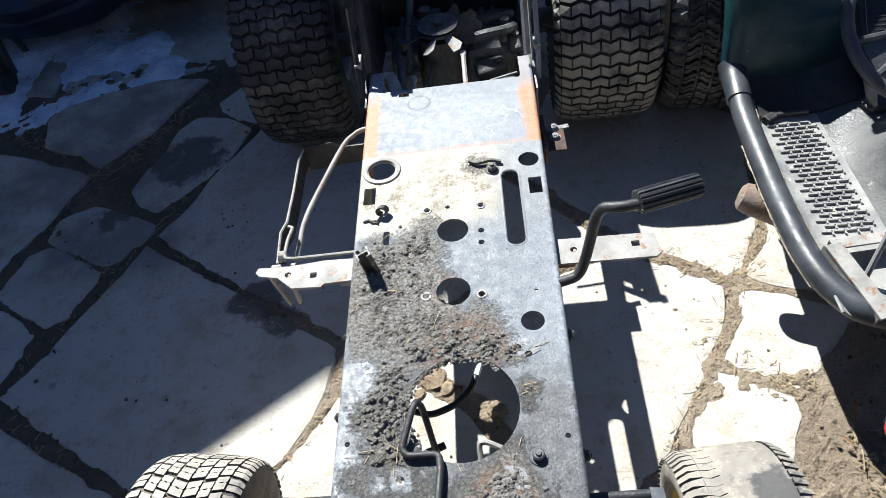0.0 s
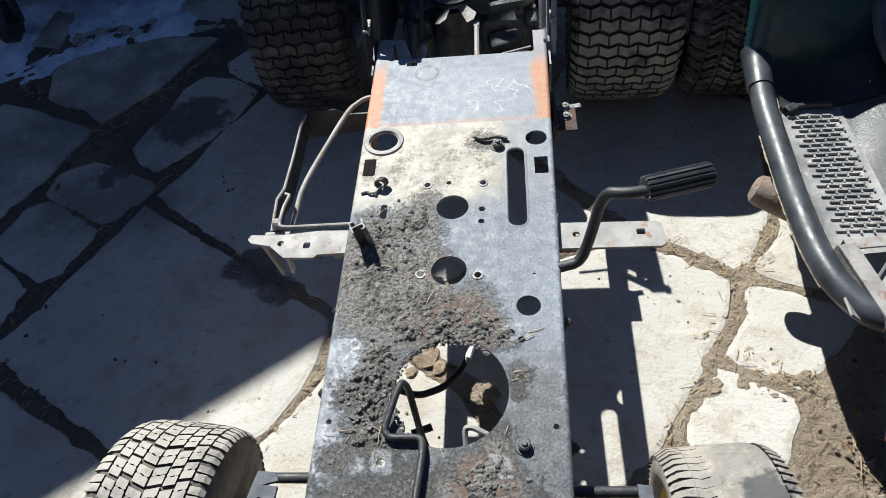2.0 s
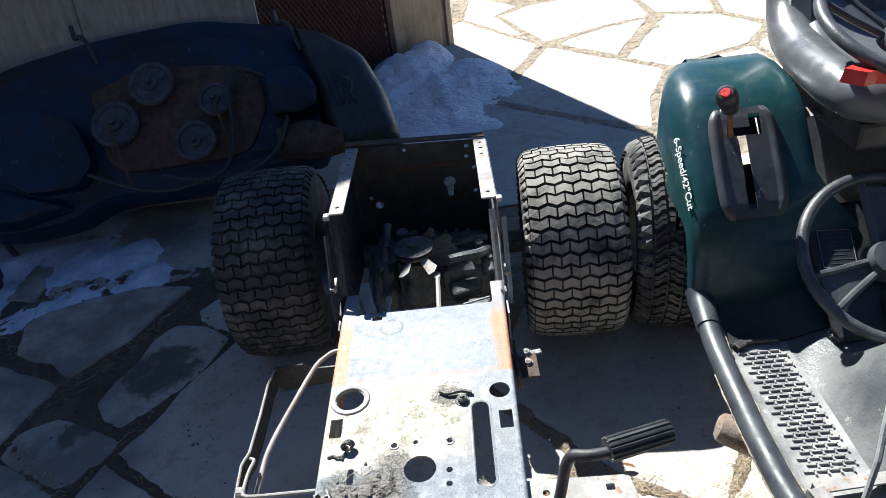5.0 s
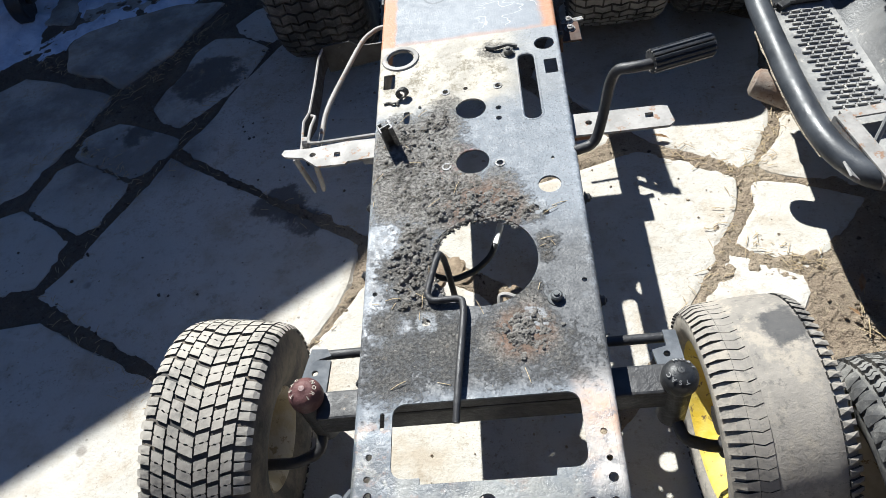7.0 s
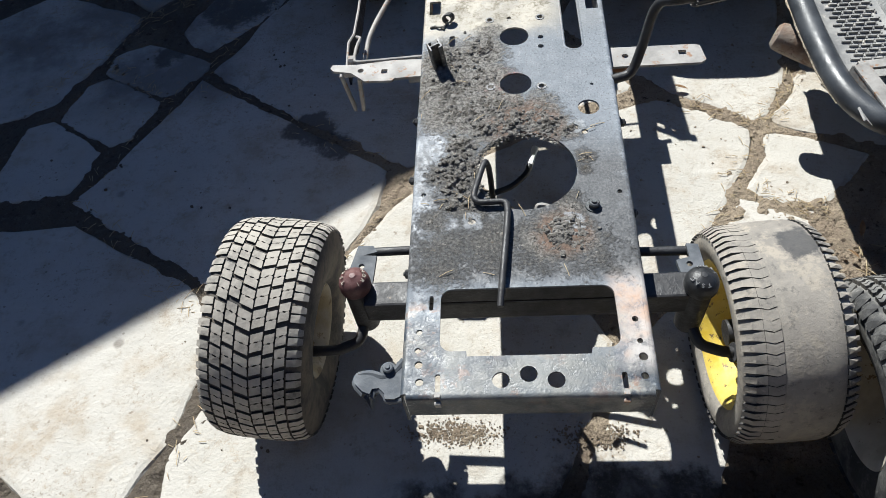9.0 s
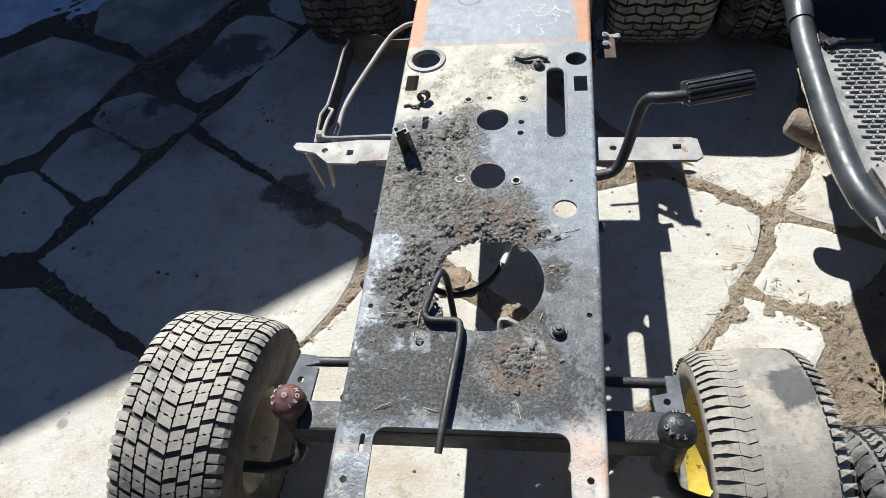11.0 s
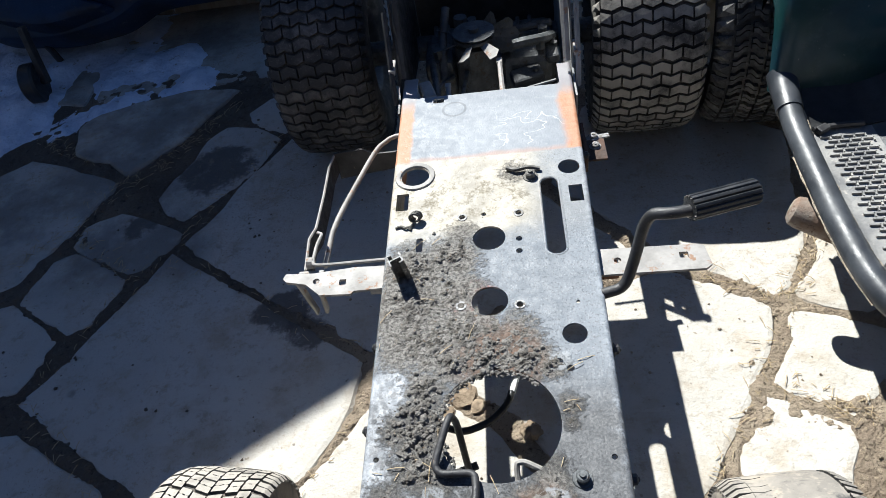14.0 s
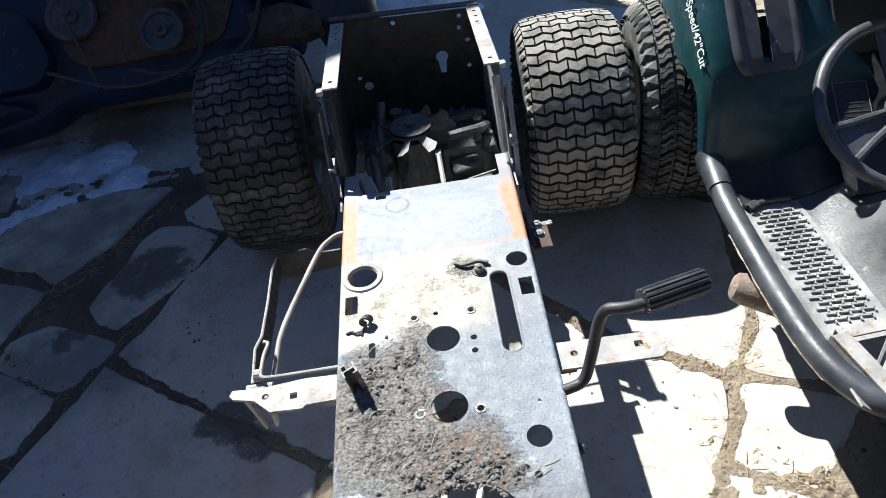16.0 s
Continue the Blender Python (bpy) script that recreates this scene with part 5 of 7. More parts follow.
for side, x in ((-1, -0.181), (1, 0.186)):
    m = Matrix(((0, 0, 1, x), (1, 0, 0, 0), (0, 1, 0, 0), (0, 0, 0, 1)))
    bm = plate([[(1.60, 0.315), (2.13, 0.24), (2.13, 0.58), (1.76, 0.58), (1.745, 0.555), (1.715, 0.47), (1.68, 0.40), (1.64, 0.388), (1.60, 0.385)]] + [circle(1.80, 0.50, 0.006, 8), circle(1.95, 0.42, 0.008, 8), circle(1.72, 0.42, 0.006, 8)], 0.002, 0.004, m)
    part("rear_side_plate", sag(bm), BLACK_STEEL if side < 0 else GREY_STEEL, chassis)
    x0, x1 = (x, x + 0.032) if side < 0 else (x - 0.032, x)
    xm = (x0 + x1) / 2
    bm = plate([rect(x0, 1.755, x1, 2.12, 0.003), circle(xm, 2.095, 0.005, 8), circle(xm, 2.055, 0.005, 8), circle(xm, 2.015, 0.005, 8), circle(xm, 1.785, 0.005, 8)], 0.584, 0.004)
    part("rear_flange", sag(bm), PALE_STEEL, chassis, "bare drilled mounting flange")
    bm = bmesh.new()
    box(bm, (x + side * 0.006, 1.757, 0.577), (0.014, 0.018, 0.012), None, 0.003)
    part("lug", bm, PALE_STEEL, chassis)
    bm = bmesh.new()
    box(bm, (x + side * 0.009, 1.69, 0.44), (0.014, 0.045, 0.012), None, 0.002)
    part("lug", bm, PALE_STEEL, chassis)
    bm = bmesh.new()
    tube(bm, [(x - side * 0.012, 1.745, 0.56), (x - side * 0.012, 1.71, 0.49), (x - side * 0.012, 1.675, 0.42)], 0.008, 6)
    tube(bm, [(x + side * 0.012, 1.74, 0.54), (x + side * 0.010, 1.66, 0.42), (x + side * 0.008, 1.64, 0.38)], 0.006, 6)
    part("gusset", bm, PALE_STEEL if side > 0 else BLACK_STEEL, chassis)
m = Matrix(((1, 0, 0, 0), (0, 0, 1, 2.128), (0, 1, 0, 0), (0, 0, 0, 1)))
key = [(0.08 + 0.016 * math.cos(radians(a)), 0.435 + 0.016 * math.sin(radians(a))) for a in range(-50, 231, 20)] + [(0.073, 0.39), (0.087, 0.39)]
bm = plate([rect(-0.178, 0.24, 0.183, 0.582, 0.003), key] + [circle(x, z, 0.006, 10) for x, z in ((0.135, 0.565), (0.132, 0.535), (0.15, 0.47), (-0.03, 0.566), (0.148, 0.40), (-0.14, 0.41))] + [circle(-0.12, 0.385, 0.012, 12)], 0.0, 0.004, m)
part("back_plate", sag(bm), BLACK_STEEL, chassis, "black rear plate with a keyhole")
bm = bmesh.new()
box(bm, (0.0, 2.14, 0.588), (0.37, 0.03, 0.004), None, 0.001)
box(bm, (0.02, 2.123, 0.49), (0.20, 0.006, 0.012), None, 0.002)
part("back_lip", sag(bm), DARK_RUST, chassis)

# transaxle, fan and linkage in the rear box
trans = part("transaxle", box(box(box(cyl(cyl(bmesh.new(), (-0.34, 2.06, 0.262), (0.32, 2.06, 0.262), 0.032, seg=20), (-0.02, 1.88, 0.25), (-0.02, 1.88, 0.37), 0.05, seg=20), (0.02, 1.98, 0.25), (0.30, 0.18, 0.13), None, 0.02), (0.10, 1.90, 0.29), (0.12, 0.12, 0.10), None, 0.02), (-0.11, 1.92, 0.28), (0.07, 0.14, 0.12), None, 0.015), CAST, chassis, "grimy cast transaxle housing")
bm = bmesh.new()
for i in range(9):
    cyl(bm, (-0.125 + i * 0.03, 1.885 + 0.003 * (i % 2), 0.318), (-0.125 + i * 0.03, 2.06, 0.318), 0.006, seg=6)
for p in ((-0.11, 1.87, 0.345), (0.05, 1.90, 0.345), (0.14, 1.92, 0.345), (0.13, 1.86, 0.345)):
    cyl(bm, p, (p[0], p[1], p[2] + 0.02), 0.012, seg=6)
tube(bm, rounded([(0.04, 1.87, 0.35), (0.08, 1.85, 0.37), (0.14, 1.86, 0.37), (0.16, 1.92, 0.34)]), 0.012, 8)
part("casting_ribs", bm, CAST, trans)
bm = bmesh.new()
cyl(bm, (-0.021, 1.875, 0.385), (-0.021, 1.875, 0.392), 0.049, seg=32)
cyl(bm, (-0.021, 1.875, 0.392), (-0.021, 1.875, 0.399), 0.043, 0.049, seg=32)
cyl(bm, (-0.021, 1.875, 0.399), (-0.021, 1.875, 0.408), 0.012, seg=12)
fan = part("fan", bm, CAST, chassis, "dull drive pulley with cooling fan", smooth=True)
for i, turn in enumerate((62, 28, -2, -32, -62, -104, -150, 150)):
    bm = bmesh.new()
    a = radians(turn)
    m = Matrix.Translation((-0.021, 1.875, 0.383)) @ pose(0, 0, 0, 0, 0, math.degrees(a)) @ pose(0.074, 0, 0, 26 if i > 3 else 74, 0, 0)
    prism(bm, [m @ Vector(v) for v in ((-0.032, -0.008, 0), (0.026, -0.015, 0), (0.032, 0.0, 0), (0.022, 0.014, 0), (-0.032, 0.008, 0))], lambda p: Vector((0, 0, 0.0022)))
    # two blades get pale steel to look sunlit
    part("fan_blade", bm, PALE_STEEL if i in (4, 5) else CAST, fan)
for a, b in (((-0.075, 1.635, 0.385), (-0.085, 1.74, 0.345)), ((0.037, 1.635, 0.388), (0.034, 1.78, 0.37))):
    bm = bmesh.new()
    tube(bm, [a, b], 0.0055, 6)
    box(bm, b, (0.014, 0.02, 0.012), None, 0.003)
    part("control_rod", bm, PALE_STEEL, chassis)
for k, (x, y0, z0, lean, r) in enumerate(((-0.128, 1.66, 0.31, 0.030, 0.006), (-0.108, 1.70, 0.33, -0.012, 0.008), (-0.060, 1.72, 0.30, 0.018, 0.005))):
    bm = tube(bmesh.new(), rounded([(x, y0, z0), (x + lean * 0.4, y0 + 0.06, z0 + 0.035 - 0.012 * (k % 3)), (x + lean, y0 + 0.12, z0 + 0.02), (x + lean * 1.6, y0 + 0.19, z0 - 0.01)]), r, 8)
    part("link_rod", bm, CAST, chassis, smooth=True)
for at, size, turn in (((0.095, 1.815, 0.300), (0.075, 0.050, 0.030), 14), ((0.125, 1.745, 0.280), (0.055, 0.060, 0.040), -8), ((0.070, 1.735, 0.270), (0.040, 0.080, 0.030), 5), ((0.155, 1.87, 0.335), (0.030, 0.090, 0.022), 3), ((0.10, 1.945, 0.355), (0.13, 0.022, 0.014), 0)):
    bm = box(bmesh.new(), at, size, pose(0, 0, 0, 6, -5, turn), 0.007)
    cyl(bm, (at[0] + size[0] * 0.25, at[1], at[2]), (at[0] + size[0] * 0.25, at[1], at[2] + size[2] * 0.75), 0.008, seg=6)
    part("casting", bm, GRIME, trans)
part("cross_pin", tube(bmesh.new(), [(0.09, 1.655, 0.378), (0.15, 1.665, 0.384)], 0.003, 6), GREY_STEEL, chassis)
part("link_block", box(bmesh.new(), (-0.128, 1.70, 0.36), (0.03, 0.05, 0.03), pose(0, 0, 0, 20, 0, 20), 0.006), GREY_STEEL, chassis)
bm = bmesh.new()
tube(bm, rounded([(-0.10, 1.82, 0.30), (-0.098, 1.90, 0.37), (-0.085, 1.96, 0.42)]), 0.010, 10)
cyl(bm, (-0.055, 1.975, 0.33), (-0.055, 1.975, 0.385), 0.020, 0.016, seg=14)
cyl(bm, (-0.028, 1.985, 0.33), (-0.028, 1.985, 0.372), 0.012, seg=8)
part("filler_tube", bm, CAST, chassis, smooth=True)

# pedal
bm = tube(bmesh.new(), rounded([(0.166, 1.076, 0.392), (0.200, 1.082, 0.396), (0.214, 1.098, 0.435), (0.228, 1.108, 0.522), (0.258, 1.092, 0.534), (0.298, 1.098, 0.533)], 6, 0.42), 0.0085, 12)
pedal = part("pedal_arm", bm, BLACK_STEEL, chassis, "bent black pedal rod", smooth=True)
a, b = Vector((0.282, 1.097, 0.536)), Vector((0.376, 1.122, 0.534))
q = (b - a).to_track_quat("Z", "Y").to_matrix().to_4x4()
prof = []
for k in range(56):
    r = 0.0182 if k % 4 < 3 else 0.0160
    t = 2 * math.pi * k / 56
    prof.append((r * math.cos(t), r * math.sin(t)))
bm = bmesh.new()
rings = [[bm.verts.new(Matrix.Translation(a) @ q @ Vector((x * s, y * s, z))) for x, y in prof] for z, s in ((0, 0.72), (0.001, 1.0), ((b - a).length - 0.003, 1.0), ((b - a).length, 0.9))]
for u, v in zip(rings, rings[1:]):
    for k in range(56):
        bm.faces.new((u[k], u[(k + 1) % 56], v[(k + 1) % 56], v[k]))
bm.faces.new(rings[0])
bm.faces.new(rings[-1])
part("grip", bm, BLACK_PLASTIC, pedal, "ribbed black rubber pedal sleeve")
bm = bmesh.new()
rng = random.Random(8)
for k in range(16):
    t = 2 * math.pi * k / 16
    p = Matrix.Translation(a) @ q @ Vector((0.0172 * math.cos(t), 0.0172 * math.sin(t), 0.0))
    clod(bm, p, rng.uniform(0.0008, 0.0018), rng)
part("frayed_rim", bm, POST, pedal)

# cross bars
bm = plate([[(0.170, 1.122), (0.330, 1.120), (0.340, 1.128), (0.336, 1.168), (0.326, 1.172), (0.170, 1.176)], rect(0.295, 1.145, 0.309, 1.157, 0.002), circle(0.200, 1.150, 0.006, 10)], 0.382, 0.005)
part("cross_bar", bm, PALE_STEEL, chassis, "pale flat steel bar with a rusty end")
bm = plate([[(-0.168, 1.130), (-0.225, 1.128), (-0.230, 1.122), (-0.282, 1.124), (-0.310, 1.150), (-0.345, 1.158), (-0.352, 1.166), (-0.348, 1.176), (-0.300, 1.173), (-0.230, 1.180), (-0.168, 1.178)], rect(-0.252, 1.143, -0.240, 1.155, 0.002), circle(-0.292, 1.155, 0.006, 10)], 0.382, 0.005)
part("cross_bar", bm, PALE_STEEL, chassis, "pale flat steel bar with a rusty tip")
for x0, x1, y in ((0.170, 0.19, 1.149), (-0.19, -0.168, 1.154)):
    bm = box(bmesh.new(), ((x0 + x1) / 2, y, 0.372), (x1 - x0 + 0.02, 0.05, 0.012), None, 0.003)
    part("bar_socket", bm, RUST if x0 > 0 else PALE_STEEL, chassis)

# lift hanger at the left
bm = tube(bmesh.new(), rounded([(-0.172, 1.595, 0.335), (-0.205, 1.590, 0.335), (-0.236, 1.555, 0.335), (-0.300, 1.340, 0.330), (-0.306, 1.245, 0.318)], 5, 0.3), 0.0052, 10)
part("lift_rod", bm, PALE_STEEL, chassis, "bent bare lift rod", smooth=True)
bm = bmesh.new()
path = [(-0.336, 1.225, 0.335), (-0.340, 1.30, 0.338), (-0.332, 1.33, 0.336), (-0.331, 1.42, 0.334), (-0.336, 1.52, 0.325), (-0.335, 1.57, 0.315)]
for (x0, y0, z0), (x1, y1, z1) in zip(path, path[1:]):
    prism(bm, [(x0 - 0.002, y0, z0 - 0.045), (x0 + 0.002, y0, z0 - 0.045), (x0 + 0.002, y0, z0), (x0 - 0.002, y0, z0)], lambda p: Vector((x1 - x0, y1 - y0, z1 - z0)))
strap = part("hanger_strap", bm, BLACK_STEEL, chassis, "dark upright hanger strap")
# thin pale tube for the sunlit gleam on the strap's top edge
part("strap_lit_edge", tube(bmesh.new(), path, 0.0028, 6), PALE_STEEL, strap)
bm = plate([[(-0.335, 0.25), (-0.175, 0.27), (-0.175, 0.31), (-0.25, 0.31), (-0.27, 0.325), (-0.335, 0.32)]], 0.0, 0.004, Matrix(((1, 0, 0, 0), (0, 0, 1, 1.575), (0, 1, 0, 0), (0, 0, 0, 1))))
part("hanger_plate", bm, BLACK_STEEL, chassis)
bm = bmesh.new()
tube(bm, rounded([(-0.172, 1.208, 0.365), (-0.300, 1.215, 0.355), (-0.318, 1.222, 0.352), (-0.318, 1.27, 0.350), (-0.312, 1.30, 0.349), (-0.322, 1.305, 0.348)], 4, 0.3), 0.0032, 8)
part("hanger_wire", bm, PALE_STEEL, chassis)
bm = bmesh.new()
box(bm, (-0.312, 1.198, 0.29), (0.008, 0.014, 0.10), pose(0, 0, 0, 8, 6, 0), 0.003)
box(bm, (-0.336, 1.192, 0.30), (0.006, 0.016, 0.10), pose(0, 0, 0, 4, -6, 0), 0.003)
cyl(bm, (-0.330, 1.232, 0.345), (-0.318, 1.232, 0.345), 0.011, seg=12)
cyl(bm, (-0.345, 1.215, 0.33), (-0.30, 1.215, 0.33), 0.009, seg=10)
part("hanger_link", bm, PALE_STEEL, chassis)
bm = bmesh.new()
box(bm, (0.208, 1.510, 0.315), (0.05, 0.07, 0.005), None, 0.001)
box(bm, (0.188, 1.495, 0.335), (0.006, 0.10, 0.045), None, 0.001)
part("rear_bracket", bm, DARK_RUST, chassis, "grimy side bracket with bolts")
for y in (1.545, 1.515):
    bolt((0.213, y, 0.3175), 0.008, chassis, PATCH, 0.010)
bm = box(bmesh.new(), (0.219, 1.545, 0.3165), (0.052, 0.012, 0.004), pose(0, 0, 0, 0, 0, 8), 0.001)
part("bracket_tab", bm, PATCH, chassis)

# front axle
bm = box(bmesh.new(), (-0.004, 0.69, 0.300), (0.50, 0.045, 0.048), None, 0.004)
part("front_axle", bm, BLACK_STEEL, chassis, "black square-tube front axle")
bm = box(bmesh.new(), (-0.006, 0.692, 0.352), (0.30, 0.05, 0.05), None, 0.003)
part("axle_mount", bm, BLACK_STEEL, chassis)
for side, cx, cy, capm in ((-1, -0.266, 0.700, MAROON), (1, 0.254, 0.680, BLACK_PLASTIC)):
    bm = cyl(bmesh.new(), (cx, cy, 0.225), (cx, cy, 0.345), 0.0205, seg=20)
    part("spindle", bm, BLACK_STEEL, chassis, smooth=True)
    bm = lathe(bmesh.new(), [(-0.016, 0.0235), (-0.012, 0.0250), (0.0, 0.0245), (0.006, 0.0225), (0.011, 0.018), (0.0145, 0.012), (0.016, 0.006), (0.0175, 0.0045), (0.0178, 0.0005), (-0.018, 0.0005)], Matrix.Translation((cx, cy, 0.345)) @ pose(0, 0, 0, 0, -90, 0), 28)
    cap = part("spindle_cap", bm, capm, chassis, "dusty plastic spindle cap", smooth=True)
    turn = -30 if side < 0 else 40
    for word, a0 in (("CAST", 200 + turn), ("IRON", 20 + turn)):
        for k, ch in enumerate(word):
            ang = radians(a0 + k * 30 - 45)
            letters(ch, 0.0084, Matrix.Translation((cx + 0.0172 * math.cos(ang), cy + 0.0172 * math.sin(ang), 0.3586)) @ pose(0, 0, 0, 0, 0, math.degrees(ang) - 90) @ pose(0, 0, 0, 35 * -1, 0, 0), cap, GREY_STEEL if side > 0 else CREAM, "letter")
    bm = tube(bmesh.new(), [(side * 0.155, cy + 0.078, 0.315), (cx + side * 0.002, cy + 0.080, 0.310)], 0.0075, 10)
    part("tie_rod", bm, BLACK_STEEL, chassis, smooth=True)
    outline = [(-0.272, 0.786), (-0.247, 0.784), (-0.240, 0.772), (-0.262, 0.766), (-0.240, 0.764), (-0.243, 0.700), (-0.287, 0.700), (-0.283, 0.735)] if side < 0 else [(0.250, 0.766), (0.268, 0.764), (0.272, 0.690), (0.236, 0.690), (0.230, 0.735), (0.251, 0.740)]
    bm = plate([outline, circle(-0.263, 0.744, 0.005, 10) if side < 0 else circle(0.249, 0.727, 0.005, 10)], 0.322, 0.006)
    part("steering_arm", bm, ARM, chassis, "blue-grey steel steering arm plate")
    bm = bmesh.new()
    tube(bm, rounded([(cx, cy, 0.24), (cx + side * 0.01, cy - 0.04, 0.225), (cx + side * 0.05, cy - 0.05, 0.215), (cx + side * 0.10, cy - 0.045, 0.205)]), 0.009, 10)
    if side > 0:
        cyl(bm, (cx + 0.062, cy - 0.05, 0.214), (cx + 0.076, cy - 0.05, 0.211), 0.016, seg=14)
    part("stub_axle", bm, BLACK_STEEL, chassis, smooth=True)
bm = plate([[(-0.170, 0.540), (-0.181, 0.535), (-0.185, 0.523), (-0.191, 0.516), (-0.198, 0.512), (-0.208, 0.515), (-0.216, 0.520), (-0.225, 0.521), (-0.234, 0.520), (-0.238, 0.514), (-0.236, 0.505), (-0.225, 0.494), (-0.215, 0.490), (-0.212, 0.497), (-0.203, 0.498), (-0.196, 0.491), (-0.194, 0.483), (-0.182, 0.482), (-0.170, 0.488)]], 0.394, 0.005)
prism(bm, [(-0.239, 0.515, 0.391), (-0.237, 0.505, 0.391), (-0.226, 0.494, 0.391), (-0.216, 0.489, 0.391), (-0.219, 0.486, 0.352), (-0.226, 0.496, 0.362), (-0.237, 0.507, 0.364), (-0.241, 0.516, 0.368)], lambda p: Vector((0.003, 0.003, 0)))
tube(bm, rounded([(-0.172, 0.538, 0.392), (-0.184, 0.522, 0.391), (-0.198, 0.514, 0.391), (-0.216, 0.521, 0.390), (-0.233, 0.519, 0.389), (-0.237, 0.507, 0.386), (-0.224, 0.494, 0.384)], 4, 0.35), 0.0055, 8)
tube(bm, rounded([(-0.214, 0.489, 0.384), (-0.210, 0.497, 0.387), (-0.202, 0.498, 0.388), (-0.195, 0.490, 0.387), (-0.192, 0.483, 0.386), (-0.172, 0.484, 0.388)], 4, 0.35), 0.0045, 8)
part("hook_bracket", bm, ARM, chassis, "bent front corner hook")
bolt((-0.192, 0.524, 0.394), 0.0075, chassis, ARM, 0.012)

# block and rod added to trim the sunlight falling through the big hole
bm = box(bmesh.new(), (0.0, 0.745, 0.33), (0.26, 0.05, 0.06), None, 0.004)
part("pivot_bracket", bm, BLACK_STEEL, chassis)
part("shadow_rod", tube(bmesh.new(), [(-0.12, 0.85, 0.25), (0.13, 0.80, 0.26)], 0.006, 8), BLACK_STEEL, chassis, smooth=True)
# bent control rod across the big opening, hose below
bm = tube(bmesh.new(), rounded([(-0.041, 0.612, 0.402), (-0.036, 0.660, 0.412), (-0.025, 0.772, 0.410), (-0.027, 0.795, 0.409), (-0.070, 0.795, 0.408), (-0.078, 0.806, 0.410), (-0.058, 0.868, 0.425), (-0.052, 0.872, 0.40), (-0.046, 0.850, 0.30), (-0.040, 0.846, 0.22)], 5, 0.3), 0.0049, 10)
part("control_rod", bm, BLACK_STEEL, chassis, "bent black rod across the opening", smooth=True)
bm = tube(bmesh.new(), rounded([(-0.115, 0.945, 0.30), (-0.087, 0.928, 0.285), (-0.055, 0.920, 0.28), (-0.016, 0.935, 0.28), (0.013, 0.965, 0.28), (0.026, 1.015, 0.28)], 6, 0.35), 0.0055, 10)
hose = part("fuel_hose", bm, BLACK_PLASTIC, chassis, smooth=True)
part("hose_end", tube(bmesh.new(), [(0.0185, 0.985, 0.28), (0.031, 1.028, 0.281)], 0.0064, 8), WHITE, hose, "white hose end")
bm = tube(bmesh.new(), rounded([(0.024, 0.805, 0.315), (0.022, 0.838, 0.342), (0.034, 0.838, 0.344), (0.068, 0.822, 0.338)]), 0.0042, 8)
part("wire_clip", bm, PALE_STEEL, chassis)
bm = box(bmesh.new(), (-0.06, 0.90, 0.20), (0.035, 0.012, 0.006), pose(0, 0, 0, 0, 0, 20), 0.001)
tube(bm, [(-0.03, 0.84, 0.22), (-0.15, 0.86, 0.32)], 0.006, 8)
part("lift_link", bm, BLACK_STEEL, chassis)

# broken post and clip on the plate
bm = bmesh.new()
rng = random.Random(5)
lean = Matrix.Translation((-0.138, 1.134, TOP - 0.002)) @ pose(0, 0, 0, 6, -8, 24)
section = [(-0.0145, -0.013), (-0.0115, -0.013), (-0.0115, -0.0015), (0.0105, -0.0015), (0.0105, -0.0105), (0.004, -0.0105), (0.004, -0.0130), (0.0140, -0.0130), (0.0140, 0.0115), (0.0108, 0.0115), (0.0108, 0.0012), (-0.0115, 0.0012), (-0.0115, 0.0115), (-0.004, 0.0115), (-0.004, 0.0140), (-0.0145, 0.0140)]
section = [(x * 0.8, y * 0.8) for x, y in section]
prism(bm, [lean @ Vector((x, y, 0)) for x, y in section], lambda v: lean.to_3x3() @ Vector((0, 0, 0.0535 + rng.uniform(-0.002, 0.001))))
post = part("broken_post", bm, POST, chassis, "splintered black plastic post")
bm = bmesh.new()
prism(bm, [lean @ Vector((x, y, 0.0535)) for x, y in section], lambda v: lean.to_3x3() @ Vector((0, 0, 0.0022)))
part("broken_edge", bm, PATCH, post, "pale snapped plastic edge")
bm = bmesh.new()
for k in range(3):
    ring = [(-0.126 + 0.0085 * math.cos(a) + 0.002 * k, 1.256 + 0.003 * k, TOP + 0.011 + 0.009 * math.sin(a)) for a in (radians(-70 + 320 * i / 12) for i in range(13))]
    tube(bm, ring, 0.0022, 6)
tube(bm, rounded([(-0.160, 1.244, TOP + 0.002), (-0.150, 1.247, TOP + 0.003), (-0.143, 1.241, TOP + 0.004), (-0.134, 1.243, TOP + 0.003), (-0.128, 1.250, TOP + 0.003)]), 0.0022, 6)
clod(bm, (-0.134, 1.240, TOP + 0.002), 0.005, rng)
part("wire_clip", bm, POST, chassis)

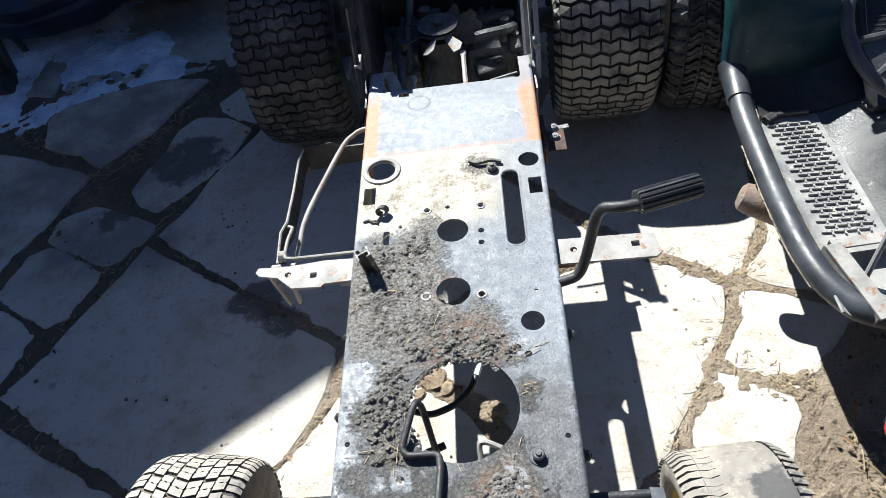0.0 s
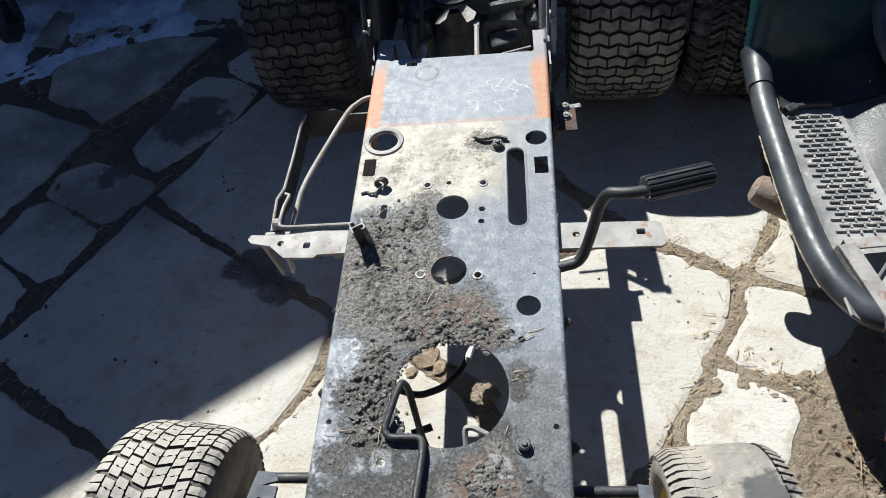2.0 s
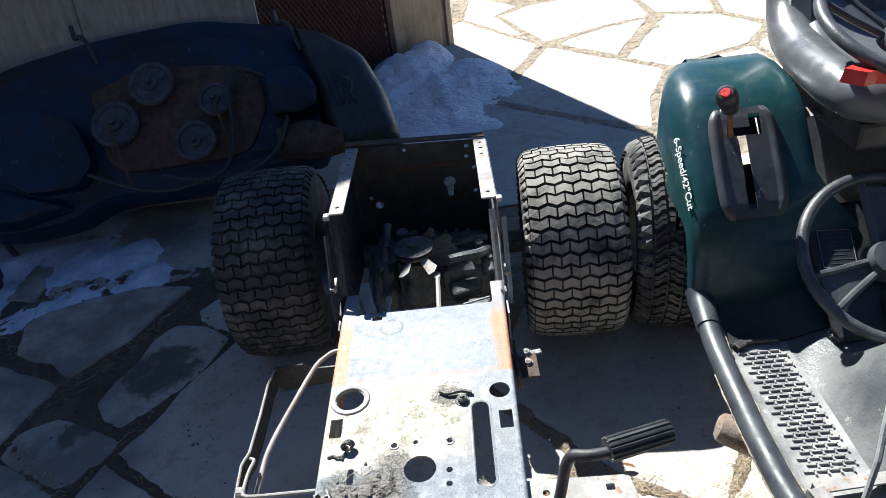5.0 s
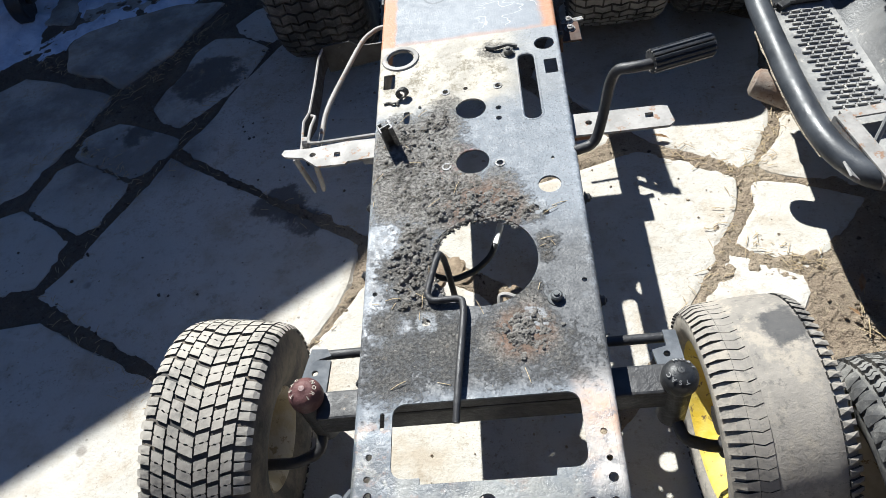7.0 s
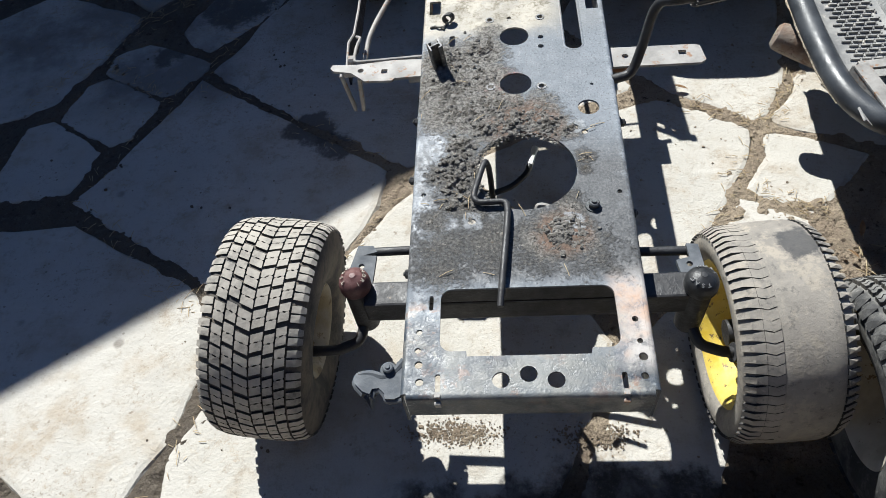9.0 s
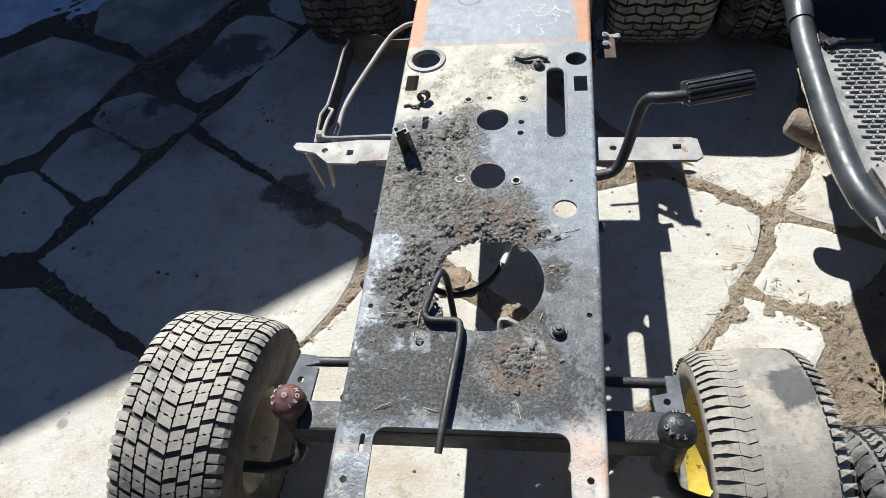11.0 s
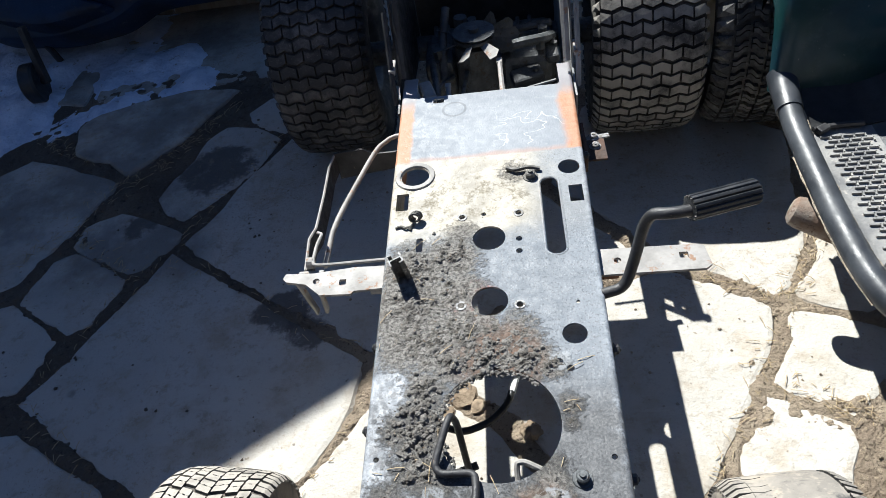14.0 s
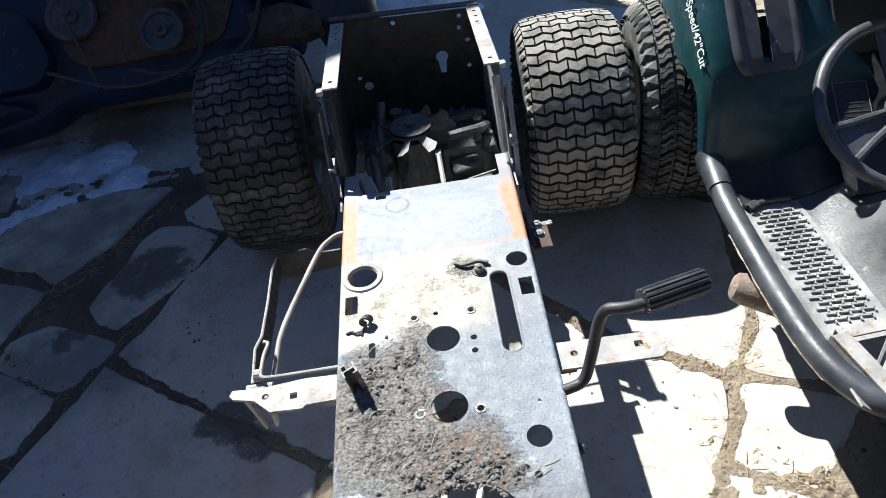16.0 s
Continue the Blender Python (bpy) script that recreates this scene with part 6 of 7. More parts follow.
# wheels
wheel(chassis, Matrix.Translation((-0.412, 2.083, 0.263)) @ pose(0, 0, 0, 0, 0, 2), 0.264, 0.254, 0.105, 0.0085, turf_tread, RUBBER_SHADED, BLACK_STEEL, "wide rear turf tyre with chevron blocks, coloured darker for shade", "dark steel wheel rim", -0.3, RUBBER_GROOVE)
wheel(chassis, Matrix.Translation((0.387, 2.040, 0.259)) @ pose(0, 0, 0, 0, 0, -3), 0.260, 0.252, 0.105, 0.0095, turf_tread, RUBBER_REAR, BLACK_STEEL, "wide rear turf tyre with dusty chevron blocks", "dark steel wheel rim", 0.3, RUBBER_GROOVE)
wheel(chassis, Matrix.Translation((-0.429, 0.713, 0.190)) @ pose(0, 0, 0, 0, 7, -4), 0.192, 0.168, 0.076, 0.0046, siped_tread, RUBBER_FRONT, DUSTY_YELLOW, "dusty front tyre with siped herringbone blocks", "dust-caked yellow wheel rim", -0.5, RUBBER_DUST)
wheel(chassis, Matrix.Translation((0.381, 0.688, 0.178)) @ pose(0, 0, 0, 0, -3.5, 2), 0.179, 0.160, 0.118, 0.0055, worn_tread, RUBBER_WORN, YELLOW, "half-bald grey front tyre", "yellow-painted wheel rim", 0.5)


rim_turn = Matrix.Translation((0.381, 0.688, 0.178)) @ pose(0, 0, 0, 0, -3.5, 2)
bm = cyl(bmesh.new(), rim_turn @ Vector((-0.055, 0, 0)), rim_turn @ Vector((0.03, 0, 0)), 0.022, 0.026, seg=20)
part("hub", bm, BLACK_STEEL, chassis, "greasy wheel hub", smooth=True)
for k in range(5):
    a = 2 * math.pi * k / 5 + 0.5
    bm = bmesh.new()
    tube(bm, rounded([rim_turn @ Vector((0.018, 0.030 * math.cos(a), 0.030 * math.sin(a))), rim_turn @ Vector((-0.012, 0.055 * math.cos(a), 0.055 * math.sin(a))), rim_turn @ Vector((0.010, 0.090 * math.cos(a), 0.090 * math.sin(a)))], 4, 0.4), 0.013, 10)
    part("rim_lobe", bm, YELLOW, chassis, smooth=True)

# ---- dirt and litter on the plate ----
def cake(x, y):
    """How far a place lies under caked dirt, and how thick it is there."""
    d, thick = 0.0, 0.0
    for bx, by, r, k, h in BLOBS:
        q = math.hypot(x - bx, y - by) / r
        if q < 1.4:
            v = k * (1.2 - q * 0.9)
            d = max(d, v)
            thick = max(thick, v * h)
    return d, thick


def crust(x, y):
    d, thick = cake(x, y)
    if d <= 0:
        return 0.0
    f = noise.fractal((x * 75, y * 75, 2), 0.75, 2.1, 4)
    g = noise.fractal((x * 210, y * 210, 6), 0.8, 2.1, 3)
    return max(0.0, d * 0.75 + f * 0.55 + g * 0.22 - 0.42) * 0.0052 * (0.35 + thick)


BIG = [h for h in HOLES if len(h) >= 16]


def covered(x, y, grow=0.0):
    if not (-0.170 < x < edge_r(y) - 0.004 and 0.655 < y < 1.41):
        return False
    if math.hypot(x - 0.004, y - 0.866) < 0.079:
        return False
    return not any(abs(x - h[0][0]) < 0.09 and abs(y - h[0][1]) < 0.2 and inside(x, y, h) for h in BIG)


def dirt_crust():
    step = 0.0021
    verts, faces, index = [], [], {}
    nx, ny = int(0.34 / step), int(0.77 / step)
    hs = {}
    for i in range(nx + 1):
        for j in range(ny + 1):
            x, y = -0.172 + i * step, 0.648 + j * step
            hs[i, j] = (x, y, crust(x, y) if covered(x, y) else -1.0)
    for i in range(nx):
        for j in range(ny):
            ks = [(i, j), (i + 1, j), (i + 1, j + 1), (i, j + 1)]
            if min(hs[k][2] for k in ks) < 0 or max(hs[k][2] for k in ks) < 0.0006:
                continue
            for k in ks:
                if k not in index:
                    index[k] = len(verts)
                    x, y, h = hs[k]
                    verts.append((x + noise.noise((x * 300, y * 300, 1)) * 0.001, y + noise.noise((x * 300, y * 300, 9)) * 0.001, TOP + max(h - 0.0006, -0.0005)))
            faces.append([index[k] for k in ks])
    me = bpy.data.meshes.new("dirt_crust")
    me.from_pydata(verts, [], faces)
    me.materials.append(DIRT)
    return tagged(new("dirt_crust", me), "crumbly dried grass dirt caked on the frame plate", "dirt", kind="stuff")


dirt_crust()
rng = random.Random(11)
bm = bmesh.new()
n = 0
while n < 2600:
    bx, by, r, k, thick = rng.choice(BLOBS)
    x, y = bx + rng.gauss(0, r * 0.6), by + rng.gauss(0, r * 0.6)
    if not covered(x, y):
        continue
    h = crust(x, y)
    size = (abs(rng.gauss(0.0, 0.0008)) + 0.0004) * (0.7 + 0.5 * thick) * (1.0 if h > 0.0008 else 0.55)
    clod(bm, (x, y, TOP + h), min(0.0042, size), rng)
    n += 1
for bx, by, r, k, thick in BLOBS:
    for _ in range(int(9 * thick) if thick > 1.1 else 0):
        x, y = bx + rng.gauss(0, r * 0.5), by + rng.gauss(0, r * 0.5)
        if covered(x, y):
            clod(bm, (x, y, TOP + crust(x, y) + 0.001), rng.uniform(0.0022, 0.0058), rng)
for k in range(420):
    a = radians(rng.triangular(35, 255, 120))
    r = 0.0815 - abs(rng.gauss(0, 0.0035))
    x, y = 0.004 + r * math.cos(a), 0.866 + r * math.sin(a)
    clod(bm, (x, y, TOP - 0.001 + rng.uniform(-0.004, 0.002)), rng.uniform(0.0010, 0.0034), rng)
tagged(part("dirt_crumbs", bm, DIRT), "loose dark dirt crumbs on the frame plate", "dirt", kind="stuff")


def straws(name, count, spread, z, label, rng, size=(0.008, 0.03), r=0.0005, material=STRAW):
    bm = bmesh.new()
    for _ in range(count):
        x, y = spread(rng)
        a, l = rng.uniform(0, math.pi), rng.uniform(*size)
        d = Vector((math.cos(a), math.sin(a), rng.uniform(-0.05, 0.12))) * l
        p = Vector((x, y, z(x, y)))
        tube(bm, [p, p + d * 0.5 + Vector((0, 0, l * 0.08)), p + d], r, 4)
    return tagged(part(name, bm, material), label, "straw", kind="stuff")


def on_plate(rng):
    while True:
        bx, by, r, k, _ = rng.choice(BLOBS)
        x, y = bx + rng.gauss(0, r), by + rng.gauss(0, r)
        if covered(x, y):
            return x, y


def in_dirt(rng):
    while True:
        x, y = on_plate(rng)
        if crust(x, y) > 0.0009:
            return x, y


straws("straw_bits", 26, on_plate, lambda x, y: TOP + crust(x, y) + 0.001, "pale dry grass bits in the dirt", random.Random(21))
straws("dead_grass", 420, in_dirt, lambda x, y: TOP + crust(x, y) + 0.0003, "dark matted grass fibres in the dirt", random.Random(25), (0.003, 0.010), 0.0003, DIRT)
JOINTS = [((-1.09, 1.2), (-0.65, 2.08)), ((-0.83, 1.6), (-0.28, 1.25)), ((-1.05, 1.15), (-0.62, 0.8)), ((-0.74, 0.42), (-0.28, 1.16)), ((0.38, 1.46), (0.58, 1.34)), ((0.58, 1.33), (0.36, 0.94)), ((0.6, 1.35), (0.70, 1.5)), ((0.53, 1.14), (0.66, 1.06)), ((-1.2, 1.75), (-0.97, 1.56)), ((-1.15, 1.9), (-0.80, 2.3)), ((-1.12, 1.86), (-0.93, 2.15)), ((-1.0, 1.98), (-0.85, 2.33)), ((-1.35, 1.55), (-1.12, 1.93)), ((-1.25, 2.06), (-1.5, 2.2))]


def in_joints(rng):
    a, b = rng.choice(JOINTS)
    t = rng.random()
    return a[0] + (b[0] - a[0]) * t + rng.gauss(0, 0.016), a[1] + (b[1] - a[1]) * t + rng.gauss(0, 0.016)


straws("straw_bits", 620, in_joints, lambda x, y: 0.003, "dry grass bits lying in the paving joints", random.Random(22), (0.006, 0.030), 0.0007)
straws("straw_bits", 22, lambda r: (0.67 + abs(r.gauss(0, 0.09)), 0.99 - abs(r.gauss(0, 0.12))), lambda x, y: 0.012, "dry stalks on the bare soil", random.Random(23), (0.012, 0.05), 0.0009)
bm = bmesh.new()
rng = random.Random(31)
for k in range(1800):
    x, y = in_joints(rng) if k % 3 else (0.68 + abs(rng.gauss(0, 0.09)), 0.98 - abs(rng.gauss(0, 0.13)))
    clod(bm, (x, y, -0.004 if k % 3 else 0.004), min(0.012, abs(rng.gauss(0.002, 0.0025)) + 0.001), rng)
for k in range(1500):
    x, y = rng.uniform(-1.4, 0.9), rng.uniform(0.1, 2.2)
    if noise.noise((x * 6, y * 6, 6)) + 0.5 * noise.noise((x * 19, y * 19, 2)) > 0.12:
        clod(bm, (x, y, 0.001), min(0.006, abs(rng.gauss(0.0014, 0.0014)) + 0.0008), rng)
for cx, cy, sx in ((-0.135, 0.588, 0.040), (0.120, 0.578, 0.030)):
    for k in range(900):
        clod(bm, (cx + rng.gauss(0, sx), cy + rng.gauss(0, 0.011), 0.001), min(0.006, abs(rng.gauss(0.0006, 0.0012)) + 0.0006), rng)
tagged(part("soil_crumbs", bm, SOIL), "soil crumbs in the joints and on the stones", "soil", kind="stuff")


def leaf(at, size, turn):
    bm = bmesh.new()
    m = Matrix.Translation(at) @ pose(0, 0, 0, 8, -6, turn)
    outline = [(-1, 0), (-0.5, 0.22), (0.1, 0.28), (0.6, 0.16), (1, 0), (0.6, -0.16), (0.1, -0.28), (-0.5, -0.22)]
    rim = [bm.verts.new(m @ Vector((x * size, y * size, abs(y) * size * 0.5))) for x, y in outline]
    mid = bm.verts.new(m @ Vector((0, 0, 0)))
    for i in range(8):
        bm.faces.new((rim[i], rim[(i + 1) % 8], mid))
    bmesh.ops.solidify(bm, geom=bm.faces, thickness=0.0006)
    tagged(part("dead_leaf", bm, LEAF), "curled dry brown leaf on the soil", "leaf", "dead leaves")


for at, s, a in (((0.700, 1.005, 0.022), 0.022, 70), ((0.735, 0.93, 0.02), 0.016, 20), ((0.667, 0.945, 0.018), 0.014, 130), ((0.42, 1.475, 0.012), 0.02, 160)):
    leaf(at, s, a)


def rock(at, r, label, seed, squash=0.75):
    bm = bmesh.new()
    bmesh.ops.create_icosphere(bm, subdivisions=3, radius=r)
    for v in bm.verts:
        v.co *= 1 + noise.fractal(v.co * (1.6 / r) + Vector((seed, 0, 0)), 0.7, 2, 6) * 0.34
        v.co.z *= squash
        v.co += Vector(at)
    tagged(part("soil_clod", bm, ROCK, smooth=True), label, "soil clod")


rock((0.041, 1.063, 0.010), 0.019, "round brown soil clod under the frame", 2)
rock((-0.092, 1.155, 0.001), 0.030, "flattened crumbly dirt lump under the frame", 6, 0.30)
rock((-0.062, 1.128, 0.001), 0.016, "small dirt lump under the frame", 9, 0.4)
rock((-0.120, 1.118, 0.001), 0.013, "small dirt lump under the frame", 12, 0.4)


# ---- green lawn tractor ----
tractor = thing("lawn_tractor", (0.95, 1.6, 0), "dark green lawn tractor with a black seat and footrest", "lawn tractor")


def sheet(name, stations, material, parent, label="", th=0.004, smooth=True, skip=None):
    """A moulded skin through rows of points, with thickness."""
    bm = bmesh.new()
    rows = [[bm.verts.new(p) for p in row] for row in stations]
    for u, v in zip(rows, rows[1:]):
        for a in range(len(u) - 1):
            if not (skip and skip((u[a].co + v[a + 1].co) / 2)):
                bm.faces.new((u[a], u[a + 1], v[a + 1], v[a]))
    bmesh.ops.recalc_face_normals(bm, faces=bm.faces)
    bmesh.ops.solidify(bm, geom=bm.faces, thickness=th)
    return part(name, bm, material, parent, label, smooth)


# fender: front face, rounded brow, flat top, side rolled over the tyre
PROFILE = [(1.640, 0.300), (1.650, 0.37), (1.662, 0.44), (1.676, 0.492), (1.700, 0.530), (1.740, 0.576), (1.785, 0.626), (1.825, 0.668), (1.862, 0.698), (1.910, 0.716), (2.00, 0.724), (2.065, 0.718), (2.110, 0.695), (2.132, 0.645)]


def fender_skin():
    rows = []
    for k, (y, z) in enumerate(PROFILE):
        t = min(1.0, max(0.0, (z - 0.33) / 0.33))
        left = 0.592 - 0.002 * t - 0.014 * max(0.0, min(1.0, (y - 1.80) / 0.10)) + 0.016 * max(0.0, min(1.0, (y - 1.80) / 0.10)) + 0.07 * max(0.0, (y - 1.95) / 0.19) ** 1.7
        drop = 0.02 + 0.16 * t
        row = []
        for s, dz in ((0.0, -1.0), (0.001, -0.55), (0.006, -0.28), (0.018, -0.11), (0.036, -0.03), (0.06, 0.0)):
            back = 0.035 * (1 - t) * (-dz)
            row.append(Vector((left + s, y + back + (0.06 * t * -dz if k < 8 else 0), z + dz * drop * (0.3, 0.3, 0.33, 0.38, 0.5, 0.7, 0.9, 1.0)[min(k, 7)])))
        right = 0.865 + 0.09 * max(0.0, min(1.0, (0.56 - z) / 0.10))
        for x in (0.685, 0.757, 0.80, 0.83, right - 0.02, right - 0.006):
            row.append(Vector((x, y, z - (0.006 if x > right - 0.01 else 0))))
        row.append(Vector((right, y + 0.008, z - 0.05)))
        rows.append(row)
    return rows


fender = sheet("fender", fender_skin(), GREEN, tractor, "glossy dark green fender with white lettering", 0.005, skip=lambda p: 0.685 < p.x < 0.757 and 1.69 < p.y < 1.83)
# gear-lever console let into the fender
strip = [(1.684, 0.505), (1.700, 0.530), (1.740, 0.576), (1.785, 0.626), (1.825, 0.668), (1.842, 0.682)]
reach = [0.0]
for (a, b), (c, d) in zip(strip, strip[1:]):
    reach.append(reach[-1] + math.hypot(c - a, d - b))


def on_fender(s):
    """Point and slope at s (0 to 1) along the console's length."""
    q = s * reach[-1]
    i = min(len(strip) - 2, sum(v <= q for v in reach) - 1)
    t = (q - reach[i]) / (reach[i + 1] - reach[i])
    (a, b), (c, d) = strip[i], strip[i + 1]
    lean = [math.atan2(strip[k + 1][1] - strip[k][1], strip[k + 1][0] - strip[k][0]) for k in (max(0, i - 1), i, min(len(strip) - 2, i + 1))]
    slope = lean[1] + ((lean[2] - lean[1]) * (t - 0.5) if t > 0.5 else (lean[0] - lean[1]) * (0.5 - t))
    return a + (c - a) * t, b + (d - b) * t, slope


CX = 0.721
SLOTS = ((0.05, 0.78, -0.015, 0.003), (0.72, 0.80, -0.022, 0.038), (0.76, 0.91, 0.014, 0.038))
rows = []
for i in range(89):
    s = i / 88
    y, z, a = on_fender(s)
    n = Vector((0, -math.sin(a), math.cos(a)))
    half = 0.071 * (1 - 0.28 * (abs(s - 0.5) * 2) ** 6)
    e = min(1.0, 0.1 + min(i, 88 - i) / 5)
    row = [Vector((CX + u * half, y, z)) + n * (h * e + 0.001) for u, h in ((-1.0, 0.0), (-0.96, 0.0035), (-0.90, 0.0062), (-0.84, 0.0072), (-0.78, 0.0062), (-0.72, 0.0040))]
    row += [Vector((CX + 0.69 * half * (k / 31 - 1), y, z)) + n * 0.0045 for k in range(63)]
    row += [Vector((CX + u * half, y, z)) + n * (h * e + 0.001) for u, h in ((0.72, 0.0040), (0.78, 0.0062), (0.84, 0.0072), (0.90, 0.0062), (0.96, 0.0035), (1.0, 0.0))]
    rows.append(row)
marks = [on_fender(s)[0] for slot in SLOTS for s in slot[:2]]


def in_slot(p):
    return any(marks[2 * k] < p.y < marks[2 * k + 1] and SLOTS[k][2] < p.x - CX < SLOTS[k][3] for k in range(len(SLOTS)))


console = sheet("gear_console", rows, CONSOLE, tractor, "faded black gear-lever console with a crooked slot", 0.003, skip=in_slot)
# dark sheets added behind the slot's ends to stand for shadow
for s0, s1 in ((0.02, 0.50), (0.80, 0.97)):
    bm = bmesh.new()
    (ya, za, a), (yb, zb, b) = on_fender(s0), on_fender(s1)
    n = Vector((0, -math.sin((a + b) / 2), math.cos((a + b) / 2)))
    prism(bm, [Vector((x, y, z)) - n * 0.035 for x, y, z in ((CX - 0.043, ya, za), (CX + 0.045, ya, za), (CX + 0.045, yb, zb), (CX - 0.043, yb, zb))], lambda p: n * 0.003)
    part("slot_shield", bm, BLACK_STEEL, tractor)
lever = part("gear_lever", tube(bmesh.new(), [(0.694, 1.799, 0.630), (0.675, 1.771, 0.720)], 0.006, 8), RUST, tractor)
a, b = Vector((0.677, 1.774, 0.7155)), Vector((0.645, 1.730, 0.7715))
d = (b - a).normalized()
bm = bmesh.new()
tube(bm, [a, a + d * 0.006, a.lerp(b, 0.35), a.lerp(b, 0.45), a.lerp(b, 0.75), b - d * 0.006, b], [0.014, 0.017, 0.018, 0.0205, 0.022, 0.020, 0.014], 16)
knob = part("knob", bm, BLACK_PLASTIC, lever, "black gear knob", smooth=True)
part("button", cyl(bmesh.new(), b - d * 0.001, b + d * 0.004, 0.011, 0.009, seg=16), RED, lever, "red gear-knob button")
# lettering down the fender's side
p0, p1 = Vector((0.601, 1.843, 0.629)), Vector((0.603, 1.718, 0.519))
xd = (p1 - p0).normalized()
nrm = Vector((-0.91, -0.28, 0.30))
nrm = (nrm - xd * nrm.dot(xd)).normalized()
yd = nrm.cross(xd)
m = Matrix((xd, yd, nrm)).transposed().to_4x4()
m.translation = (p0 + p1) / 2 + nrm * 0.0095
letters('6-Speed/42"Cut', 0.026, m, fender, WHITE)

# footrest
rows = []
for i in range(17):
    y = 1.035 + 0.62 * i / 16
    z = 0.284 + (0.03 * ((i - 13) / 3) ** 2 if i > 13 else 0)
    rise = 1 - 0.80 * min(1.0, max(0.0, (y - 1.36) / 0.10))
    rows.append([Vector((x, y, z + (dz * rise if x > 0.74 else dz))) for x, dz in ((0.612, 0.018), (0.628, 0.004), (0.640, 0.000), (0.738, 0.000), (0.752, 0.006), (0.775, 0.03), (0.80, 0.075), (0.835, 0.13), (0.88, 0.165), (0.95, 0.18), (1.05, 0.18))])
footrest = sheet("footrest", [row[:5] for row in rows[:14]], FOOT, tractor, "dusty moulded footrest", 0.004)
# floor behind the mat; its black also stands for the fender's shadow
sheet("heel_panel", rows[13:], BLACK_PLASTIC, tractor, "black plastic below the fender, dark for the shadow there", 0.004)
sheet("tunnel", [row[4:] for row in rows[:14]], TUNNEL, tractor, "scuffed dark plastic centre tunnel", 0.004)
bm = bmesh.new()
for r in range(23):
    y = 1.215 + r * 0.0135
    for c in range(4):
        x = 0.656 + c * 0.0215 + (0.0105 if r % 2 else 0)
        if x > 0.734:
            continue
        box(bm, (x, y, 0.2866), (0.0180, 0.0030, 0.0045), pose(0, 0, 0, 0, 0, -4))
        box(bm, (x + 0.0085, y - 0.0035, 0.2866), (0.0028, 0.009, 0.0045))
tagged(part("grip_pattern", bm, FOOT, footrest, "raised grip pattern"), kind="stuff")
bm = tube(bmesh.new(), rounded([(0.615, 1.662, 0.322), (0.612, 1.625, 0.314), (0.604, 1.54, 0.302), (0.601, 1.43, 0.297), (0.598, 1.30, 0.293), (0.600, 1.18, 0.291), (0.612, 1.105, 0.289), (0.645, 1.045, 0.287), (0.71, 1.020, 0.285)], 4, 0.35), 0.0228, 20)
part("footrest_edge", bm, TUBE, tractor, "scuffed black rolled footrest edge", smooth=True)
bm = tube(bmesh.new(), rounded([(0.615, 1.676, 0.330), (0.614, 1.655, 0.321), (0.611, 1.620, 0.314), (0.607, 1.580, 0.307)], 5, 0.4), [0.0300 - 0.0003 * k for k in range(40)], 16)
part("edge_cuff", bm, TUBE, tractor, "black cuff where the edge meets the fender", smooth=True)
scrape = [p + Vector((-0.0205, 0, -0.0105)) for p in rounded([(0.6015, 1.46, 0.298), (0.601, 1.43, 0.297), (0.598, 1.30, 0.293), (0.600, 1.18, 0.291), (0.612, 1.105, 0.289)], 8, 0.35)]
bm = tube(bmesh.new(), [p + Vector((noise.noise(p * 70) * 0.0012, 0, noise.noise(p * 90) * 0.002)) for p in scrape], [0.0022 + 0.0012 * noise.noise(p * 40) for p in scrape], 6)
part("scraped_edge", bm, SEAM, tractor, "tan scraped line along the footrest edge")
seam = rounded([(0.634, 1.60, 0.303), (0.627, 1.50, 0.293), (0.625, 1.40, 0.290), (0.623, 1.30, 0.288), (0.626, 1.19, 0.287), (0.640, 1.12, 0.287), (0.665, 1.072, 0.287)], 8, 0.35)
bm = tube(bmesh.new(), [p + Vector((noise.noise(p * 60) * 0.003, 0, noise.noise(p * 45) * 0.0015)) for p in seam], 0.0042, 6, 0.5)
part("dust_seam", bm, SEAM, tractor, "tan dust caught along the footrest edge")
bm = tube(bmesh.new(), [(0.640, 1.532, 0.292), (0.668, 1.536, 0.294), (0.70, 1.540, 0.292), (0.735, 1.535, 0.295)], 0.006, 6)
box(bm, (0.655, 1.528, 0.295), (0.025, 0.016, 0.012), pose(0, 0, 0, 10, 0, 30), 0.002)
part("mat_clip", bm, BLACK_STEEL, tractor)
bm = box(bmesh.new(), (0.705, 1.165, 0.318), (0.14, 0.022, 0.004), pose(0, 0, 0, 0, 0, 4), 0.001)
box(bm, (0.705, 1.176, 0.306), (0.14, 0.003, 0.022), pose(0, 0, 0, 0, 0, 4), 0.001)
part("angle_bracket", bm, PALE_STEEL, tractor, "pale angle bracket at the footrest")
bm = box(bmesh.new(), (0.652, 1.085, 0.315), (0.028, 0.15, 0.005), pose(0, 0, 0, 6, 0, 14), 0.001)
box(bm, (0.640, 1.088, 0.300), (0.004, 0.15, 0.028), pose(0, 0, 0, 6, 0, 14), 0.001)
part("front_strut", bm, PALE_STEEL, tractor)
bm = tube(bmesh.new(), [(0.672, 1.10, 0.30), (0.705, 1.14, 0.40), (0.74, 1.20, 0.48)], 0.005, 8)
part("strut_rod", bm, GREY_STEEL, tractor)
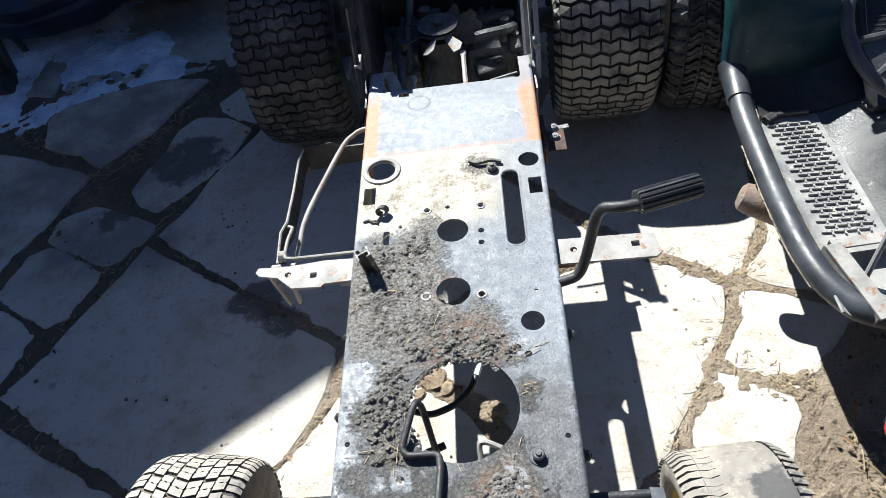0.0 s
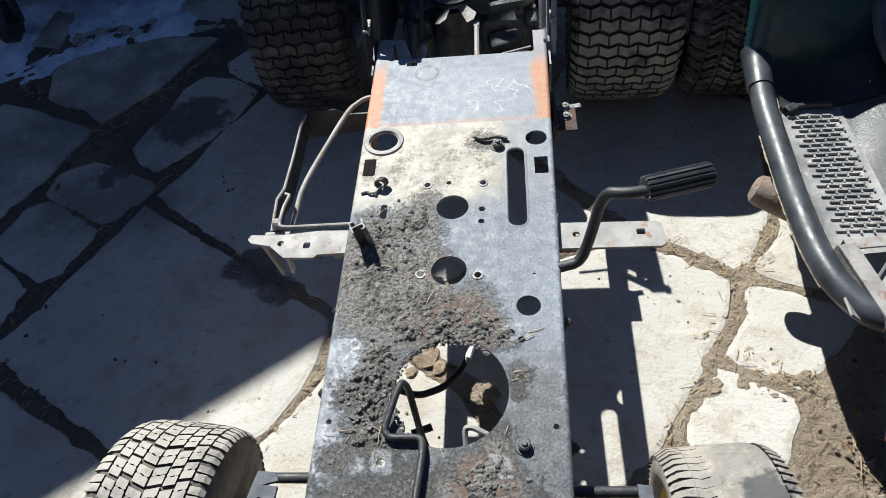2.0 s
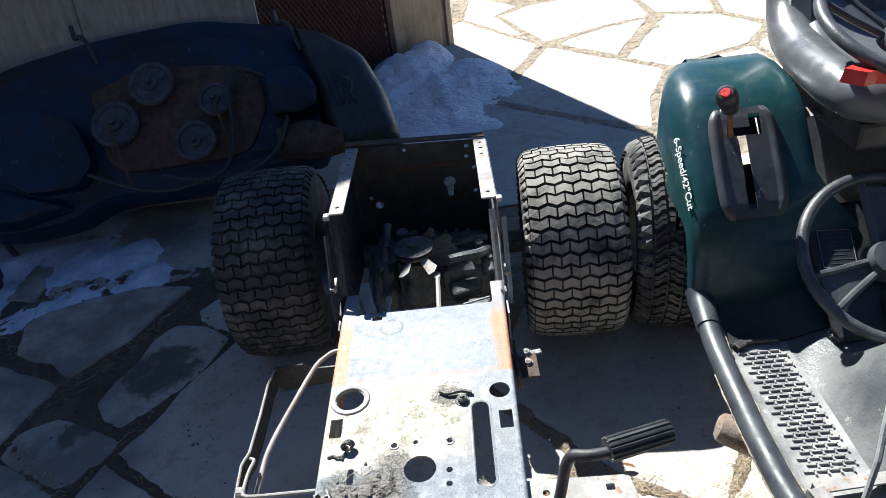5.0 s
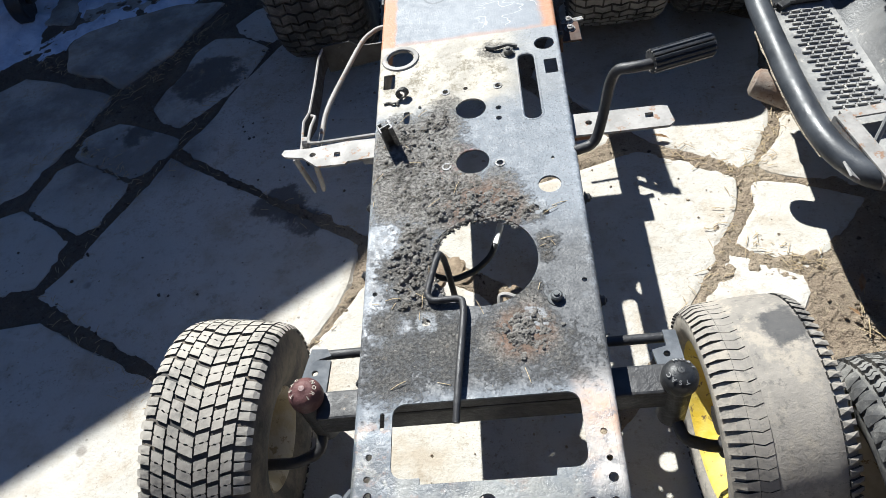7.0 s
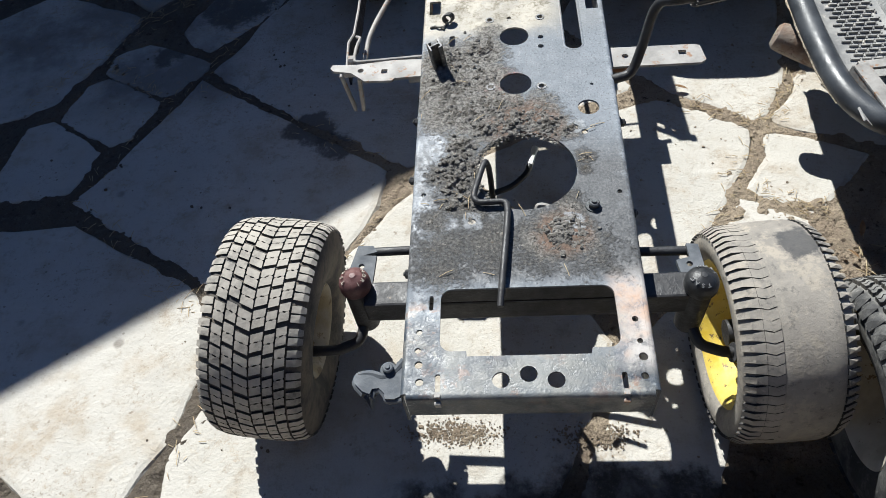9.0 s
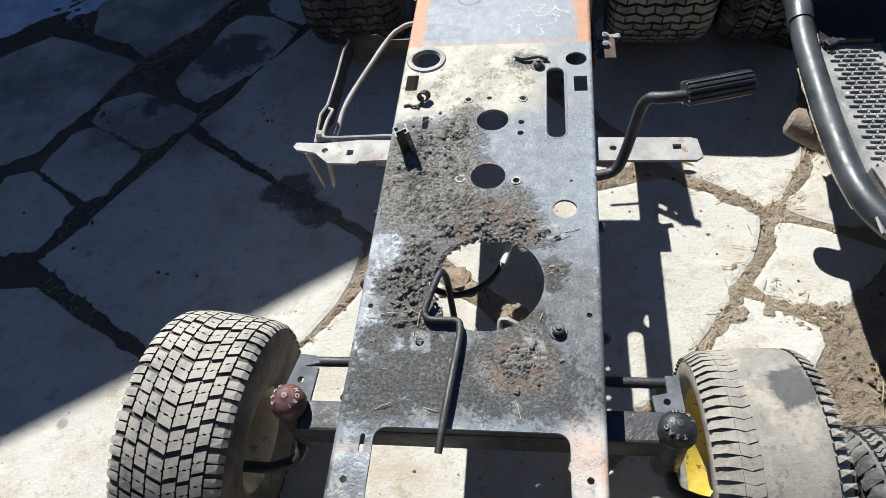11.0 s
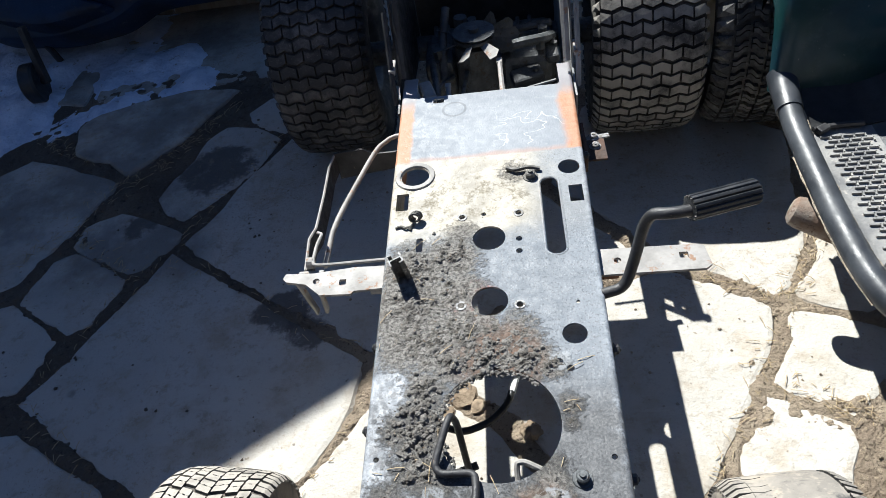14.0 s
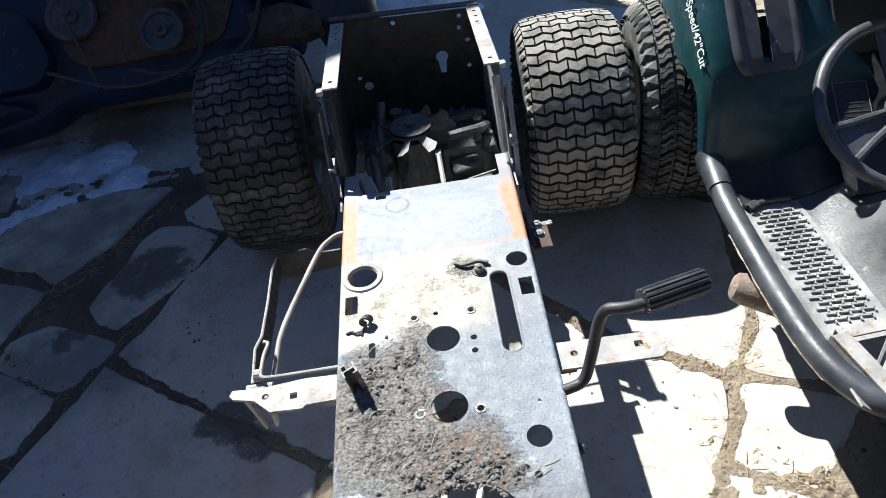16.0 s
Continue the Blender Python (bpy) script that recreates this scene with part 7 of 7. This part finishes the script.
bm = lathe(bmesh.new(), [(0.0, 0.0005), (0.0, 0.020), (0.006, 0.028), (0.02, 0.031), (0.14, 0.034), (0.14, 0.0005)], Matrix.Translation((0.565, 1.385, 0.225)) @ pose(0, 0, 0, 0, 12, -28), 24)
part("exhaust_pipe", bm, PIPE, tractor, "rusty round-ended pipe under the footrest", smooth=True)
# dash, wheel, tunnel and seat
DASH = Matrix.Translation((1.01, 1.607, 0.400)) @ pose(0, 0, 0, 37, 0, 0)
bm = box(bmesh.new(), (0, 0, 0), (0.36, 0.30, 0.03), None, 0.012)
bmesh.ops.transform(bm, matrix=DASH, verts=bm.verts)
dash = part("dashboard", bm, BLACK_PLASTIC, tractor, "black sloping dashboard panel")
LABEL = DASH @ pose(-0.135, 0.045, 0.0165, 0, 0, -4)
bm = box(bmesh.new(), (0, 0, 0), (0.072, 0.085, 0.002), None, 0.0008)
bmesh.ops.transform(bm, matrix=LABEL, verts=bm.verts)
part("warning_label", bm, BLACK_PLASTIC, dash, "black label with rows of pale print")
for dx, dy, w, h in ((0, 0.041, 0.068, 0.0012), (0, -0.041, 0.068, 0.0012), (-0.0335, 0, 0.0012, 0.082), (0.0335, 0, 0.0012, 0.082)):
    bm = box(bmesh.new(), (dx, dy, 0.0014), (w, h, 0.0006))
    bmesh.ops.transform(bm, matrix=LABEL, verts=bm.verts)
    part("label_border", bm, GREY_STEEL, dash)
for r in range(8):
    w = 0.050 - 0.011 * (r % 3)
    bm = box(bmesh.new(), (0.005 - 0.003 * (r % 2), 0.034 - r * 0.0095, 0.0014), (w, 0.0022, 0.0006))
    bmesh.ops.transform(bm, matrix=LABEL, verts=bm.verts)
    part("print_bar", bm, PULLEY, dash)


def steering_wheel(parent, m, name="steering_wheel", spokes=3):
    bm = bmesh.new()
    R, r = 0.172, 0.0125
    ring = []
    for i in range(48):
        a = 2 * math.pi * i / 48
        ring.append([bm.verts.new(m @ Vector(((R + r * math.cos(t)) * math.cos(a), (R + r * math.cos(t)) * math.sin(a), r * math.sin(t)))) for t in (2 * math.pi * k / 10 for k in range(10))])
    for i in range(48):
        u, v = ring[i], ring[(i + 1) % 48]
        for k in range(10):
            bm.faces.new((u[k], u[(k + 1) % 10], v[(k + 1) % 10], v[k]))
    rim = part(name, bm, GREY_PLASTIC, parent, "black plastic steering wheel rim", smooth=True)
    for s in range(spokes):
        a = radians(90 + 360 / spokes * s)
        bm = bmesh.new()
        for off in (-0.022, 0.022):
            p = Vector((math.cos(a), math.sin(a), 0))
            q = Vector((-math.sin(a), math.cos(a), 0))
            tube(bm, [m @ (p * 0.03 + q * off * 0.6 + Vector((0, 0, -0.03))), m @ (p * 0.10 + q * off * 1.2 + Vector((0, 0, -0.018))), m @ (p * 0.172 + q * off * 1.9)], 0.008, 8)
        prism(bm, [m @ (p * 0.03 + q * 0.012 + Vector((0, 0, -0.034))), m @ (p * 0.15 + q * 0.03 + Vector((0, 0, -0.012))), m @ (p * 0.15 - q * 0.03 + Vector((0, 0, -0.012))), m @ (p * 0.03 - q * 0.012 + Vector((0, 0, -0.034)))], lambda v: Vector((0, 0, 0.004)))
        part("spoke", bm, GREY_PLASTIC, rim, smooth=True)
    bm = cyl(bmesh.new(), m @ Vector((0, 0, -0.045)), m @ Vector((0, 0, -0.005)), 0.042, 0.034, seg=24)
    part("hub", bm, GREY_PLASTIC, rim, smooth=True)
    return rim


steering_wheel(tractor, Matrix.Translation((0.946, 1.562, 0.462)) @ pose(0, 0, 0, 37, 0, 0) @ pose(0, 0, 0, 0, 0, -8))
part("steering_column", cyl(bmesh.new(), (0.946, 1.575, 0.445), (0.946, 1.66, 0.33), 0.02, seg=14), BLACK_STEEL, tractor)
bm = bmesh.new()
rows = []
for j in range(15):
    v = -1 + 2 * j / 14
    row = []
    for i in range(17):
        u = -1 + 2 * i / 16
        su, sv = math.copysign(abs(u) ** 0.8, u), math.copysign(abs(v) ** 0.85, v)
        x = 1.075 + 0.185 * su * (1 - 0.10 * v * v)
        y = 1.885 + 0.195 * sv * (1 - 0.12 * u * u)
        edge = (1 - abs(u) ** 7) * (1 - abs(v) ** 7)
        z = 0.700 + 0.060 * edge + 0.015 * edge * abs(u) ** 2.5 + (0.09 * edge * max(0, v) ** 2)
        row.append(Vector((x, y, z)))
    rows.append(row)
seat = sheet("seat", rows, VINYL, tractor, "glossy black vinyl tractor seat", 0.03)
rows = []
for j in range(11):
    t = j / 10
    row = []
    for i in range(13):
        u = -1 + i / 6
        row.append(Vector((1.075 + 0.155 * u * (1 - 0.12 * t ** 4), 2.14 + 0.10 * t - 0.07 * abs(u) ** 2.5 * (1 - 0.3 * t), 0.76 + 0.34 * t - 0.05 * t * abs(u) ** 4)))
    rows.append(row)
back = sheet("backrest", rows, VINYL, tractor, "", 0.045)
for mirror in (1, -1):
    path = [(1.075 + mirror * (x - 1.075), y, z) for x, y, z in ((1.08, 1.690, 0.733), (0.97, 1.692, 0.735), (0.905, 1.715, 0.737), (0.893, 1.78, 0.738), (0.900, 1.87, 0.736), (0.908, 1.98, 0.738), (0.920, 2.07, 0.748), (0.940, 2.15, 0.79), (0.955, 2.20, 0.87), (0.965, 2.23, 0.96), (0.98, 2.24, 1.06))]
    bm = tube(bmesh.new(), rounded(path, 5, 0.4), 0.049, 16)
    part("bolster", bm, VINYL, tractor, "rolled glossy vinyl seat edge", smooth=True)
bm = box(bmesh.new(), (1.07, 1.87, 0.66), (0.34, 0.36, 0.06), None, 0.01)
part("seat_pan", bm, BLACK_STEEL, tractor)
bm = box(bmesh.new(), (0.882, 1.85, 0.652), (0.05, 0.035, 0.004), pose(0, 0, 0, 10, 8, 20), 0.001)
part("seat_latch", bm, PALE_STEEL, tractor, "pale plate under the seat edge")
bm = box(bmesh.new(), (1.10, 1.55, 0.33), (0.34, 1.15, 0.10), None, 0.01)
part("chassis_rail", bm, BLACK_STEEL, tractor)
bm = box(bmesh.new(), (1.03, 1.90, 0.42), (0.10, 0.44, 0.44), None, 0.02)
part("inner_panel", bm, BLACK_PLASTIC, tractor)
bm = box(bmesh.new(), (0.885, 1.30, 0.46), (0.08, 0.07, 0.006), pose(0, 0, 0, 0, 10, 8), 0.002)
part("side_plate", bm, RUST, tractor, "rust-orange bracket on the tunnel")
wheel(tractor, Matrix.Translation((0.668, 2.035, 0.258)) @ pose(0, 0, 0, 0, 0, -7), 0.260, 0.235, 0.105, 0.012, lug_tread, RUBBER_DARK, CREAM, "black rear tyre with coarse blocks", "dusty cream wheel rim", 0.3)
wheel(tractor, Matrix.Translation((1.44, 2.02, 0.258)), 0.260, 0.245, 0.105, 0.012, lug_tread, RUBBER_DARK, CREAM, "black rear tyre with coarse blocks", "dusty cream wheel rim", -0.3)
part("rear_axle", cyl(bmesh.new(), (0.66, 2.03, 0.258), (1.46, 2.02, 0.258), 0.03, seg=14), BLACK_STEEL, tractor)
wheel(tractor, Matrix.Translation((0.562, 0.565, 0.184)) @ pose(0, 0, 0, 0, -8, 0), 0.186, 0.150, 0.098, 0.007, lug_tread, RUBBER_DARK, CREAM, "turned front tyre with coarse chevrons", "dusty cream wheel rim", 0.4)
part("front_axle", cyl(bmesh.new(), (0.60, 0.565, 0.19), (1.36, 0.60, 0.22), 0.022, seg=12), BLACK_STEEL, tractor)
bm = box(bmesh.new(), (1.10, 0.82, 0.30), (0.26, 0.50, 0.08), None, 0.01)
part("front_frame", bm, BLACK_STEEL, tractor)

# things lying on the seat
spare = thing("steering_wheel", (1.02, 1.80, 0.80), "spare black steering wheel lying on the seat", "steering wheel")
steering_wheel(spare, Matrix.Translation((1.005, 1.775, 0.845)) @ pose(0, 0, 0, 20, -8, 50), "wheel_rim")
bm = bmesh.new()
prism(bm, [(x - 0.105, y - 0.035, z) for x, y, z in ((0.930, 1.700, 0.795), (0.960, 1.672, 0.793), (0.985, 1.680, 0.792), (1.12, 1.66, 0.787), (1.14, 1.72, 0.787), (1.04, 1.735, 0.790), (1.0, 1.712, 0.792), (0.965, 1.722, 0.795))], lambda p: Vector((0, 0, 0.026)), 0.06)
tagged(part("plastic_part", bm, RED), "bright red moulded plastic part on the seat", "plastic part")

# wires by the tractor
harness = thing("wire_harness", (0.70, 0.86, 0.0), "orange and blue wires hanging beside the tractor", "wires")
for k, (c, dx) in enumerate(((RUST, 0.0), (RED, 0.008), (DECK, 0.014), (BLACK_PLASTIC, -0.01))):
    bm = tube(bmesh.new(), rounded([(0.765 + dx, 0.86, 0.02), (0.735 + dx, 0.855, 0.05 + dx), (0.680 + dx * 0.5, 0.86 + dx, 0.115), (0.672, 0.90 + dx, 0.145), (0.70, 0.94, 0.16), (0.76, 0.96, 0.19 + dx), (0.84, 0.97, 0.262)], 5, 0.35), 0.0022, 6)
    part("wire", bm, c, harness)
bm = box(bmesh.new(), (0.768, 0.86, 0.012), (0.03, 0.022, 0.020), pose(0, 0, 0, 0, 0, 20), 0.002)
part("connector", bm, BLACK_PLASTIC, harness)

# ---- mower deck leaning at the shed ----
deck = thing("mower_deck", (-0.9, 2.6, 0), "blue and rusty mower deck with pulleys, leaning", "mower deck")
SLOPE = radians(45)
UY, UN = Vector((0, math.cos(SLOPE), math.sin(SLOPE))), Vector((0, -math.sin(SLOPE), math.cos(SLOPE)))


def dk(x, y, h=0.0):
    """Deck coordinates: along, up the slope, out of the deck."""
    return Vector((x, 2.55, 0.15)) + UY * y + UN * h


def dk_m(x, y, h=0.0, turn=0.0):
    m = Matrix(((1, 0, 0), (0, UY.y, UN.y), (0, UY.z, UN.z))).to_4x4()
    m.translation = dk(x, y, h)
    return m @ pose(0, 0, 0, 0, 0, turn)


def deck_form(name, outline, levels, material, label=""):
    """A shell from one outline: rings (inset, height) and a lid."""
    pts = rounded([(*p, 0) for p in outline + outline[:1]], 4, 0.25)[:-1]
    c = sum(pts, Vector()) / len(pts)
    bm = bmesh.new()
    rings = []
    for inset, h in levels:
        ring = []
        for p in pts:
            d = p - c
            q = c + d * max(0.05, 1 - inset / max(d.length, 1e-3))
            ring.append(bm.verts.new(dk(q.x, q.y, h)))
        rings.append(ring)
    n = len(pts)
    for u, v in zip(rings, rings[1:]):
        for i in range(n):
            bm.faces.new((u[i], u[(i + 1) % n], v[(i + 1) % n], v[i]))
    bm.faces.new(rings[-1])
    return part(name, bm, material, deck, label, smooth=True)


deck_form("shell", [(-1.95, 0.25), (-1.93, 0.46), (-1.80, 0.60), (-1.554, 0.697), (-1.226, 0.768), (-0.833, 0.801), (-0.535, 0.743), (-0.37, 0.68), (-0.36, 0.20), (-0.546, 0.19), (-0.71, 0.14), (-1.167, 0.13), (-1.294, 0.06), (-1.508, 0.03), (-1.80, 0.06)],
          [(0.0, -0.13), (0.0, -0.02), (0.012, -0.004), (0.09, 0.012), (0.12, 0.03), (0.14, 0.036)], DECK, "stamped deck shell, faded blue and rust")
deck_form("belt_plate", [(-1.20, 0.52), (-1.0, 0.60), (-0.60, 0.56), (-0.55, 0.40), (-0.62, 0.22), (-1.12, 0.20)], [(0.0, 0.03), (0.0, 0.046), (0.01, 0.05)], DARK_RUST, "rusty belt plate")
deck_form("chute_cover", [(-0.45, 0.70), (-0.348, 0.671), (-0.206, 0.573), (-0.13, 0.41), (-0.085, 0.22), (-0.30, 0.195), (-0.36, 0.35)], [(0.0, -0.12), (0.0, 0.01), (0.02, 0.045), (0.05, 0.06)], BLACK_PLASTIC, "ribbed dark plastic chute cover")
for k in range(4):
    bm = tube(bmesh.new(), [dk(-0.375 + k * 0.022, 0.575 - k * 0.018, 0.054), dk(-0.345 + k * 0.022, 0.49 - k * 0.01, 0.062), dk(-0.300 + k * 0.024, 0.36, 0.062)], 0.005, 6)
    part("rib", bm, BLACK_PLASTIC, deck)
bm = tube(bmesh.new(), [dk(-0.262 + 0.022 * math.cos(a), 0.425 + 0.034 * math.sin(a), 0.061) for a in (2 * math.pi * k / 16 for k in range(17))], 0.004, 6)
part("emblem", bm, GREY_PLASTIC, deck)
part("chute_slot", cyl(bmesh.new(), dk(-0.224, 0.302, 0.05), dk(-0.224, 0.302, 0.064), 0.014, seg=12), BLACK_STEEL, deck)
deck_form("belt_cover", [(-0.55, 0.50), (-0.50, 0.52), (-0.42, 0.51), (-0.365, 0.44), (-0.365, 0.37), (-0.42, 0.34), (-0.53, 0.345)], [(0.0, 0.03), (0.0, 0.085), (0.012, 0.095)], DECK, "slate-blue belt cover")
deck_form("belt_cover", [(-1.50, 0.46), (-1.38, 0.47), (-1.24, 0.40), (-1.17, 0.24), (-1.22, 0.16), (-1.40, 0.15), (-1.52, 0.24)], [(0.0, 0.03), (0.0, 0.085), (0.012, 0.095)], DECK, "slate-blue belt cover")
deck_form("baffle", [(-0.53, 0.30), (-0.40, 0.33), (-0.27, 0.27), (-0.28, 0.20), (-0.36, 0.18), (-0.52, 0.20)], [(0.0, 0.02), (0.01, 0.06), (0.04, 0.075)], DARK_RUST)
deck_form("rim_roll", [(-1.78, 0.22), (-1.62, 0.24), (-1.35, 0.14), (-1.26, 0.10), (-1.508, 0.04), (-1.72, 0.10)], [(0.0, 0.0), (0.02, 0.05), (0.05, 0.06)], DECK)


def pulley(x, y, r, h):
    bm = lathe(bmesh.new(), [(0.0, r * 0.4), (0.0, r), (0.003, r), (0.009, r * 0.88), (0.014, r), (0.017, r), (0.017, r * 0.82), (0.010, r * 0.76), (0.010, r * 0.34), (0.020, r * 0.30), (0.024, 0.012), (0.030, 0.010), (0.030, 0.0005), (0.0, 0.0005)], dk_m(x, y, h) @ pose(0, 0, 0, 0, -90, 0), 36)
    cyl(bm, dk(x, y, 0.03), dk(x, y, h), 0.03, seg=14)
    ob = part("pulley", bm, PULLEY, deck, "dull grey belt pulley", smooth=True)
    part("nut", cyl(bmesh.new(), dk(x, y, h + 0.030), dk(x, y, h + 0.042), 0.011, seg=6), PULLEY, ob)
    for k in range(2):
        a = k * math.pi + 0.3
        part("bolt", cyl(bmesh.new(), dk(x + 0.5 * r * math.cos(a), y + 0.5 * r * math.sin(a), h + 0.009), dk(x + 0.5 * r * math.cos(a), y + 0.5 * r * math.sin(a), h + 0.013), 0.005, seg=8), BLACK_STEEL, ob)


pulley(-0.955, 0.511, 0.080, 0.075)
pulley(-1.093, 0.378, 0.084, 0.065)
pulley(-0.726, 0.427, 0.060, 0.070)
pulley(-0.798, 0.277, 0.072, 0.075)
bm = tube(bmesh.new(), rounded([dk(-1.19, 0.20, 0.075), dk(-1.02, 0.125, 0.08), dk(-0.88, 0.10, 0.09), dk(-0.70, 0.14, 0.085), dk(-0.655, 0.26, 0.09), dk(-0.675, 0.45, 0.10), dk(-0.645, 0.525, 0.10), dk(-0.57, 0.50, 0.09), dk(-0.52, 0.47, 0.085)], 6, 0.4), 0.0075, 8)
part("drive_belt", bm, BLACK_PLASTIC, deck, "slack black drive belt", smooth=True)
bm = tube(bmesh.new(), rounded([dk(-0.92, 0.17, 0.07), dk(-0.80, 0.13, 0.08), dk(-0.60, 0.14, 0.08), dk(-0.50, 0.22, 0.08), dk(-0.47, 0.33, 0.08)], 6, 0.4), 0.0075, 8)
part("drive_belt", bm, BLACK_PLASTIC, deck, "slack black drive belt", smooth=True)
for a, b in ((dk(-1.10, 0.37, 0.11), dk(-1.03, 0.12, 0.06)), (dk(-0.72, 0.40, 0.11), dk(-0.665, 0.22, 0.07))):
    part("idler_rod", tube(bmesh.new(), [a, b], 0.005, 6), DARK_RUST, deck)
bm = tube(bmesh.new(), [dk(-0.76 + 0.05 * k / 40, 0.125 + 0.010 * math.sin(k * 0.9), 0.085 + 0.010 * math.cos(k * 0.9)) for k in range(41)], 0.0025, 5)
part("spring", bm, PULLEY, deck)
for x, y in ((-1.24, 0.74), (-0.48, 0.70)):
    bm = tube(bmesh.new(), rounded([dk(x + 0.06, y - 0.10, 0.03), dk(x + 0.03, y - 0.02, 0.05), dk(x, y + 0.01, 0.055), dk(x - 0.02, y, 0.05), dk(x - 0.03, y + 0.05, 0.06)], 4, 0.3), 0.009, 8)
    part("hanger_arm", bm, BLACK_STEEL, deck, smooth=True)
for x in (-1.60, -0.62):
    bm = lathe(bmesh.new(), [(-0.025, 0.008), (-0.025, 0.062), (-0.018, 0.070), (0.018, 0.070), (0.025, 0.062), (0.025, 0.008)], Matrix.Translation((x, 2.46, 0.072)) @ pose(0, 0, 0, 0, 0, 12), 24)
    gw = part("gauge_wheel", bm, BLACK_PLASTIC, deck, "black deck gauge wheel", smooth=True)
    part("wheel_bracket", box(bmesh.new(), (x + 0.04, 2.49, 0.16), (0.02, 0.03, 0.20), pose(0, 0, 0, -12, 0, 0), 0.003), BLACK_STEEL, deck)
letters("Mulching", 0.044, dk_m(-1.680, 0.300, 0.056, -66), deck, WHITE)
bm = box(bmesh.new(), (0, 0, 0), (0.058, 0.034, 0.002))
bmesh.ops.transform(bm, matrix=dk_m(-1.722, 0.432, 0.043, -84), verts=bm.verts)
part("label_bar", bm, WHITE, deck, "white label block with dark letters")
letters("EZ", 0.036, dk_m(-1.722, 0.432, 0.0455, -84), deck, BLACK_PLASTIC)
letters("3", 0.022, dk_m(-1.700, 0.392, 0.0455, -84), deck, WHITE)
for p in (dk(-1.62, 0.05, -0.1), dk(-0.60, 0.16, -0.1)):
    part("prop_leg", tube(bmesh.new(), [p, Vector((p.x, p.y + 0.03, 0.0))], 0.012, 8), BLACK_STEEL, deck)
